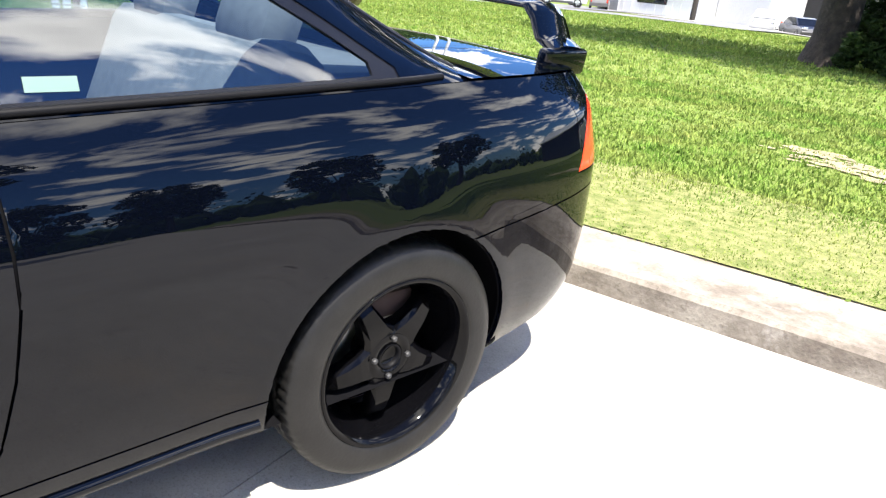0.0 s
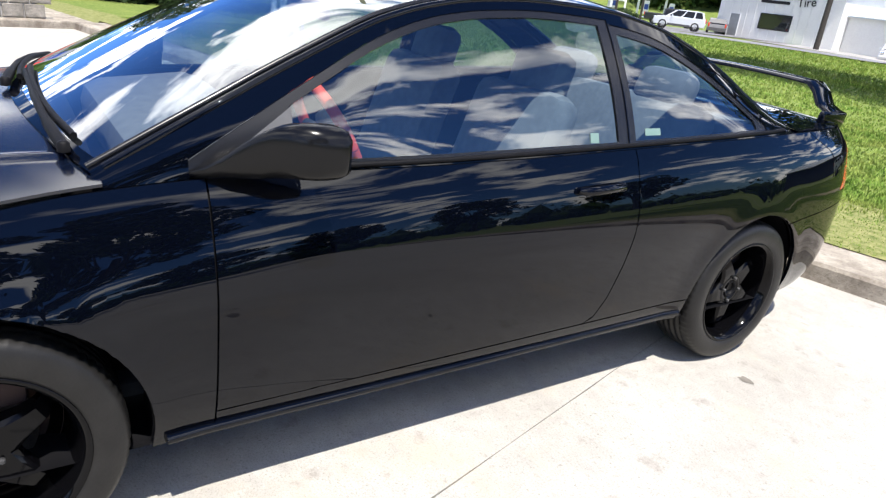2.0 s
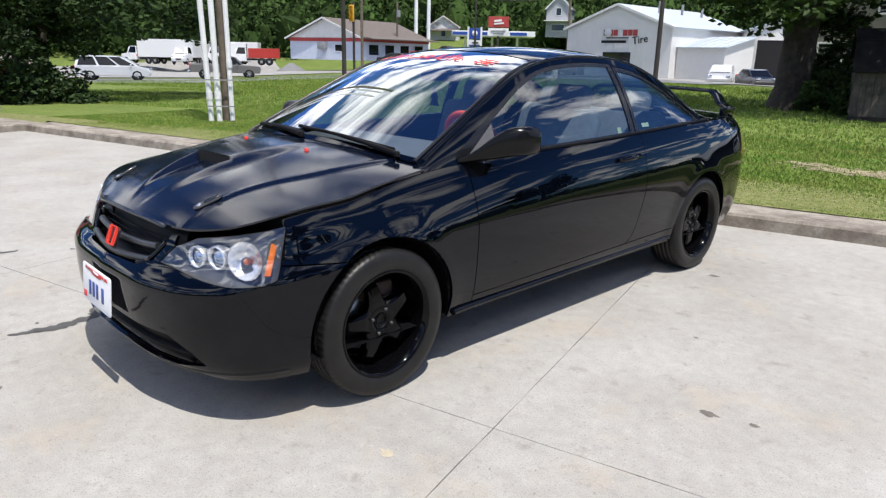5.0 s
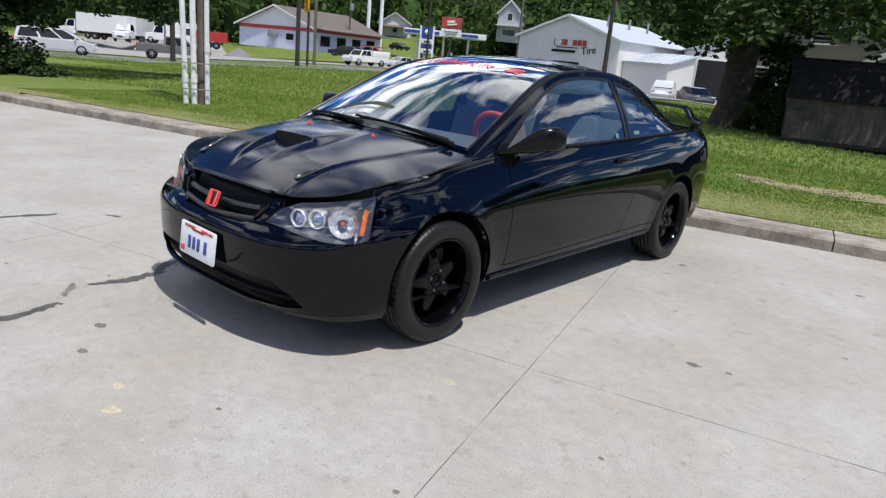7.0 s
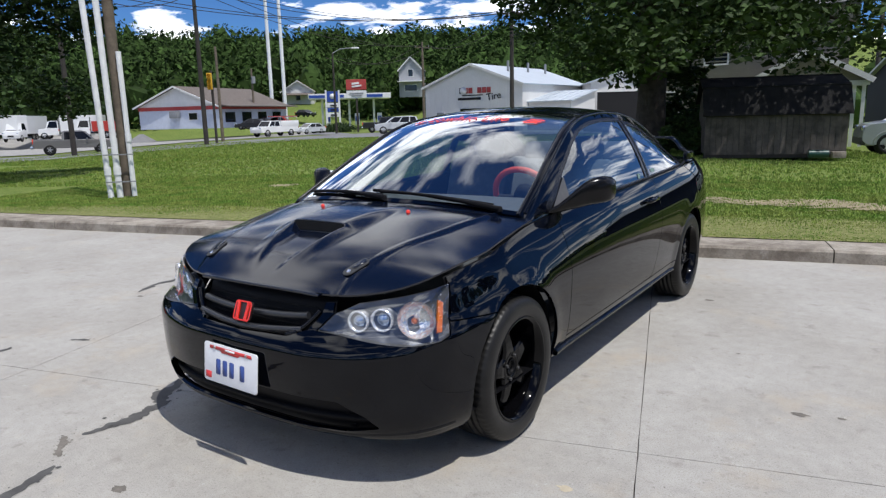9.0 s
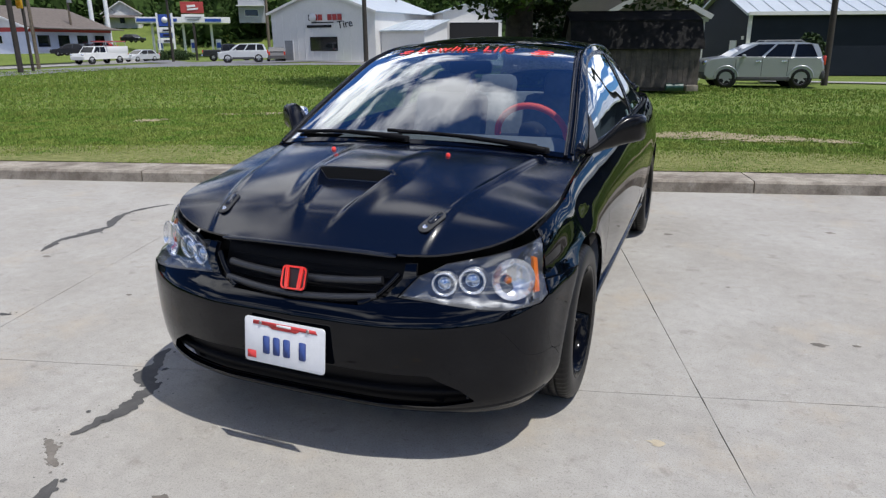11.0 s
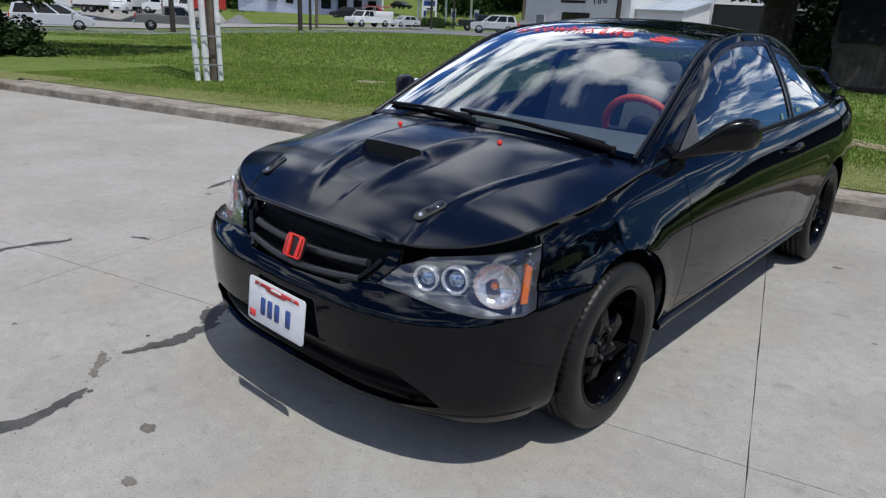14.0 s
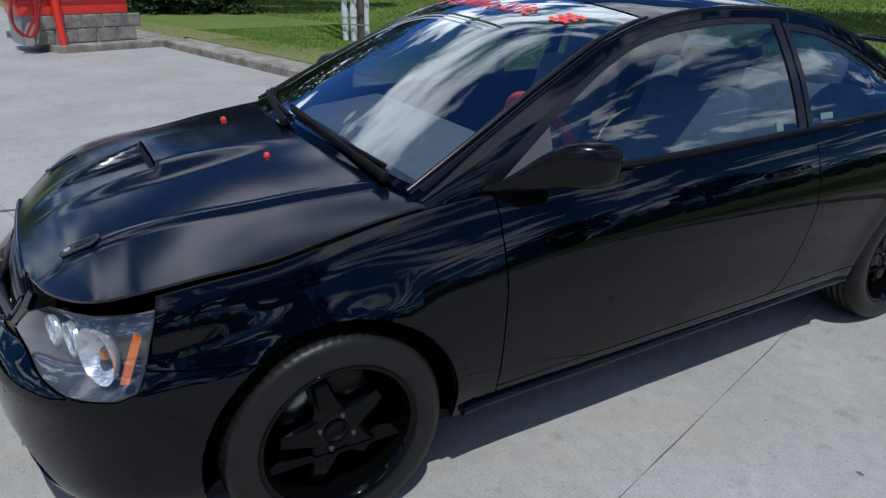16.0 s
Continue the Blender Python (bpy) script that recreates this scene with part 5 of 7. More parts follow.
M_CARRED = material("red_car_paint", (.40, .03, .02), .4, coat=.6)
M_CARGLASS = material("car_window_dark", (.006, .007, .009), .08, spec=.3)
M_PLASTIC = material("grey_plastic_cladding", (.05, .05, .052), .6)
M_HUBCAP = material("silver_hubcap", (.45, .45, .45), .4, metal=.7)
M_STONE = material("grey_stone_block", (.30, .275, .24), .95, vary=.45, scale=7, bump=.02, bump_scale=16)
M_MORTAR = material("mortar", (.34, .33, .31), .95)
M_HOSE = material("red_rubber_hose", (.35, .02, .02), .5)
M_METALGREY = material("grey_painted_metal", (.25, .26, .27), .5, vary=.15, scale=4)

# --- the road, yards and drives
def sheet(name, pts, mat, label, category, n=24, off=.03):
    """A flat-lying quad draped over the land."""
    bm = bmesh.new()
    rows = []
    a, b, c, d = (Vector((*p, 0)) for p in pts)
    for i in range(n + 1):
        row = []
        for j in range(7):
            p = (a.lerp(b, i / n)).lerp(d.lerp(c, i / n), j / 6)
            row.append(bm.verts.new((p.x, p.y, ground_z(p.x, p.y) + off)))
        rows.append(row)
    for r0, r1 in zip(rows, rows[1:]):
        for j in range(6):
            bm.faces.new((r0[j], r1[j], r1[j + 1], r0[j + 1]))
    return tagged(part(name, bm, mat), label, category, kind="structure")


sheet("road", [(-45, -12), (-34.5, 66), (-47.5, 67), (-60, -12)], M_ROAD, "grey asphalt road beyond the lawn", "road", off=.05)
sheet("road", [(-20, 44.5), (-42, 36), (-45, 42), (-20, 52)], M_ROAD, "asphalt side street in front of the tyre shop", "road", off=.06)
sheet("road", [(-40, 46), (-62, 60), (-100, 100), (-62, 66)], M_ROAD, "asphalt road running towards the filling station", "road", off=.07)
sheet("yard", [(-63, 4), (-63, 42), (-132, 76), (-132, 6)], M_GRAVEL, "pale gravel truck yard", "yard", off=.06)
sheet("yard", [(-66, 43), (-58, 58), (-82, 86), (-100, 56)], M_GRAVEL, "pale gravel yard around the diner", "yard", off=.05)
sheet("yard", [(-34, 52), (-8, 50), (-8, 72), (-34, 72)], M_GRAVEL, "pale concrete forecourt of the garage", "yard", off=.05)
sheet("drive", [(3, 31.5), (30, 29), (30, 31.5), (3, 33.5)], M_GRAVEL, "pale concrete drive beside the dark building", "drive", off=.03)


def bare_patch(x, y, r, k):
    """Flecks of dry earth, dense in the middle and lost among the grass at the rim."""
    rg = random.Random(700 + k)
    bm = bmesh.new()
    for j in range(int(90 * r / .25)):
        p = Vector((x, y, 0)) + LOT_U * rg.gauss(0, r * .85) + LOT_V * rg.gauss(0, r * .62)
        size = rg.uniform(.018, .055) * (1 + r)
        ring = [Vector((p.x, p.y, 0)) + (LOT_U * 1.5 * math.cos(q * .785) + LOT_V * math.sin(q * .785)) * size * rg.uniform(.5, 1.2) for q in range(8)]
        bm.faces.new([bm.verts.new((v.x, v.y, ground_z(v.x, v.y) + .022 + j * .00003)) for v in ring])
    tagged(part("bare_patch", bm, M_DIRT), "thin patch of dry bare earth in the lawn", "earth", kind="structure")


PATCHES = [(.35, 6.2, .26), (.95, 6.35, .30), (1.55, 6.3, .34), (2.1, 6.45, .22), (1.2, 6.75, .20), (-.2, 6.45, .14), (2.7, 6.35, .16), (1.9, 6.05, .14), (-6.5, 7.2, .22), (-7.3, 6.9, .14), (-8.0, 5.6, .18), (-4.8, 8.0, .2)]
for k, (x, y, r) in enumerate(PATCHES):
    bare_patch(x, y, r, k)

# --- grass tufts near the kerb, thinner further off
def grass(name, count, v0, v1, u0, u1, tall, seed, lean=1.0):
    rg = np.random.default_rng(seed)
    verts, faces = [], []
    for _ in range(count):
        v = v0 + (v1 - v0) * rg.random() ** 1.35
        u = u0 + (u1 - u0) * rg.random()
        p = lot(u, KERB_V + KERB_W + v)
        if any((abs((p.x - x) * LOT_U.x + (p.y - y) * LOT_U.y) / 1.7) ** 2 + (abs((p.x - x) * LOT_V.x + (p.y - y) * LOT_V.y) / 1.5) ** 2 < r * r for x, y, r in PATCHES) and rg.random() < .62:
            continue
        z = ground_z(p.x, p.y) + .008
        clump = .5 + .5 * noise.noise(Vector((p.x * .7, p.y * .7, 2)))
        for _b in range(3):
            h = tall * (.45 + .75 * rg.random()) * (.55 + .9 * clump) * min(1.0, .35 + v * .45)
            a, w = rg.random() * 6.283, .006 + .004 * rg.random() + v * .0006
            ox, oy = (rg.random(2) - .5) * .09
            dx, dy = math.cos(a), math.sin(a)
            k = len(verts)
            lx, ly = (rg.random(2) - .5) * h * lean
            verts += [(p.x + ox - dx * w, p.y + oy - dy * w, z), (p.x + ox + dx * w, p.y + oy + dy * w, z), (p.x + ox + lx, p.y + oy + ly, z + h)]
            faces.append((k, k + 1, k + 2))
    me = bpy.data.meshes.new(name)
    me.from_pydata(verts, [], faces)
    me.materials.append(M_GRASSBLADE)
    return tagged(new(name, me), "short mown grass blades of the lawn", "grass", kind="stuff")


grass("grass", 60000, 1.2, 7.0, -13, 8, .036, 3)
grass("grass", 26000, .0, 1.35, -11, 6, .045, 6)
grass("grass", 40000, 5.0, 19.0, -28, 12, .06, 4)
grass("grass", 26000, 17.0, 44.0, -44, 6, .10, 7)

# --- raised island with an air pump, at the end of the kerb
island = empty("island", "low concrete island at the kerb corner", "kerb", kind="structure")
isl = bmesh.new()
c0 = lot(-10.66, KERB_V + .02)
add_prism(isl, [(-2.6, -1.62), (-.12, -1.62), (.0, -1.50), (.0, .3), (-2.6, .3)], .13, Matrix.Translation((c0.x, c0.y, -.02)) @ pose(0, 0, 0, 0, 0, 14), 0, .02)
part("island_slab", isl, M_KERB, island, smooth=False)
pier_m = Matrix.Translation(lot(-11.24, KERB_V - .86, .11)) @ pose(0, 0, 0, 0, 0, 104.2)
pier = empty("stone_pier", "low stone-block pier with a bright red band and concrete cap", "pier")
part("pier_core", box((1.50, .66, .42), pier_m @ pose(-.3, 0, .21)), M_MORTAR, pier)
rs = random.Random(8)
for row in range(2):
    for face in range(2):
        for k in range(5 if face == 0 else 2):
            wid = .29 if face == 0 else .32
            if face == 0:
                cx, cy, w, d = -.3 - .6 + .15 + .30 * k + (.06 if row else -.03), -.335, wid, .05
            else:
                cx, cy, w, d = .46, -.165 + .33 * k, .05, wid
            blk = box((w - .012, d, .195), pier_m @ pose(cx + rs.uniform(-.004, .004), cy, .105 + .205 * row), .014)
            for v in blk.verts:
                v.co += Vector((noise.noise(v.co * 9), noise.noise(v.co * 9 + Vector((5, 5, 5))), 0)) * .012
            part("stone_block", blk, M_STONE, pier, smooth=False)
part("red_band", box((1.54, .70, .22), pier_m @ pose(-.3, 0, .53), .006), M_RED, pier, "bright red painted band")
part("cap_slab", box((1.62, .78, .10), pier_m @ pose(-.3, 0, .69), .012), M_KERB, pier, "concrete cap slab")
post = tagged(part("bollard", tube([pier_m @ Vector((-.58, -.47, .0)), pier_m @ Vector((-.61, -.47, 1.25))], .055, 16), M_RED), "red painted steel post on the island", "post")
machine = empty("air_machine", "grey air machine with a blue panel on the pier", "machine")
part("machine_body", box((.34, .30, 1.3), pier_m @ pose(-.42, .05, 1.39), .03), M_METALGREY, machine)
part("machine_panel", box((.30, .02, .42), pier_m @ pose(-.42, -.115, 1.45), .004), M_BLUESIGN, machine, "blue and white instruction panel")
part("panel_bar", box((.24, .024, .05), pier_m @ pose(-.42, -.117, 1.32), .002), M_WHITEPAINT, machine)
hose = bmesh.new()
hp = [(-.42, -.12, .98), (-.80, -.42, .86)]
for k in range(46):
    a = k / 46 * 2 * math.pi * 2.6
    hp.append((-1.02 + .17 * math.sin(a) + .02 * math.sin(k), -.46 - .03 * math.cos(a * .5), .48 + .34 * math.cos(a)))
hp += [(-.6, -.30, .80), (-.2, -.18, .765), (.15, -.12, .765)]
tagged(part("air_hose", add_tube(hose, [pier_m @ Vector(p) for p in hp], .018, 8), M_HOSE), "coiled red rubber air hose hanging on the pier", "hose")

# --- utility pole with conduits on the lawn
pole_p = drop(-9.62, 3.38)
upole = empty("utility_pole", "weathered wooden utility pole with white conduits strapped on", "pole")
side = Vector((.60, .80, 0))
near_ = Vector((.10, -.08, 0))
part("pole_shaft", tube([pole_p + Vector((0, 0, -.1)), pole_p + Vector((-.02, 0, 5)), pole_p + Vector((-.04, 0, 10))], [.098, .09, .08], 14), M_WOODPOLE, upole)
for off, rr, hh, lean in ((-.28, .050, 9, .030), (-.13, .054, 9, .012), (.105, .046, 2.55, 0.0)):
    b = pole_p + side * off + near_
    part("conduit", tube([b + Vector((0, 0, -.05)), b - side * lean * 3 + Vector((0, 0, 3)), b - side * lean * 9 + Vector((0, 0, hh))] if hh > 3 else [b, b + Vector((-.02, 0, hh))], rr, 14), M_PVC, upole, "white plastic conduit")
    for z0 in ((.42, 3.6) if hh > 3 else (1.0,)):
        part("conduit_coupling", tube([b - side * lean * z0 + Vector((0, 0, z0)), b - side * lean * z0 + Vector((0, 0, z0 + .14))], rr * 1.18, 14), M_PVC, upole)
for z in (.30, .78, 3.9):
    part("strap", box((.50, .02, .02), Matrix.Translation(pole_p - side * .08 + near_ * 1.7 + Vector((0, 0, z))) @ pose(0, 0, 0, 0, 0, 51)), M_METALGREY, upole)


# --- trees
def leaf_cloud(rg, centres, per, size, flat_=.75):
    """Small pointed leaves scattered through clumps; each leaf is a bent quad."""
    verts, faces = [], []
    for c, r in centres:
        d = rg.normal(size=(per, 3))
        d /= np.linalg.norm(d, axis=1)[:, None]
        rad = r * (.55 + .5 * rg.random(per) ** .5)
        p = np.array(c) + d * rad[:, None] * np.array([1, 1, flat_])
        t = rg.normal(size=(per, 3))
        t[:, 2] *= .5
        t /= np.linalg.norm(t, axis=1)[:, None]
        b = np.cross(t, rg.normal(size=(per, 3)))
        b /= np.linalg.norm(b, axis=1)[:, None] + 1e-9
        s = size * (.6 + .8 * rg.random(per))[:, None]
        quad = np.stack([p - t * s, p + b * s * .5, p + t * s, p - b * s * .5], 1)
        k = len(verts)
        verts.extend(map(tuple, quad.reshape(-1, 3)))
        faces.extend((k + 4 * i, k + 4 * i + 1, k + 4 * i + 2, k + 4 * i + 3) for i in range(per))
    return verts, faces


def make_tree(base, trunk_r, fork, crown, count, per, leaf, seed, mat, label, limbs=9, droop=0.0, bark=None):
    """crown: (centre offset, radii). Tapered flared trunk, limbs to the clumps, leaves in clumps with gaps between."""
    rg = np.random.default_rng(seed)
    tree = empty("tree", label, "tree")
    base = Vector(base)
    tk = bmesh.new()
    add_tube(tk, [base + Vector((0, 0, -.2)), base + Vector((0, 0, .15)), base + Vector((.02, 0, .7)), base + Vector((.05, .04, fork * .6)), base + Vector((.10, 0, fork)), base + Vector((.05, .1, fork * 1.8))],
             [trunk_r * 1.45, trunk_r * 1.22, trunk_r, trunk_r * .9, trunk_r * .85, trunk_r * .4], 18)
    for v in tk.verts:
        v.co += (v.co - base).cross(Vector((0, 0, 1))).normalized() * 0 + Vector((noise.noise(v.co * 2.2), noise.noise(v.co * 2.2 + Vector((9, 0, 0))), 0)) * trunk_r * .18
    part("trunk", tk, bark or M_BARK, tree)
    co, rad = crown
    centres = []
    for _ in range(count):
        d = rg.normal(size=3)
        d /= np.linalg.norm(d)
        k = .45 + .55 * rg.random() ** .6
        p = np.array(co) + d * np.array(rad) * k
        if droop and rg.random() < droop and p[0] > co[0] - .3 * rad[0]:
            p[2] = co[2] - rad[2] * (.7 + .35 * rg.random())
        centres.append(((base.x + p[0], base.y + p[1], base.z + p[2]), min(rad) * (.16 + .14 * rg.random())))
    for c, _ in [centres[i] for i in rg.choice(len(centres), limbs, replace=False)]:
        a, b = base + Vector((.08, 0, fork)), Vector(c)
        mid = a.lerp(b, .5) + Vector((0, 0, .12 * (b - a).length))
        part("limb", tube([a, a.lerp(mid, .5) + Vector((0, 0, .1)), mid, b], [trunk_r * .42, trunk_r * .34, trunk_r * .22, trunk_r * .06], 8), bark or M_BARK, tree)
    verts, faces = leaf_cloud(rg, centres, per, leaf)
    me = bpy.data.meshes.new("crown")
    me.from_pydata(verts, [], faces)
    me.materials.append(mat)
    cr = new("crown", me)
    cr.parent = tree
    tagged(cr, kind="stuff")
    return tree


make_tree(drop(-5.35, 19.95), .50, 4.2, ((.8, -.3, 8.0), (7.5, 5.5, 4.8)), 210, 260, .115, 11, M_LEAF, "large shade tree with a thick dark trunk beside the shed", 14, droop=.22)
make_tree(drop(-19.6, 2.3), .22, 2.0, ((0, 0, 2.2), (2.1, 2.0, 2.3)), 120, 240, .07, 12, M_LEAFDK, "dense dark low tree with branches to the ground", 5, droop=.2)
make_tree(drop(-22.5, 3.6), .25, 3.5, ((1.0, .9, 5.7), (5.2, 5.2, 3.4)), 160, 240, .10, 13, M_LEAFDK, "dark leafy tree standing on the lawn", 9, droop=.15)
# trees across the lot, seen in the car's paint and windows
for k, (x, y, up) in enumerate([(24, -14, 2), (27, -7, 4), (23, 0, 5), (46, 7, 0), (44, 15, 0), (40, 26, 0), (36, -24, 0), (33, 36, 0)]):
    make_tree((x, y, -.1), .3, 3.0 + .4 * up, ((0, 0, 6.2 + up), (3.6, 3.6, 3.6 + .5 * up)), 60, 120, .24, 30 + k, M_LEAFDK, "broad leafy tree across the lot", 6)


def make_bush(x, y, r, h, seed, mat, label):
    rg = np.random.default_rng(seed)
    b = drop(x, y)
    centres = []
    for _ in range(26):
        a, q = rg.random() * 6.283, rg.random() ** .5
        centres.append(((b.x + r * q * math.cos(a), b.y + r * q * math.sin(a), b.z + h * (.15 + .7 * rg.random() * (1 - .5 * q))), .28 * r))
    verts, faces = leaf_cloud(rg, centres, 190, .07 * (1 + r * .2))
    me = bpy.data.meshes.new("bush")
    me.from_pydata(verts, [], faces)
    me.materials.append(mat)
    return tagged(new("bush", me), label, "bush")


make_bush(-3.9, 19.6, .9, 1.5, 41, M_LEAF, "leafy green shrub between tree and shed")
make_bush(-3.4, 20.8, 1.2, 2.2, 42, M_LEAFDK, "dark green shrub behind the shed")
make_bush(-5.0, 23.2, 1.8, 5.2, 45, M_LEAFDK, "tall dark green shrub behind the shade tree")
make_bush(3.95, 30.3, 1.35, 2.9, 43, M_LEAFDK, "rounded dark green shrub by the dark building")
make_bush(-68, 72, 2.6, 1.5, 44, M_LEAFDK, "clipped green hedge at the filling station")

# --- the wooded hill
def woods(name, rows, seed, label, spray=240):
    """Many lumpy crowns over a stretch of land: (near, far, from azimuth, to azimuth, count, size)."""
    rg = np.random.default_rng(seed)
    proto = bmesh.new()
    bmesh.ops.create_icosphere(proto, subdivisions=1, radius=.66)
    pv = np.array([v.co[:] for v in proto.verts])
    pf = [[v.index for v in f.verts] for f in proto.faces]
    proto.free()
    verts, faces = [], []
    for near, far, a0, a1, count, size in rows:
        for _ in range(count):
            r, az = near + (far - near) * rg.random(), radians(a0 + (a1 - a0) * rg.random())
            x, y = 1 - r * math.sin(az), -3 + r * math.cos(az)
            s = size * (.6 + .7 * rg.random())
            deg = math.degrees(az)
            if (abs(deg - 36.3) < 2.6 and r < 153) or (abs(deg - 45.5) < 3.4 and r < 174):
                continue
            c = np.array([x, y, ground_z(x, y) + s * .75])
            sh = np.array([s * (.7 + .3 * rg.random()), s * (.7 + .3 * rg.random()), s * (.95 + .5 * rg.random())])
            bump_ = 1 + .22 * rg.normal(size=len(pv))
            k = len(verts)
            verts.extend(map(tuple, c + pv * bump_[:, None] * sh))
            faces.extend([[i + k for i in f] for f in pf])
            d = rg.normal(size=(spray, 3))
            d /= np.linalg.norm(d, axis=1)[:, None]
            p = c + d * sh * (.58 + .56 * rg.random((spray, 1)) ** .7)
            t = rg.normal(size=(spray, 3)) * s * .066
            b = rg.normal(size=(spray, 3)) * s * .055
            k = len(verts)
            verts.extend(map(tuple, np.stack([p - t, p + b, p + t * .8, p - b], 1).reshape(-1, 3)))
            faces.extend([k + 4 * i, k + 4 * i + 1, k + 4 * i + 2, k + 4 * i + 3] for i in range(spray))
    me = bpy.data.meshes.new(name)
    me.from_pydata(verts, [], faces)
    me.materials.append(M_WOODS)
    return tagged(new(name, me), label, "woods", kind="stuff")


woods("woods", [(150, 320, 14, 92, 1500, 5.2), (145, 175, 20, 90, 160, 5.0)], 5, "far hillside covered in green woods")
woods("woods", [(130, 190, -45, 22, 200, 3.6), (160, 260, -180, -45, 300, 9.0), (160, 260, 92, 180, 260, 9.0)], 6, "distant line of green trees", 40)


# --- buildings
def wall_quad(bm, pts, mat=0):
    bm.faces.new([bm.verts.new(p) for p in pts]).material_index = mat


def gable_house(name, label, m, w, d, eave, ridge, wall, roof_mat, over=.4, trim=None, along=False):
    """A block w wide (x) and d deep (y), front at y = 0, gable to the front unless along. Returns the thing."""
    h = empty(name, label, "building")
    bm = bmesh.new()
    if not along:
        prof_ = [(-w / 2, 0), (w / 2, 0), (w / 2, eave), (0, ridge), (-w / 2, eave)]
        add_prism(bm, prof_, d, m @ pose(0, d, 0, 90, 0, 0))
    else:
        prof_ = [(0, 0), (d, 0), (d, eave), (d / 2, ridge), (0, eave)]
        add_prism(bm, prof_, w, m @ pose(-w / 2, 0, 0) @ Matrix(((0, 0, 1, 0), (1, 0, 0, 0), (0, 1, 0, 0), (0, 0, 0, 1))))
    part("wall", bm, wall, h, smooth=False)
    half = (w if not along else d) / 2
    run = math.hypot(half, ridge - eave)
    ang = math.degrees(math.atan2(ridge - eave, half))
    for sgn in (-1, 1):
        rb = bmesh.new()
        ln = (d if not along else w) + 2 * over
        if not along:
            add_box(rb, (run + over, ln, .14), m @ pose(sgn * half / 2 * 1.0, d / 2, (eave + ridge) / 2 + .09, 0, sgn * ang, 0) @ pose(sgn * over / 2, 0, 0))
        else:
            add_box(rb, (ln, run + over, .14), m @ pose(0, half + sgn * half / 2, (eave + ridge) / 2 + .09, -sgn * ang, 0, 0) @ pose(0, sgn * over / 2, 0))
        roof_ = part("roof", rb, roof_mat, h, smooth=False)
        if trim and not along:
            part("rake_trim", box((run + over, .06, .22), m @ pose(sgn * half / 2, -over - .03, (eave + ridge) / 2 + .06, 0, sgn * ang, 0) @ pose(sgn * over / 2, 0, 0)), trim, h, smooth=False)
    return h


def opening(h, m, x, z, w, hh, mat=None, name="window", frame_mat=None, depth=.05, y=0.0):
    """A recessed-looking pane with a frame on the front wall of a building."""
    part(name, box((w, depth, hh), m @ pose(x, y - .005, z)), mat or M_WINDOW, h, smooth=False)
    fm = frame_mat or M_WHITEPAINT
    for px, pz, sx_, sz_ in ((x, z + hh / 2 + .04, w + .16, .08), (x, z - hh / 2 - .04, w + .16, .08), (x - w / 2 - .04, z, .08, hh), (x + w / 2 + .04, z, .08, hh)):
        part(name + "_frame", box((sx_, .10, sz_), m @ pose(px, y - .01, pz)), fm, h, smooth=False)


# tyre shop: white metal hall with a gable front and lettering (shown as bars)
shop_a, shop_b = Vector((-43.4, 60.4, 0)), Vector((-31.1, 60.2, 0))
shop_w = (shop_b - shop_a).length
shop_m = Matrix.Translation((shop_a + shop_b) / 2 + Vector((0, 0, -.75))) @ pose(0, 0, 0, 0, 0, aim(shop_a, shop_b))
shop = gable_house("tyre_shop", "white metal-sided tyre shop hall with a low gable", shop_m, shop_w, 16, 5.0, 7.2, M_WHITEWALL, M_ROOFMETAL, .35, M_WHITEWALL)
opening(shop, shop_m, -4.15, 1.25, 1.0, 2.1, M_METALGREY, "shop_door")
opening(shop, shop_m, .15, 1.95, 3.1, 1.25, M_WINDOW, "shop_window", M_DARKIN)
for k in range(int(shop_w / .9)):
    part("siding_rib", box((.05, .03, 4.9), shop_m @ pose(-shop_w / 2 + .45 + .9 * k, -.012, 2.46)), M_WHITEWALL, shop, smooth=False)
for k in range(6):
    part("sign_bar", box((.50, .06, .58), shop_m @ pose(-.75 + .58 * k + (.55 if k > 2 else 0) - .55, -.04, 4.55), .02), M_REDBAND if k > 0 else M_DARKIN, shop, "dark red sign bar")
part("sign_disc", add_lathe(bmesh.new(), [(.42, 0), (.42, .08), (0, .09)], 24, shop_m @ pose(-1.0, -.06, 4.55, 90, 0, 0)), M_WHITEPAINT, shop, "white disc in the sign")
part("sign_bar", box((2.6, .06, .10), shop_m @ pose(.1, -.04, 4.05)), M_DARKIN, shop)
part("sign_bar", box((2.9, .06, .26), shop_m @ pose(-.3, -.04, 3.68)), M_DARKIN, shop)
text_part("sign_text", "Tire", 1.05, M_DARKIN, shop, shop_m @ pose(2.75, -.05, 3.85, 90, -8, 0), .02, "slanted dark lettering")
for k, (px, py) in enumerate(((2.2, 4.0), (2.0, 9.0), (2.2, 13))):
    part("roof_vent", tube([shop_m @ Vector((px, py, 5.8)), shop_m @ Vector((px, py, 7.7))], .14, 10), M_METALGREY, shop)
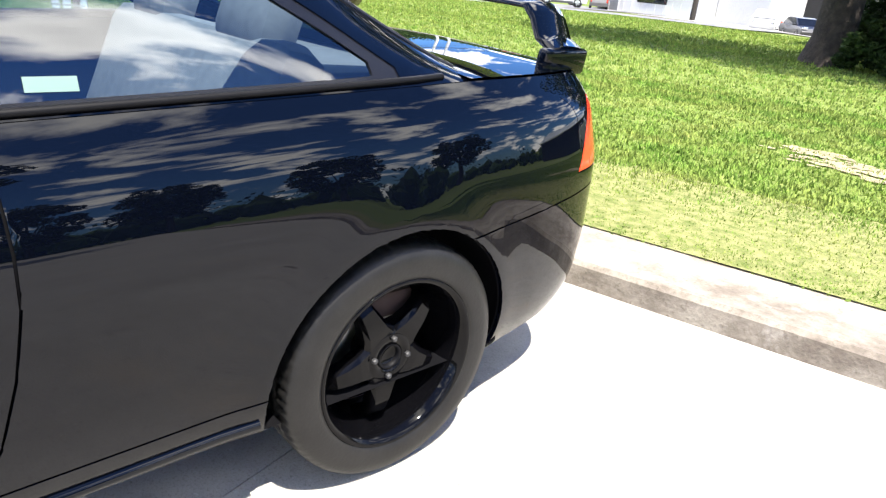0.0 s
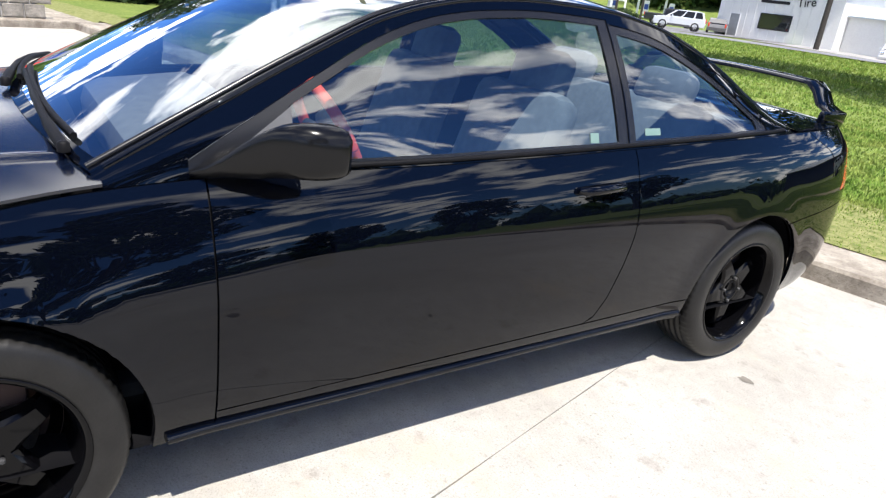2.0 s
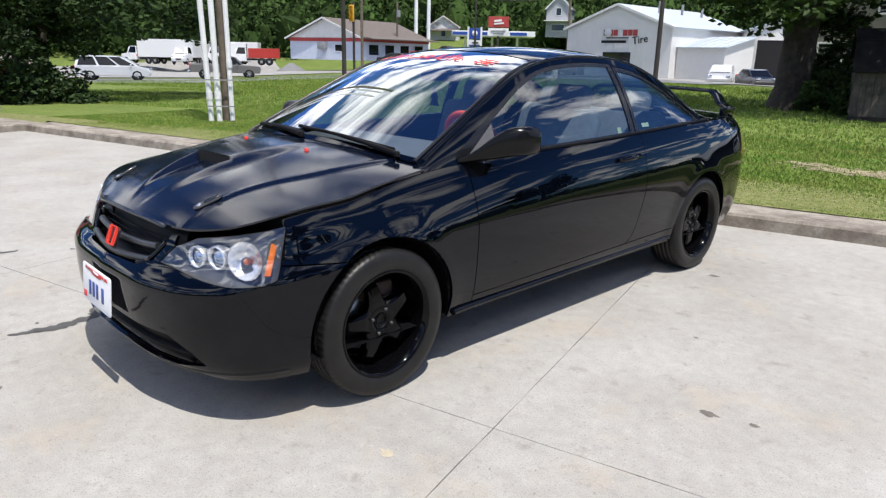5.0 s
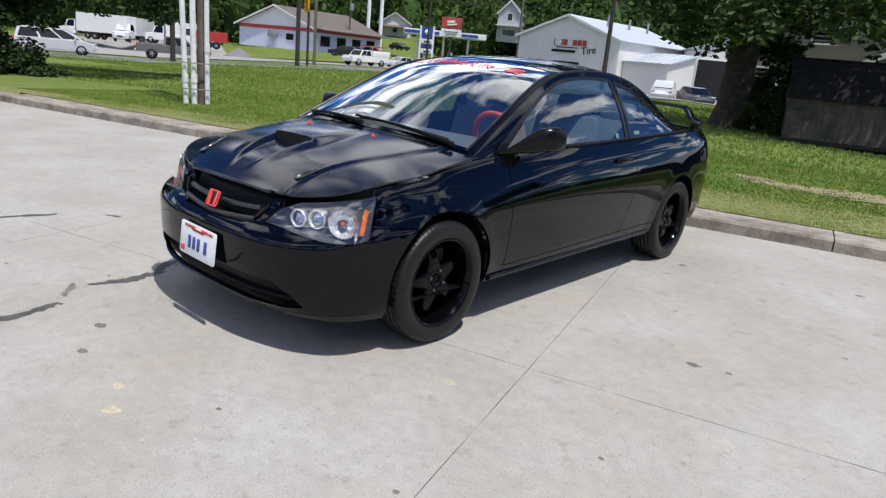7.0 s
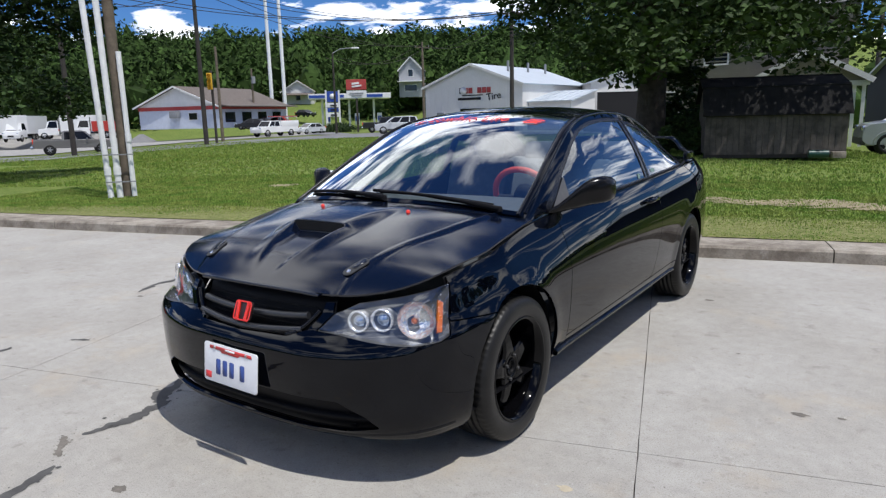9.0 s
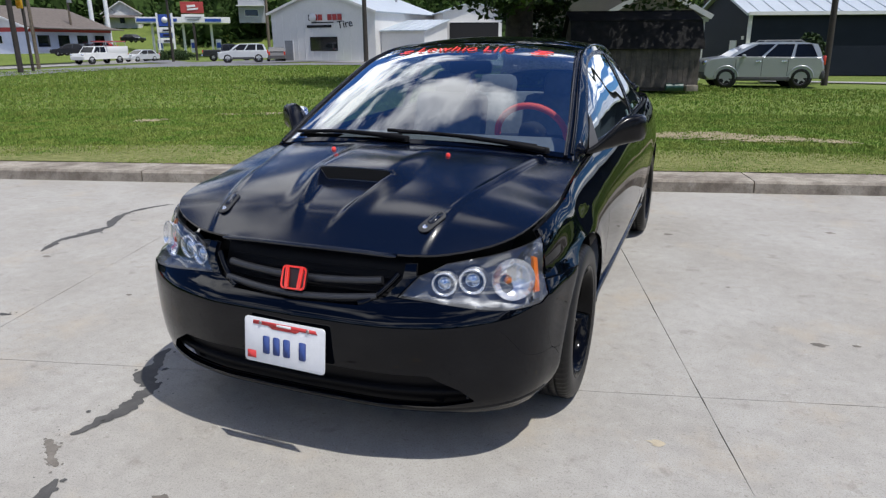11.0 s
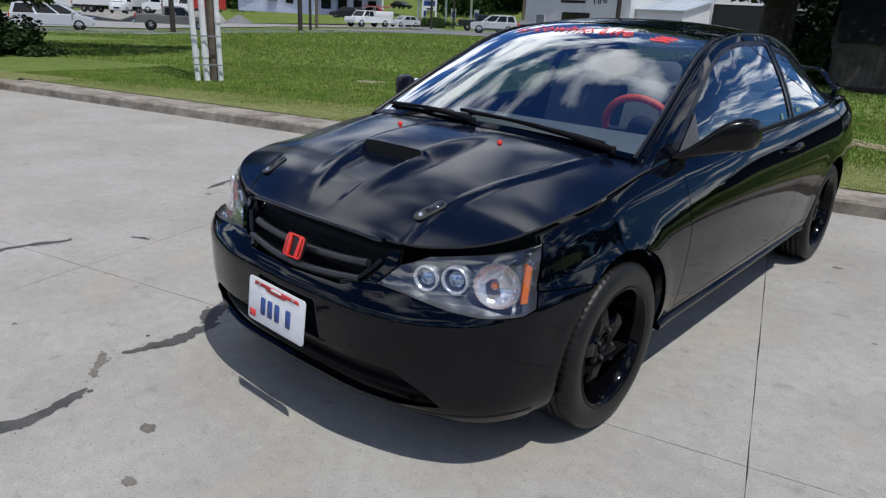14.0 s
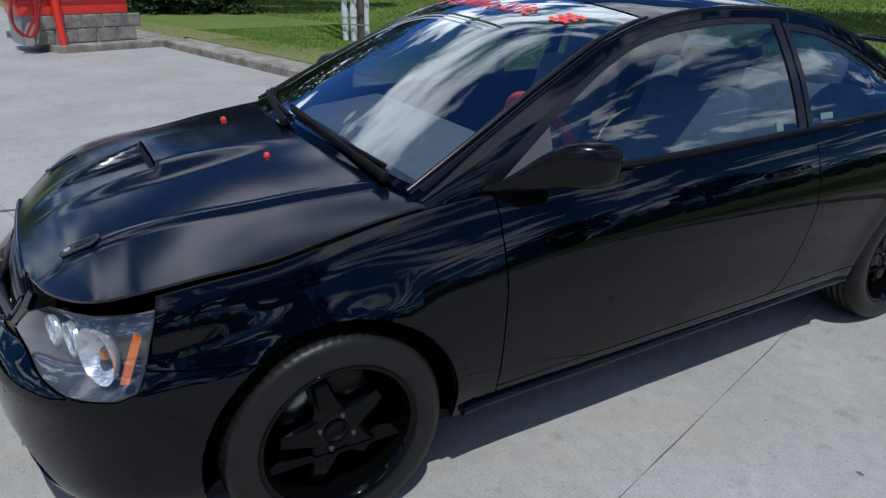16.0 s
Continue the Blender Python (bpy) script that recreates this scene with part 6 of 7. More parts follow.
# lean-to on its flank and the garage behind
lean_m = shop_m @ pose(shop_w / 2, 1.2, 0)
leanto = empty("lean_to", "white lean-to with a pale sloping roof on the tyre shop", "building")
lb = bmesh.new()
add_prism(lb, [(0, 0), (6, 0), (6, 4.15), (0, 3.1)], 4.8, lean_m @ pose(.02, 0, 0) @ Matrix(((0, 0, 1, 0), (1, 0, 0, 0), (0, 1, 0, 0), (0, 0, 0, 1))))
part("wall", lb, M_WHITEWALL, leanto, smooth=False)
part("roof", box((5.1, 6.6, .12), lean_m @ pose(2.55, 2.95, 3.72, 9.9, 0, 0)), M_ROOFMETAL, leanto, smooth=False)
for k in range(6):
    part("roof_rib", box((.06, 6.6, .05), lean_m @ pose(.3 + .9 * k, 2.95, 3.80, 9.9, 0, 0)), M_ROOFMETAL, leanto, smooth=False)
gar_a, gar_b = Vector((-26.9, 68.0, 0)), Vector((-21.3, 71.2, 0))
gar_m = Matrix.Translation((gar_a + gar_b) / 2 + Vector((0, 0, -.6))) @ pose(0, 0, 0, 0, 0, aim(gar_a, gar_b))
garage = gable_house("garage", "white garage hall with a large open doorway", gar_m, (gar_b - gar_a).length, 14, 4.9, 5.9, M_WHITEWALL, M_ROOFMETAL, .3)
opening(garage, gar_m, .15, 1.95, 5.4, 3.9, M_DARKIN, "garage_doorway", M_WHITEWALL, .04)

# diner with a red band, gable to the road
din_a, din_b = Vector((-91.2, 55.7, 0)), Vector((-77.7, 59.1, 0))
din_m = Matrix.Translation((din_a + din_b) / 2 + Vector((0, 0, .25))) @ pose(0, 0, 0, 0, 0, aim(din_a, din_b))
din_w = (din_b - din_a).length
diner = gable_house("diner", "pale blue-white diner with red band and tan roof", din_m, din_w, 17, 3.1, 5.8, material("pale_blue_boards", (.56, .61, .71), .65, vary=.1, scale=2), M_ROOFTAN, .6, M_WHITEPAINT)
part("gable_board", add_prism(bmesh.new(), [(-din_w / 2, 3.12), (din_w / 2, 3.12), (0, 5.78)], .05, din_m @ pose(0, 0, 0, 90, 0, 0)), M_WHITEPAINT, diner, smooth=False)
part("red_band", box((din_w + .1, .08, .5), din_m @ pose(0, -.03, 2.85)), M_REDBAND, diner)
for yy in range(4):
    part("window", box((.06, 2.2, 1.4), din_m @ pose(din_w / 2 + .02, 2.5 + 3.9 * yy, 1.5)), M_WINDOW, diner, smooth=False)
part("red_band", box((.10, 17, .5), din_m @ pose(din_w / 2 + .06, 8.5, 2.85)), M_REDBAND, diner, smooth=False)
part("awning", box((2.2, 17.4, .12), din_m @ pose(din_w / 2 + 1.0, 8.5, 3.12, 0, 8, 0)), M_ROOFTAN, diner, smooth=False)
opening(diner, din_m, 2.6, 1.7, 1.4, .9)
part("condenser", box((1.4, .7, 1.0), din_m @ pose(-.3, -.35, 2.0), .05), M_METALGREY, diner)

# filling station: canopy, pumps, price sign
can_a, can_b = Vector((-89.9, 88.9, 0)), Vector((-78.6, 98.8, 0))
can_m = Matrix.Translation((can_a + can_b) / 2) @ pose(0, 0, 0, 0, 0, aim(can_a, can_b))
can_w = (can_b - can_a).length
canopy = empty("fuel_canopy", "white and blue filling station canopy on posts", "canopy")
part("canopy_roof", box((can_w, 8, .95), can_m @ pose(0, 3, 5.1), .05), M_WHITEPAINT, canopy, smooth=False)
part("canopy_stripe", box((can_w * .42, .06, .5), can_m @ pose(-can_w * .28, -1.03, 5.1)), M_BLUESIGN, canopy)
part("canopy_stripe", box((can_w * .2, .06, .5), can_m @ pose(can_w * .3, -1.03, 5.1)), M_BLUESIGN, canopy)
for px in (-5.2, -.2, 4.4):
    part("canopy_post", box((.4, .4, 5.2), can_m @ pose(px, 2.5, 2.2)), M_WHITEPAINT, canopy, smooth=False)
for px in (-4.2, 1.2, 5.4):
    pump = empty("fuel_pump", "white and blue fuel pump under the canopy", "pump", group="fuel pumps")
    part("pump_body", box((.9, .6, 2.2), can_m @ pose(px, 2.2, .9), .05), M_WHITEPAINT, pump)
    part("pump_panel", box((.7, .05, .9), can_m @ pose(px, 1.88, 1.0)), M_BLUESIGN, pump)


def post_sign(name, label, p, q_yaw, width, bands, post_h, post_mat, posts=(0.0,), thick=.3):
    """bands: (bottom, height, material) above the foot of the post."""
    m = Matrix.Translation(p) @ pose(0, 0, 0, 0, 0, q_yaw)
    s = empty(name, label, "sign")
    for px in posts:
        part("sign_post", box((.28, .28, post_h), m @ pose(px, 0, post_h / 2)), post_mat, s, smooth=False)
    for z0, hh, mat in bands:
        part("sign_panel", box((width, thick, hh), m @ pose(0, -.1, z0 + hh / 2), .03), mat, s, smooth=False)
    return s, m


sg, sm = post_sign("street_sign", "tall red and white shop sign on a dark post", Vector((-60.5, 68.4, -1.2)), 42, 2.7, [(5.0, 1.0, M_WHITEPAINT), (6.12, 1.35, M_REDBAND)], 5.2, M_DARKPOLE)
part("sign_bar", box((1.0, .1, .26), sm @ pose(-.1, -.28, 6.95, 0, -6, 0)), M_WHITEPAINT, sg)
part("sign_bar", box((1.3, .1, .2), sm @ pose(.05, -.28, 6.6, 0, -6, 0)), M_WHITEPAINT, sg)
part("sign_bar", box((1.9, .1, .14), sm @ pose(0, -.28, 5.65)), M_METALGREY, sg)
part("sign_bar", box((1.4, .1, .12), sm @ pose(0, -.28, 5.35)), M_METALGREY, sg)
sg, sm = post_sign("price_sign", "white filling station price sign with blue panels", Vector((-73.1, 77.2, -.6)), 43, 1.7, [(4.3, 1.6, M_BLUESIGN), (3.45, .7, M_WHITEPAINT), (2.75, .6, M_BLUESIGN), (2.0, .65, M_WHITEPAINT)], 6.1, M_WHITEPAINT, (-1.0, 1.0), .25)
part("sign_disc", add_lathe(bmesh.new(), [(.42, 0), (.42, .05), (0, .07)], 24, sm @ pose(0, -.24, 5.15, 90, 0, 0)), M_WHITEPAINT, sg)
for z in (3.1, 3.75, 2.3):
    part("sign_bar", box((1.0, .06, .22), sm @ pose(.1, -.26, z)), M_DARKIN, sg)

# house on the hillside, tall house between the pines
hh_m = Matrix.Translation((-119.8, 115.6, 4.2)) @ pose(0, 0, 0, 0, 0, 38)
hillhouse = gable_house("hill_house", "small white house with a rust-brown roof on the hillside", hh_m, 7.5, 11, 3.4, 5.8, M_WHITEPAINT, material("rust_roof", (.20, .11, .075), .9, vary=.2, scale=2), .5, M_WHITEPAINT)
opening(hillhouse, hh_m, 0, 2.0, 1.0, 1.3)
part("porch_roof", box((7.0, 2.4, .15), hh_m @ pose(0, -1.2, 2.7, 12, 0, 0)), M_ROOFTAN, hillhouse, smooth=False)
th_m = Matrix.Translation((-87.0, 116.6, 5.2)) @ pose(0, 0, 0, 0, 0, 30)
tallhouse = gable_house("tall_house", "tall grey-white wooden house with a grey roof", th_m, 5.0, 7, 5.6, 8.2, material("grey_white_boards", (.36, .37, .39), .7, vary=.1, scale=2), M_ROOFGREY, .4, M_WHITEPAINT)
opening(tallhouse, th_m, 0, 5.0, 1.0, 1.4)
opening(tallhouse, th_m, 0, 1.9, 2.6, 1.2)
part("porch_roof", box((5.4, 1.8, .15), th_m @ pose(0, -.9, 3.2)), M_WHITEPAINT, tallhouse, smooth=False)

# beige building beyond the road
bg_m = Matrix.Translation((-60.0, 4.5, -1.4)) @ pose(0, 0, 0, 0, 0, 83)
beige = gable_house("beige_building", "low beige block building with a grey roof", bg_m, 16, 9, 3.2, 4.8, M_BEIGE, M_ROOFGREY, .5, along=True)
opening(beige, bg_m, -.5, 1.3, 1.0, 2.1, M_BEIGE, "door", M_WHITEPAINT)
opening(beige, bg_m, 4.5, 1.6, .9, 1.3, M_METALGREY)
part("downpipe", box((.18, .14, 3.2), bg_m @ pose(2.3, -.08, 1.6)), M_WHITEPAINT, beige)

# tan house behind the shed, with a gabled porch
th2 = Matrix.Translation((-4.9, 32.6, -.4)) @ pose(0, 0, 0, 0, 0, 4)
tanhouse = gable_house("tan_house", "two-storey tan vinyl-sided house with grey roof", th2, 8.8, 9, 6.2, 8.2, M_TAN, M_ROOFGREY, .35, M_WHITEPAINT, along=True)
for k in range(30):
    part("siding_board", box((8.84, .03, .185), th2 @ pose(0, -.012, .30 + .2 * k, 6, 0, 0)), M_TAN, tanhouse, smooth=False)
opening(tanhouse, th2, -1.2, 4.6, 1.0, 1.5)
opening(tanhouse, th2, -3.4, 1.8, 1.0, 1.5)
po_m = Matrix.Translation((-1.75, 29.9, -.4)) @ pose(0, 0, 0, 0, 0, 3)
porch = gable_house("porch", "gabled porch with tan siding and white trim", po_m @ pose(0, 0, 2.55), 4.4, 2.6, .22, 1.42, M_TAN, M_ROOFGREY, .28, M_WHITEPAINT)
part("porch_beam", box((4.6, .12, .2), po_m @ pose(0, -.04, 2.62)), M_WHITEPAINT, porch, smooth=False)
for px in (-2.05, 1.75, 2.1):
    part("porch_post", box((.14, .14, 2.6), po_m @ pose(px, .12, 1.3)), M_WHITEPAINT, porch, smooth=False)
for k in range(6):
    part("siding_board", box((4.2 - .62 * k, .03, .185), po_m @ pose(0, -.012, 2.82 + .2 * k, 6, 0, 0)), M_TAN, porch, smooth=False)

# dark blue metal building
db = Matrix.Translation((2.6, 44.2, -.85)) @ pose(0, 0, 0, 0, 0, 21)
dark = empty("dark_building", "dark blue metal building with a pale metal roof", "building")
bm = bmesh.new()
add_prism(bm, [(0, 0), (9, 0), (9, 3.7), (4.5, 5.3), (0, 3.7)], 26, db @ Matrix(((0, 0, 1, 0), (1, 0, 0, 0), (0, 1, 0, 0), (0, 0, 0, 1))))
part("wall", bm, M_DKBLUE, dark, smooth=False)
ang = math.degrees(math.atan2(1.6, 4.5))
for sgn, cy in ((-1, 2.1), (1, 6.9)):
    part("roof", box((26.6, 5.3, .14), db @ pose(13, cy, 4.55, -sgn * ang, 0, 0)), M_ROOFMETAL, dark, smooth=False)
for k in range(26):
    part("roof_rib", box((.06, 5.3, .05), db @ pose(.5 + k, 2.1, 4.66, ang, 0, 0)), M_ROOFMETAL, dark, smooth=False)
part("corner_trim", box((.22, .1, 3.7), db @ pose(.05, -.05, 1.85)), M_WHITEPAINT, dark, smooth=False)
part("gutter", box((26.4, .16, .2), db @ pose(13, -.35, 3.72)), M_WHITEPAINT, dark, smooth=False)
part("side_door", box((.08, 1.0, 2.1), db @ pose(-.03, 2.0, 1.1)), M_WHITEPAINT, dark, smooth=False)
part("wall_lamp", box((.06, .3, .22), db @ pose(-.03, .6, 2.3)), M_WHITEPAINT, dark, smooth=False)

# --- the garden shed
s_a, s_b = Vector((-2.87, 17.25, 0)), Vector((.66, 18.45, 0))
shed_w = (s_b - s_a).length
shed_m = Matrix.Translation((*((s_a + s_b) / 2).xy, -.10)) @ pose(0, 0, 0, 0, 0, aim(s_a, s_b))
shed = empty("shed", "weathered wooden garden shed with a steep dark shingle roof", "shed")
bm = bmesh.new()
add_prism(bm, [(0, .10), (2.5, .10), (2.5, 1.30), (2.15, 1.75), (1.25, 2.25), (.35, 1.93), (0, 1.30)], shed_w - .1, shed_m @ pose(-shed_w / 2 + .05, .04, 0) @ Matrix(((0, 0, 1, 0), (1, 0, 0, 0), (0, 1, 0, 0), (0, 0, 0, 1))))
part("wall", bm, M_SHEDWOOD, shed, smooth=False)
n_b = int(shed_w / .15)
for k in range(n_b):
    part("board", box((shed_w / n_b - .008, .025, 1.22), shed_m @ pose(-shed_w / 2 + (k + .5) * shed_w / n_b, .018 + .004 * (k % 3), .71)), M_SHEDWOOD, shed, smooth=False)
for k in range(7):
    t = (k + .5) / 7
    y, z = -.10 + .46 * t, 1.22 + .80 * t
    part("shingle_course", box((shed_w + .16, .025, .17), shed_m @ pose(0, y, z, -30, 0, 0)), M_SHEDROOF, shed, smooth=False)
part("roof", box((shed_w + .16, 1.0, .05), shed_m @ pose(0, .80, 2.13, 16, 0, 0)), M_SHEDROOF, shed, smooth=False)
part("roof", box((shed_w + .16, 1.3, .05), shed_m @ pose(0, 1.85, 1.95, -34, 0, 0)), M_SHEDROOF, shed, smooth=False)
part("skid", box((shed_w, .12, .12), shed_m @ pose(0, .1, .06)), M_DARKPOLE, shed, smooth=False)
tagged(part("water_barrel", tube([shed_m @ Vector((.85, -.25, .12)), shed_m @ Vector((1.35, -.25, .12))], .11, 16), material("dark_green_plastic", (.01, .05, .04), .4)), "small dark green barrel lying at the shed", "barrel")
tagged(part("concrete_block", box((.34, .2, .17), shed_m @ pose(1.62, -.2, .09), .01), M_KERB), "grey concrete block beside the shed", "block")

# --- street poles and cables
def wood_pole(x, y, h, r, mat, label, arm=True, z=None, lean=0.0):
    p = drop(x, y)
    if z is not None:
        p.z = z
    top_ = p + Vector((lean * h, 0, h))
    ob = empty("street_pole", label, "pole")
    part("pole_shaft", tube([p + Vector((0, 0, -.2)), p.lerp(top_, .5), top_], [r * 1.15, r, r * .8], 10), mat, ob)
    if arm:
        part("cross_arm", box((2.2, .12, .14), Matrix.Translation(top_ + Vector((0, 0, -.8))) @ pose(0, 0, 0, 0, 0, 40)), mat, ob)
        for q in (-.95, .95):
            part("insulator", tube([top_ + Vector((q * .77, q * .64, -.74)), top_ + Vector((q * .77, q * .64, -.5))], .06, 8), M_METALGREY, ob)
    return top_


tops = [wood_pole(-45.9, 32.6, 13.0, .17, M_DARKPOLE, "dark wooden power pole at the roadside"),
        wood_pole(-29.2, 54.4, 11.5, .20, M_DARKPOLE, "dark wooden power pole before the tyre shop"),
        wood_pole(-57.2, 43.2, 9.5, .15, M_WOODPOLE, "grey wooden pole by the diner", False),
        wood_pole(-80.8, 68.1, 10.0, .16, M_WOODPOLE, "grey wooden pole with a transformer", False),
        wood_pole(-55.9, 59.1, 9.5, .13, M_DARKPOLE, "tall street lamp pole", False),
        wood_pole(-60.5, 84.0, 13.0, .2, M_WOODPOLE, "grey wooden power pole near the station"),
        wood_pole(-46.2, 21.8, 12.0, .17, M_DARKPOLE, "dark wooden power pole behind the tree"),
        wood_pole(5.28, 28.8, 11.0, .115, M_DARKPOLE, "dark wooden utility pole beside the drive", False, lean=-.012),
        wood_pole(-.3, 56.3, 12.0, .17, M_DARKPOLE, "dark power pole behind the house")]
for k, (x, y) in enumerate(((-90.7, 80.8), (-89.2, 82.4))):
    tagged(part("flagpole", tube([Vector((x, y, .5)), Vector((x, y, 24))], [.34, .26], 14), M_PVC), "tall white steel sign pole", "pole")
lamp = empty("street_lamp", "grey street lamp arm over the road", "lamp")
part("lamp_arm", tube([tops[4], tops[4] + Vector((.7, .6, .5)), tops[4] + Vector((1.8, 1.5, .6))], .06, 8), M_METALGREY, lamp)
part("lamp_head", box((.9, .3, .18), Matrix.Translation(tops[4] + Vector((2.1, 1.75, .58))) @ pose(0, 0, 0, 0, 0, 40), .05), M_PVC, lamp)
signal = empty("traffic_signal", "yellow traffic signal on a dark pole", "signal")
sp = Vector((-46.9, 34.4, -.75))
part("signal_pole", tube([sp, sp + Vector((0, 0, 6.2))], .11, 10), M_DARKPOLE, signal)
part("signal_head", box((.42, .4, 1.35), Matrix.Translation(sp + Vector((0, -.2, 5.3))) @ pose(0, 0, 0, 0, 0, 45), .05), M_YELLOW, signal)
for k in range(3):
    part("signal_visor", add_lathe(bmesh.new(), [(.15, 0), (.16, .2)], 14, Matrix.Translation(sp + Vector((0, -.2, 4.9 + .42 * k))) @ pose(0, 0, 0, 90, 0, 45) @ pose(0, 0, .2)), M_YELLOW, signal)
tagged(part("transformer", tube([tops[3] + Vector((.3, 0, -2.2)), tops[3] + Vector((.3, 0, -1.2))], .3, 14), M_METALGREY), "grey steel transformer mounted on a wooden pole", "transformer")
for a, b in ((0, 1), (6, 0), (1, 5), (0, 5), (1, 8), (4, 5), (6, 1)):
    for q in (-.9, .9):
        pts = []
        for k in range(17):
            t = k / 16
            p = tops[a].lerp(tops[b], t) + Vector((q * .7, q * .6, -.5 - 1.6 * 4 * t * (1 - t)))
            pts.append(p)
        tagged(part("power_cable", tube(pts, .028, 5), M_DARKPOLE), "sagging black power cable", "cable")
# ---------------------------------------------------------------- other vehicles
def vehicle(name, label, m, length, width, body, cabin, wheels, wheel_r, paint, glass=True, clad=None, split=(), cut=.86, extra=None):
    """Faces local +x. body and cabin: side outlines (x, z), counter-clockwise; wheels: x places; split: x of the posts between side windows."""
    v = empty(name, label, "car" if "truck" not in name and "trailer" not in name else "truck", m)
    bm = bmesh.new()
    n = len(body)
    rows = []
    for y, k in ((-width / 2, .90), (-width / 2 * .94, .985), (-width / 2 * .6, 1), (width / 2 * .6, 1), (width / 2 * .94, .985), (width / 2, .90)):
        cx, cz = sum(p[0] for p in body) / n, sum(p[1] for p in body) / n
        rows.append([bm.verts.new((cx + (p[0] - cx) * (k if abs(y) > width * .45 else 1) ** .4, y, cz + (p[1] - cz) * k)) for p in body])
    for a, b in zip(rows, rows[1:]):
        for j in range(n):
            bm.faces.new((a[j], a[(j + 1) % n], b[(j + 1) % n], b[j]))
    bm.faces.new(rows[0])
    bm.faces.new(rows[-1][::-1])
    part("body", bm, paint, v, smooth=False)
    if cabin:
        bm = bmesh.new()
        zc0, zc1 = min(p[1] for p in cabin), max(p[1] for p in cabin)

        def half(z, w=width):
            return w / 2 * (.96 - (1 - cut) * (z - zc0) / (zc1 - zc0))

        lo = [bm.verts.new((x, -half(z), z)) for x, z in cabin]
        hi = [bm.verts.new((x, half(z), z)) for x, z in cabin]
        nn = len(cabin)
        for j in range(nn):
            bm.faces.new((lo[j], hi[j], hi[(j + 1) % nn], lo[(j + 1) % nn]))
        bm.faces.new(lo)
        bm.faces.new(hi[::-1])
        part("cabin", bm, paint, v, smooth=False)
        xs = [p[0] for p in cabin]

        def span(z):
            """Front and rear of the cabin outline at a height."""
            hits = []
            for (x0, z0), (x1, z1) in zip(cabin, cabin[1:] + cabin[:1]):
                if (z0 - z) * (z1 - z) <= 0 and abs(z1 - z0) > 1e-6:
                    hits.append(x0 + (x1 - x0) * (z - z0) / (z1 - z0))
            return (min(hits), max(hits)) if hits else (min(xs), max(xs))

        if glass:
            za, zb = zc0 + .05, zc1 - .09
            (ra, fa), (rb, fb) = span(za), span(zb)
            cuts = [0] + [s for s in split] + [1]
            for sy in (-1, 1):
                for c0_, c1_ in zip(cuts, cuts[1:]):
                    w = bmesh.new()
                    pts = []
                    for (r_, f_, z) in ((ra, fa, za), (rb, fb, zb)):
                        r2, f2 = r_ + .10, f_ - .12
                        pts.append([(r2 + (f2 - r2) * q, z) for q in (c0_ + .02, c1_ - .02)])
                    quad = [pts[0][0], pts[0][1], pts[1][1], pts[1][0]]
                    vs_ = [w.verts.new((x, sy * (half(z) + .012), z)) for x, z in quad]
                    vi_ = [w.verts.new((x, sy * (half(z) - .03), z)) for x, z in quad]
                    w.faces.new(vs_)
                    for j in range(4):
                        w.faces.new((vs_[j], vs_[(j + 1) % 4], vi_[(j + 1) % 4], vi_[j]))
                    part("side_window", w, M_CARGLASS, v, smooth=False)
            for (x0, x1), s_ in (((fa, fb), 1), ((ra, rb), -1)):
                w = bmesh.new()
                vs_ = [w.verts.new((x0 + .012 * s_, y, za)) for y in (-half(za) * .9, half(za) * .9)] + [w.verts.new((x1 + .012 * s_, y, zb)) for y in (half(zb) * .9, -half(zb) * .9)]
                vi_ = [w.verts.new(p.co - Vector((.04 * s_, 0, .0))) for p in vs_]
                w.faces.new(vs_)
                for j in range(4):
                    w.faces.new((vs_[j], vs_[(j + 1) % 4], vi_[(j + 1) % 4], vi_[j]))
                part("windscreen" if s_ > 0 else "rear_window", w, M_CARGLASS, v, smooth=False)
    for x in wheels:
        for sy in (-1, 1):
            wm = pose(x, sy * (width / 2 - .10), wheel_r, -90 * sy, 0, 0)
            wh = new("wheel")
            wh.parent = v
            part("tyre", add_lathe(bmesh.new(), [(wheel_r * .62, .09), (wheel_r * .7, .115), (wheel_r * .95, .11), (wheel_r, .08), (wheel_r, -.1), (wheel_r * .6, -.1)], 28, wm), M_RUBBER, wh)
            part("rim", add_lathe(bmesh.new(), [(wheel_r * .64, .10), (wheel_r * .60, .07), (wheel_r * .25, .085), (0, .09)], 20, wm), M_HUBCAP, wh)
            for k in range(5):
                part("spoke", box((wheel_r * .48, wheel_r * .16, .02), wm @ pose(0, 0, 0, 0, 0, 72 * k) @ pose(wheel_r * .32, 0, .09)), M_HUBCAP, wh, smooth=False)
            part("wheel_arch", add_lathe(bmesh.new(), [(wheel_r * .3, .112), (wheel_r * 1.16, .108), (wheel_r * 1.18, .0)], 28, pose(x, sy * (width / 2 - .115), wheel_r, -90 * sy, 0, 0)), clad or M_DARKIN, v)
    if clad:
        for sy in (-1, 1):
            part("cladding", box((length * .42, .05, .20), pose((wheels[0] + wheels[1]) / 2, sy * (width / 2 - .0), wheel_r * .95 + .02)), clad, v, smooth=False)
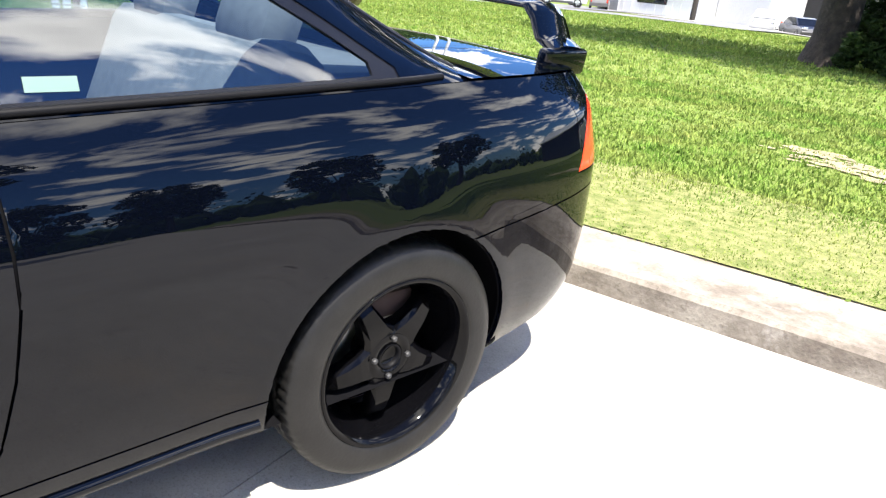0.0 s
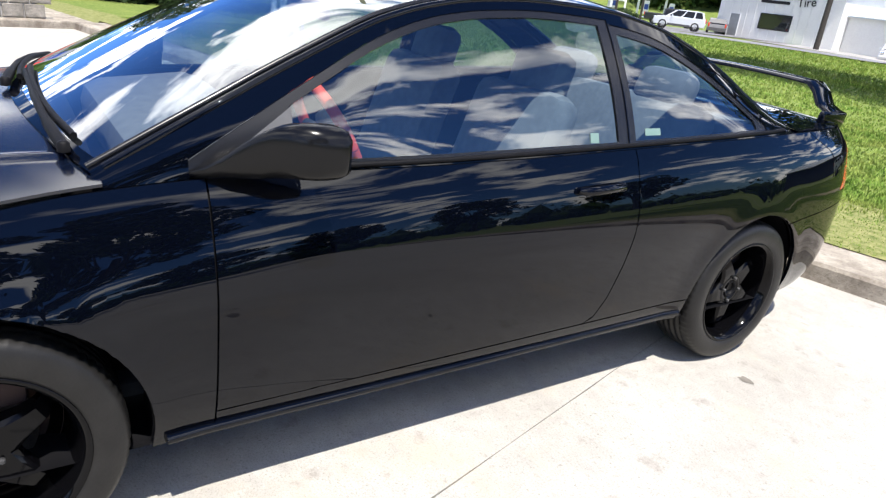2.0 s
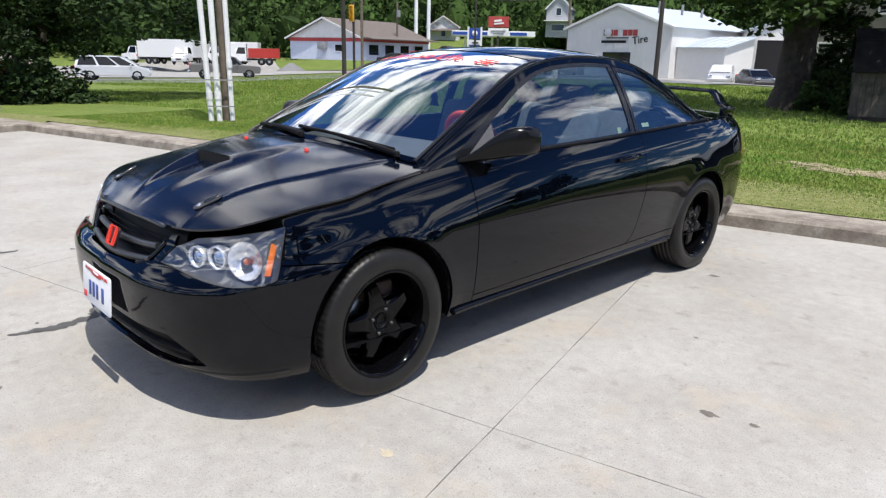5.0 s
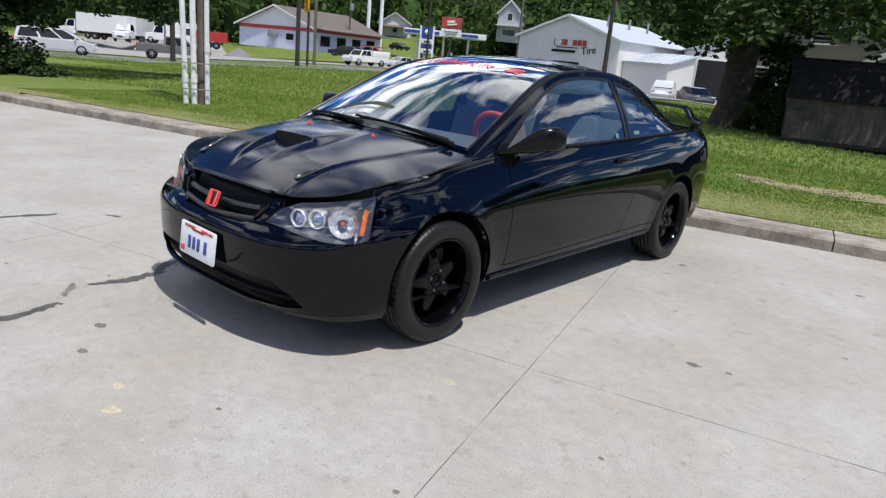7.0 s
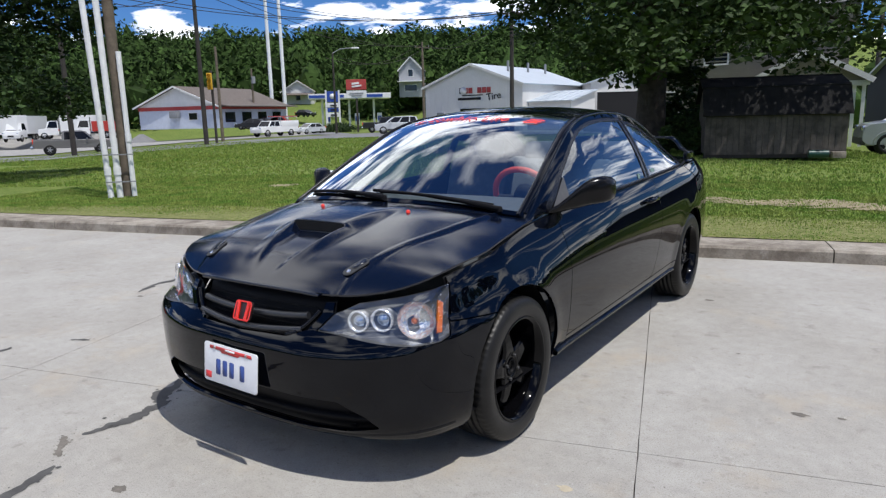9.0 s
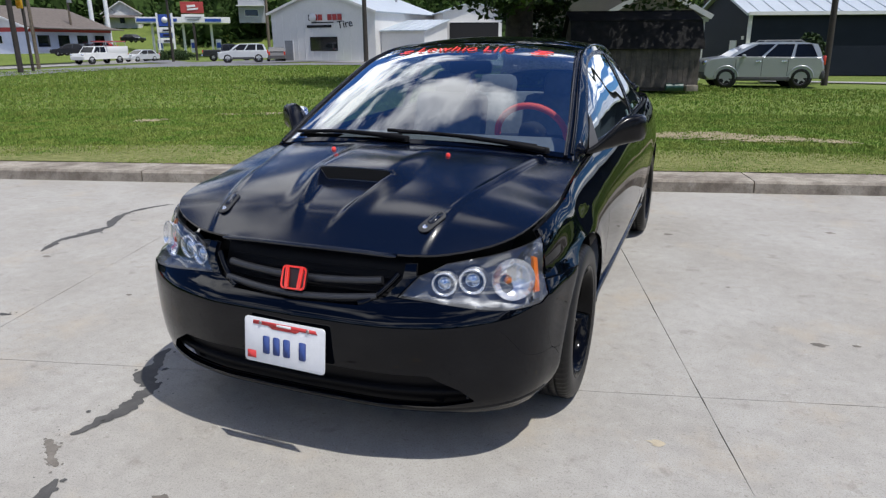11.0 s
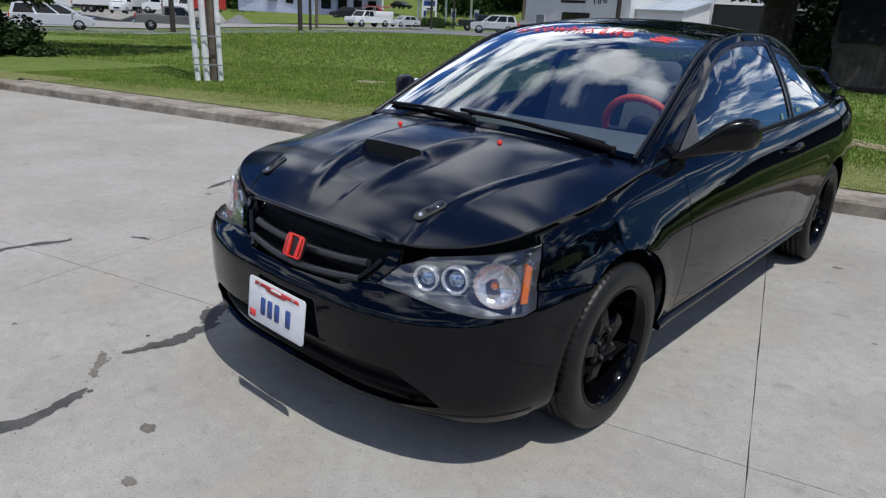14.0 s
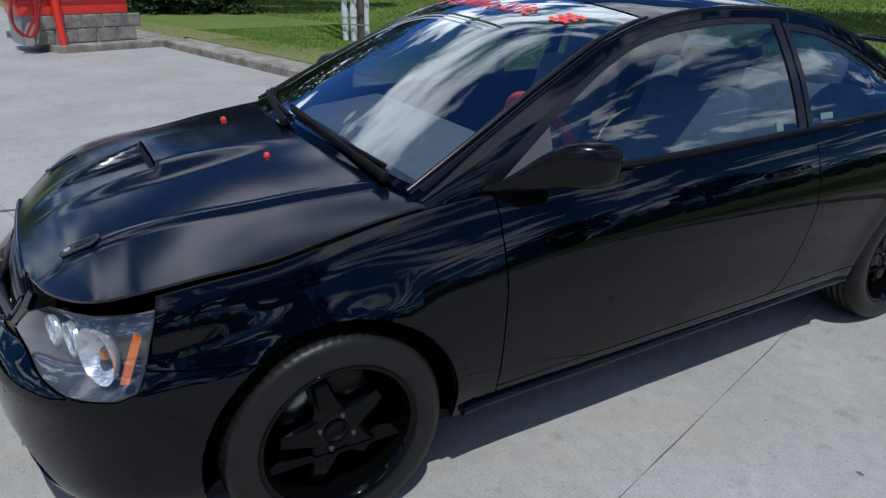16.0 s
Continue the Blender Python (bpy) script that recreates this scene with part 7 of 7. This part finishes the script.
    for sy in (-1, 1):
        xf, xr = max(p[0] for p in body), min(p[0] for p in body)
        zl = sum(p[1] for p in body) / n + .12
        part("headlamp", box((.14, .34, .16), pose(xf - .09, sy * (width / 2 - .22), zl), .03), M_CHROME, v)
        part("tail_lamp", box((.10, .16, .34), pose(xr + .045, sy * (width / 2 - .12), zl + .08), .02), M_TAIL, v)
        if cabin:
            part("wing_mirror", box((.12, .18, .14), pose(max(p[0] for p in cabin) - .55, sy * (width / 2 + .08), min(p[1] for p in cabin) + .08), .03), paint, v)
    return v


def facing(p, q, z=None):
    """Standing at p, nose towards q."""
    g_ = drop(*p, .07)
    if z is not None:
        g_.z = z
    return Matrix.Translation(g_) @ pose(0, 0, 0, 0, 0, aim(p, q))


def seat_wheels(front, rear, z=None):
    f, r = Vector((*front, 0)), Vector((*rear, 0))
    mid = (f + r) / 2
    return facing((mid.x, mid.y), (mid.x + f.x - r.x, mid.y + f.y - r.y), z)


SUV_BODY = [(-2.22, .36), (2.18, .30), (2.27, .55), (2.24, .82), (1.95, .98), (1.05, 1.06), (-2.2, 1.08), (-2.30, .7)]
SUV_CABIN = [(-2.18, 1.05), (1.20, 1.05), (.45, 1.60), (.1, 1.68), (-1.5, 1.70), (-1.95, 1.62)]
SUV2_BODY = [(-2.05, .32), (2.02, .28), (2.20, .46), (2.20, .72), (2.14, .95), (1.98, 1.07), (1.45, 1.14), (.95, 1.17), (-2.05, 1.13), (-2.15, .95), (-2.19, .68)]
SUV2_CABIN = [(-2.06, 1.09), (1.32, 1.12), (.98, 1.34), (.46, 1.59), (.10, 1.66), (-.60, 1.69), (-1.35, 1.67), (-1.86, 1.59), (-1.98, 1.36)]
M_SUV = material("grey_silver_metallic", (.42, .44, .45), .3, metal=.55, coat=.7)
suv = vehicle("suv", "silver four-door sport utility car with dark windows and grey lower bumpers", seat_wheels((1.25, 26.3), (3.93, 26.85), -.42), 4.3, 1.8, SUV2_BODY, SUV2_CABIN, (1.34, -1.36), .36, M_SUV, split=(.30, .645))
for sy in (-1, 1):
    part("roof_rail", tube([(.0, sy * .60, 1.68), (-.1, sy * .60, 1.73), (-1.3, sy * .60, 1.735), (-1.42, sy * .60, 1.68)], .018, 6), M_METALGREY, suv)
    part("sill_cladding", box((1.95, .05, .15), pose(0, sy * .885, .33), .02), M_PLASTIC, suv)
    for x in (.22, -.72):
        part("door_handle", box((.20, .04, .05), pose(x, sy * .905, .97), .012), M_CHROME, suv)
    for x in (1.02, .07, -.86):
        part("door_gap", box((.015, .012, .62), pose(x, sy * .899, .74)), M_DARKIN, suv, smooth=False)
    for x in (1.34, -1.36):
        part("arch_flare", tube([(x + .44 * math.cos(a), sy * .895, .36 + .44 * math.sin(a)) for a in np.linspace(.1, math.pi - .1, 15)], .035, 8), M_SUV, suv)
part("rear_bumper", box((.20, 1.78, .34), pose(-2.12, 0, .48), .06), M_PLASTIC, suv)
part("front_bumper", box((.22, 1.78, .30), pose(2.10, 0, .46), .06), M_PLASTIC, suv)
vehicle("suv", "silver sport utility car driving on the side street", seat_wheels((-42.2, 51.0), (-39.9, 52.9)), 4.7, 1.9, SUV_BODY, SUV_CABIN, (1.4, -1.4), .37, M_CARSILVER, clad=M_PLASTIC, split=(.27, .62))
VAN_BODY = [(-2.45, .32), (2.38, .28), (2.52, .55), (2.35, .80), (1.6, .98), (-2.45, 1.02), (-2.52, .7)]
VAN_CABIN = [(-2.45, .98), (1.75, .98), (.75, 1.58), (.3, 1.68), (-1.9, 1.70), (-2.25, 1.60)]
vehicle("minivan", "silver minivan waiting on the road", seat_wheels((-49.9, 16.9), (-51.1, 14.2)), 5.0, 1.95, VAN_BODY, VAN_CABIN, (1.55, -1.5), .34, M_CARSILVER, split=(.36, .70))
PU_BODY = [(-2.85, .50), (2.75, .42), (2.85, .75), (2.80, 1.0), (1.35, 1.10), (-2.85, 1.12), (-2.9, .8)]
PU_CABIN = [(-.85, 1.08), (1.45, 1.08), (.85, 1.72), (.5, 1.80), (-.6, 1.80), (-.78, 1.72)]


def pickup(label, m, paint):
    p = vehicle("pickup_truck", label, m, 5.7, 1.95, PU_BODY, PU_CABIN, (1.85, -1.75), .38, paint, split=(.45,))
    part("bed_floor", box((1.85, 1.5, .02), pose(-1.88, 0, 1.135)), M_DARKIN, p, smooth=False)
    for sy in (-1, 1):
        part("bed_rail", box((1.95, .09, .06), pose(-1.88, sy * .84, 1.145), .015), paint, p)
    part("tailgate", box((.06, 1.6, .46), pose(-2.87, 0, .90), .015), paint, p)
    part("rear_bumper", box((.2, 1.8, .2), pose(-2.95, 0, .55), .03), M_CHROME, p)
    return p


pickup("grey pickup truck waiting on the road", seat_wheels((-52.4, 27.2), (-54.0, 24.0)), M_CARGREY)
pickup("dark pickup truck near the filling station road", seat_wheels((-49.9, 64.3), (-52.8, 61.9)), M_CARBLACK)
pickup("red and white pickup truck parked by the beige building", seat_wheels((-47.2, 8.0), (-47.6, 4.6)), M_CARRED)
SED_BODY = [(-2.2, .28), (2.15, .24), (2.28, .48), (2.15, .70), (1.1, .86), (-1.7, .92), (-2.2, .88), (-2.28, .6)]
SED_CABIN = [(-1.85, .88), (1.25, .84), (.35, 1.36), (-.1, 1.43), (-1.0, 1.42), (-1.35, 1.32)]
vehicle("sedan", "silver-blue sedan waiting at the junction", seat_wheels((-67.3, 64.6), (-67.1, 67.3)), 4.5, 1.75, SED_BODY, SED_CABIN, (1.33, -1.33), .31, M_CARSILVER, split=(.5,))
vehicle("sedan", "dark sedan parked by the diner", facing((-74.5, 62.0), (-80, 58), .0), 4.5, 1.75, SED_BODY, SED_CABIN, (1.33, -1.33), .31, M_CARBLACK, split=(.5,))
vehicle("sedan", "dark blue sedan parked by the diner", facing((-76.5, 65.0), (-82, 61), .0), 4.5, 1.75, SED_BODY, SED_CABIN, (1.33, -1.33), .31, M_CARBLACK, split=(.5,))
vehicle("sedan", "red car parked beyond the diner", facing((-80.5, 72), (-86, 68), .2), 4.5, 1.75, SED_BODY, SED_CABIN, (1.33, -1.33), .31, M_CARRED, split=(.5,))
vehicle("sedan", "dark green car parked below the hillside house", facing((-100, 98), (-90, 98), 1.6), 4.5, 1.75, SED_BODY, SED_CABIN, (1.33, -1.33), .31, M_CARBLACK, split=(.5,))
vehicle("minivan", "pale minivan parked before the garage", facing((-24.6, 57.5), (-20, 45), -.75), 4.8, 1.9, VAN_BODY, VAN_CABIN, (1.55, -1.5), .34, M_CARSILVER, split=(.36, .70))
vehicle("sedan", "black car parked before the garage", facing((-20.6, 55.0), (-13, 47), -.75), 4.4, 1.75, SED_BODY, SED_CABIN, (1.33, -1.33), .31, M_CARBLACK, split=(.5,))
vehicle("sedan", "grey car parked beside the tyre shop", facing((-41.9, 58.6), (-46, 64), -.5), 4.5, 1.75, SED_BODY, SED_CABIN, (1.33, -1.33), .31, M_CARGREY, split=(.5,))
# utility truck with ladders
ut = vehicle("utility_truck", "white utility truck with tool boxes and a ladder rack", seat_wheels((-64.7, 55.3), (-64.7, 59.2)), 6.4, 2.1,
             [(-3.2, .5), (3.1, .45), (3.2, .8), (3.1, 1.12), (1.7, 1.2), (-3.2, 1.2)], [(-.1, 1.18), (1.95, 1.18), (1.35, 1.88), (.2, 1.92), (-.05, 1.88)], (2.1, -1.8), .42, M_CARWHITE, split=(.5,))
part("tool_box", box((3.0, 2.1, .75), pose(-1.7, 0, 1.5), .04), M_CARWHITE, ut)
for k in range(3):
    part("ladder_rack", tube([(-3 + 1.4 * k, -.9, 1.85), (-3 + 1.4 * k, -.9, 2.35), (-3 + 1.4 * k, .9, 2.35), (-3 + 1.4 * k, .9, 1.85)], .04, 6), M_METALGREY, ut)
part("ladder", box((4.6, .4, .1), pose(-1.2, .3, 2.42)), M_REDBAND, ut)


def lorry(label, m, cab_paint, box_len, box_h, box_mat, dump=False):
    t = vehicle("lorry_truck", label, m, 8.0, 2.5, [(.8, .6), (3.9, .5), (4.0, 1.0), (3.9, 1.55), (2.6, 1.75), (.8, 1.75)], [(.8, 1.7), (2.7, 1.7), (2.4, 2.75), (2.0, 2.9), (.9, 2.9)], (3.0, -1.6, -2.9), .52, cab_paint)
    part("chassis", box((8.0, .9, .25), pose(0, 0, .85)), M_DARKIN, t, smooth=False)
    bm_ = bmesh.new()
    add_box(bm_, (box_len, 2.5, box_h), pose(.5 - box_len / 2, 0, 1.1 + box_h / 2), .04)
    part("load_box", bm_, box_mat, t, smooth=False)
    if dump:
        for k in range(6):
            for sy in (-1, 1):
                part("side_rib", box((.12, .08, box_h), pose(.2 - box_len * k / 5.4, sy * 1.28, 1.1 + box_h / 2)), box_mat, t, smooth=False)
    part("exhaust_stack", tube([(.7, 1.0, 1.2), (.7, 1.0, 3.4)], .08, 8), M_CHROME, t)
    part("fuel_tank", tube([(.3, -1.0, .75), (1.6, -1.0, .75)], .3, 14), M_CHROME, t)
    return t


lorry("white road tractor with a white box trailer", facing((-118.0, 51.5), (-108, 41), -1.2), M_CARWHITE, 8.5, 2.9, M_CARWHITE)
lorry("white box trailer truck in the yard", facing((-124, 46.5), (-135, 40), -1.2), M_CARWHITE, 9.5, 3.0, M_CARWHITE)
lorry("dump truck with a red tipper body", facing((-107.2, 58), (-113, 49), -1.0), M_CARWHITE, 5.2, 1.6, M_CARRED, True)
lorry("white truck beside the dump truck", facing((-114.5, 57), (-122, 49), -1.0), M_CARWHITE, 6.5, 2.6, M_CARWHITE)
pile = bmesh.new()
bmesh.ops.create_cone(pile, segments=20, radius1=2.6, radius2=.3, depth=1.4, cap_ends=True, matrix=Matrix.Translation(drop(-98, 60, .6)))
tagged(part("earth_pile", pile, M_ROAD), "heap of dark gravel in the yard", "heap")
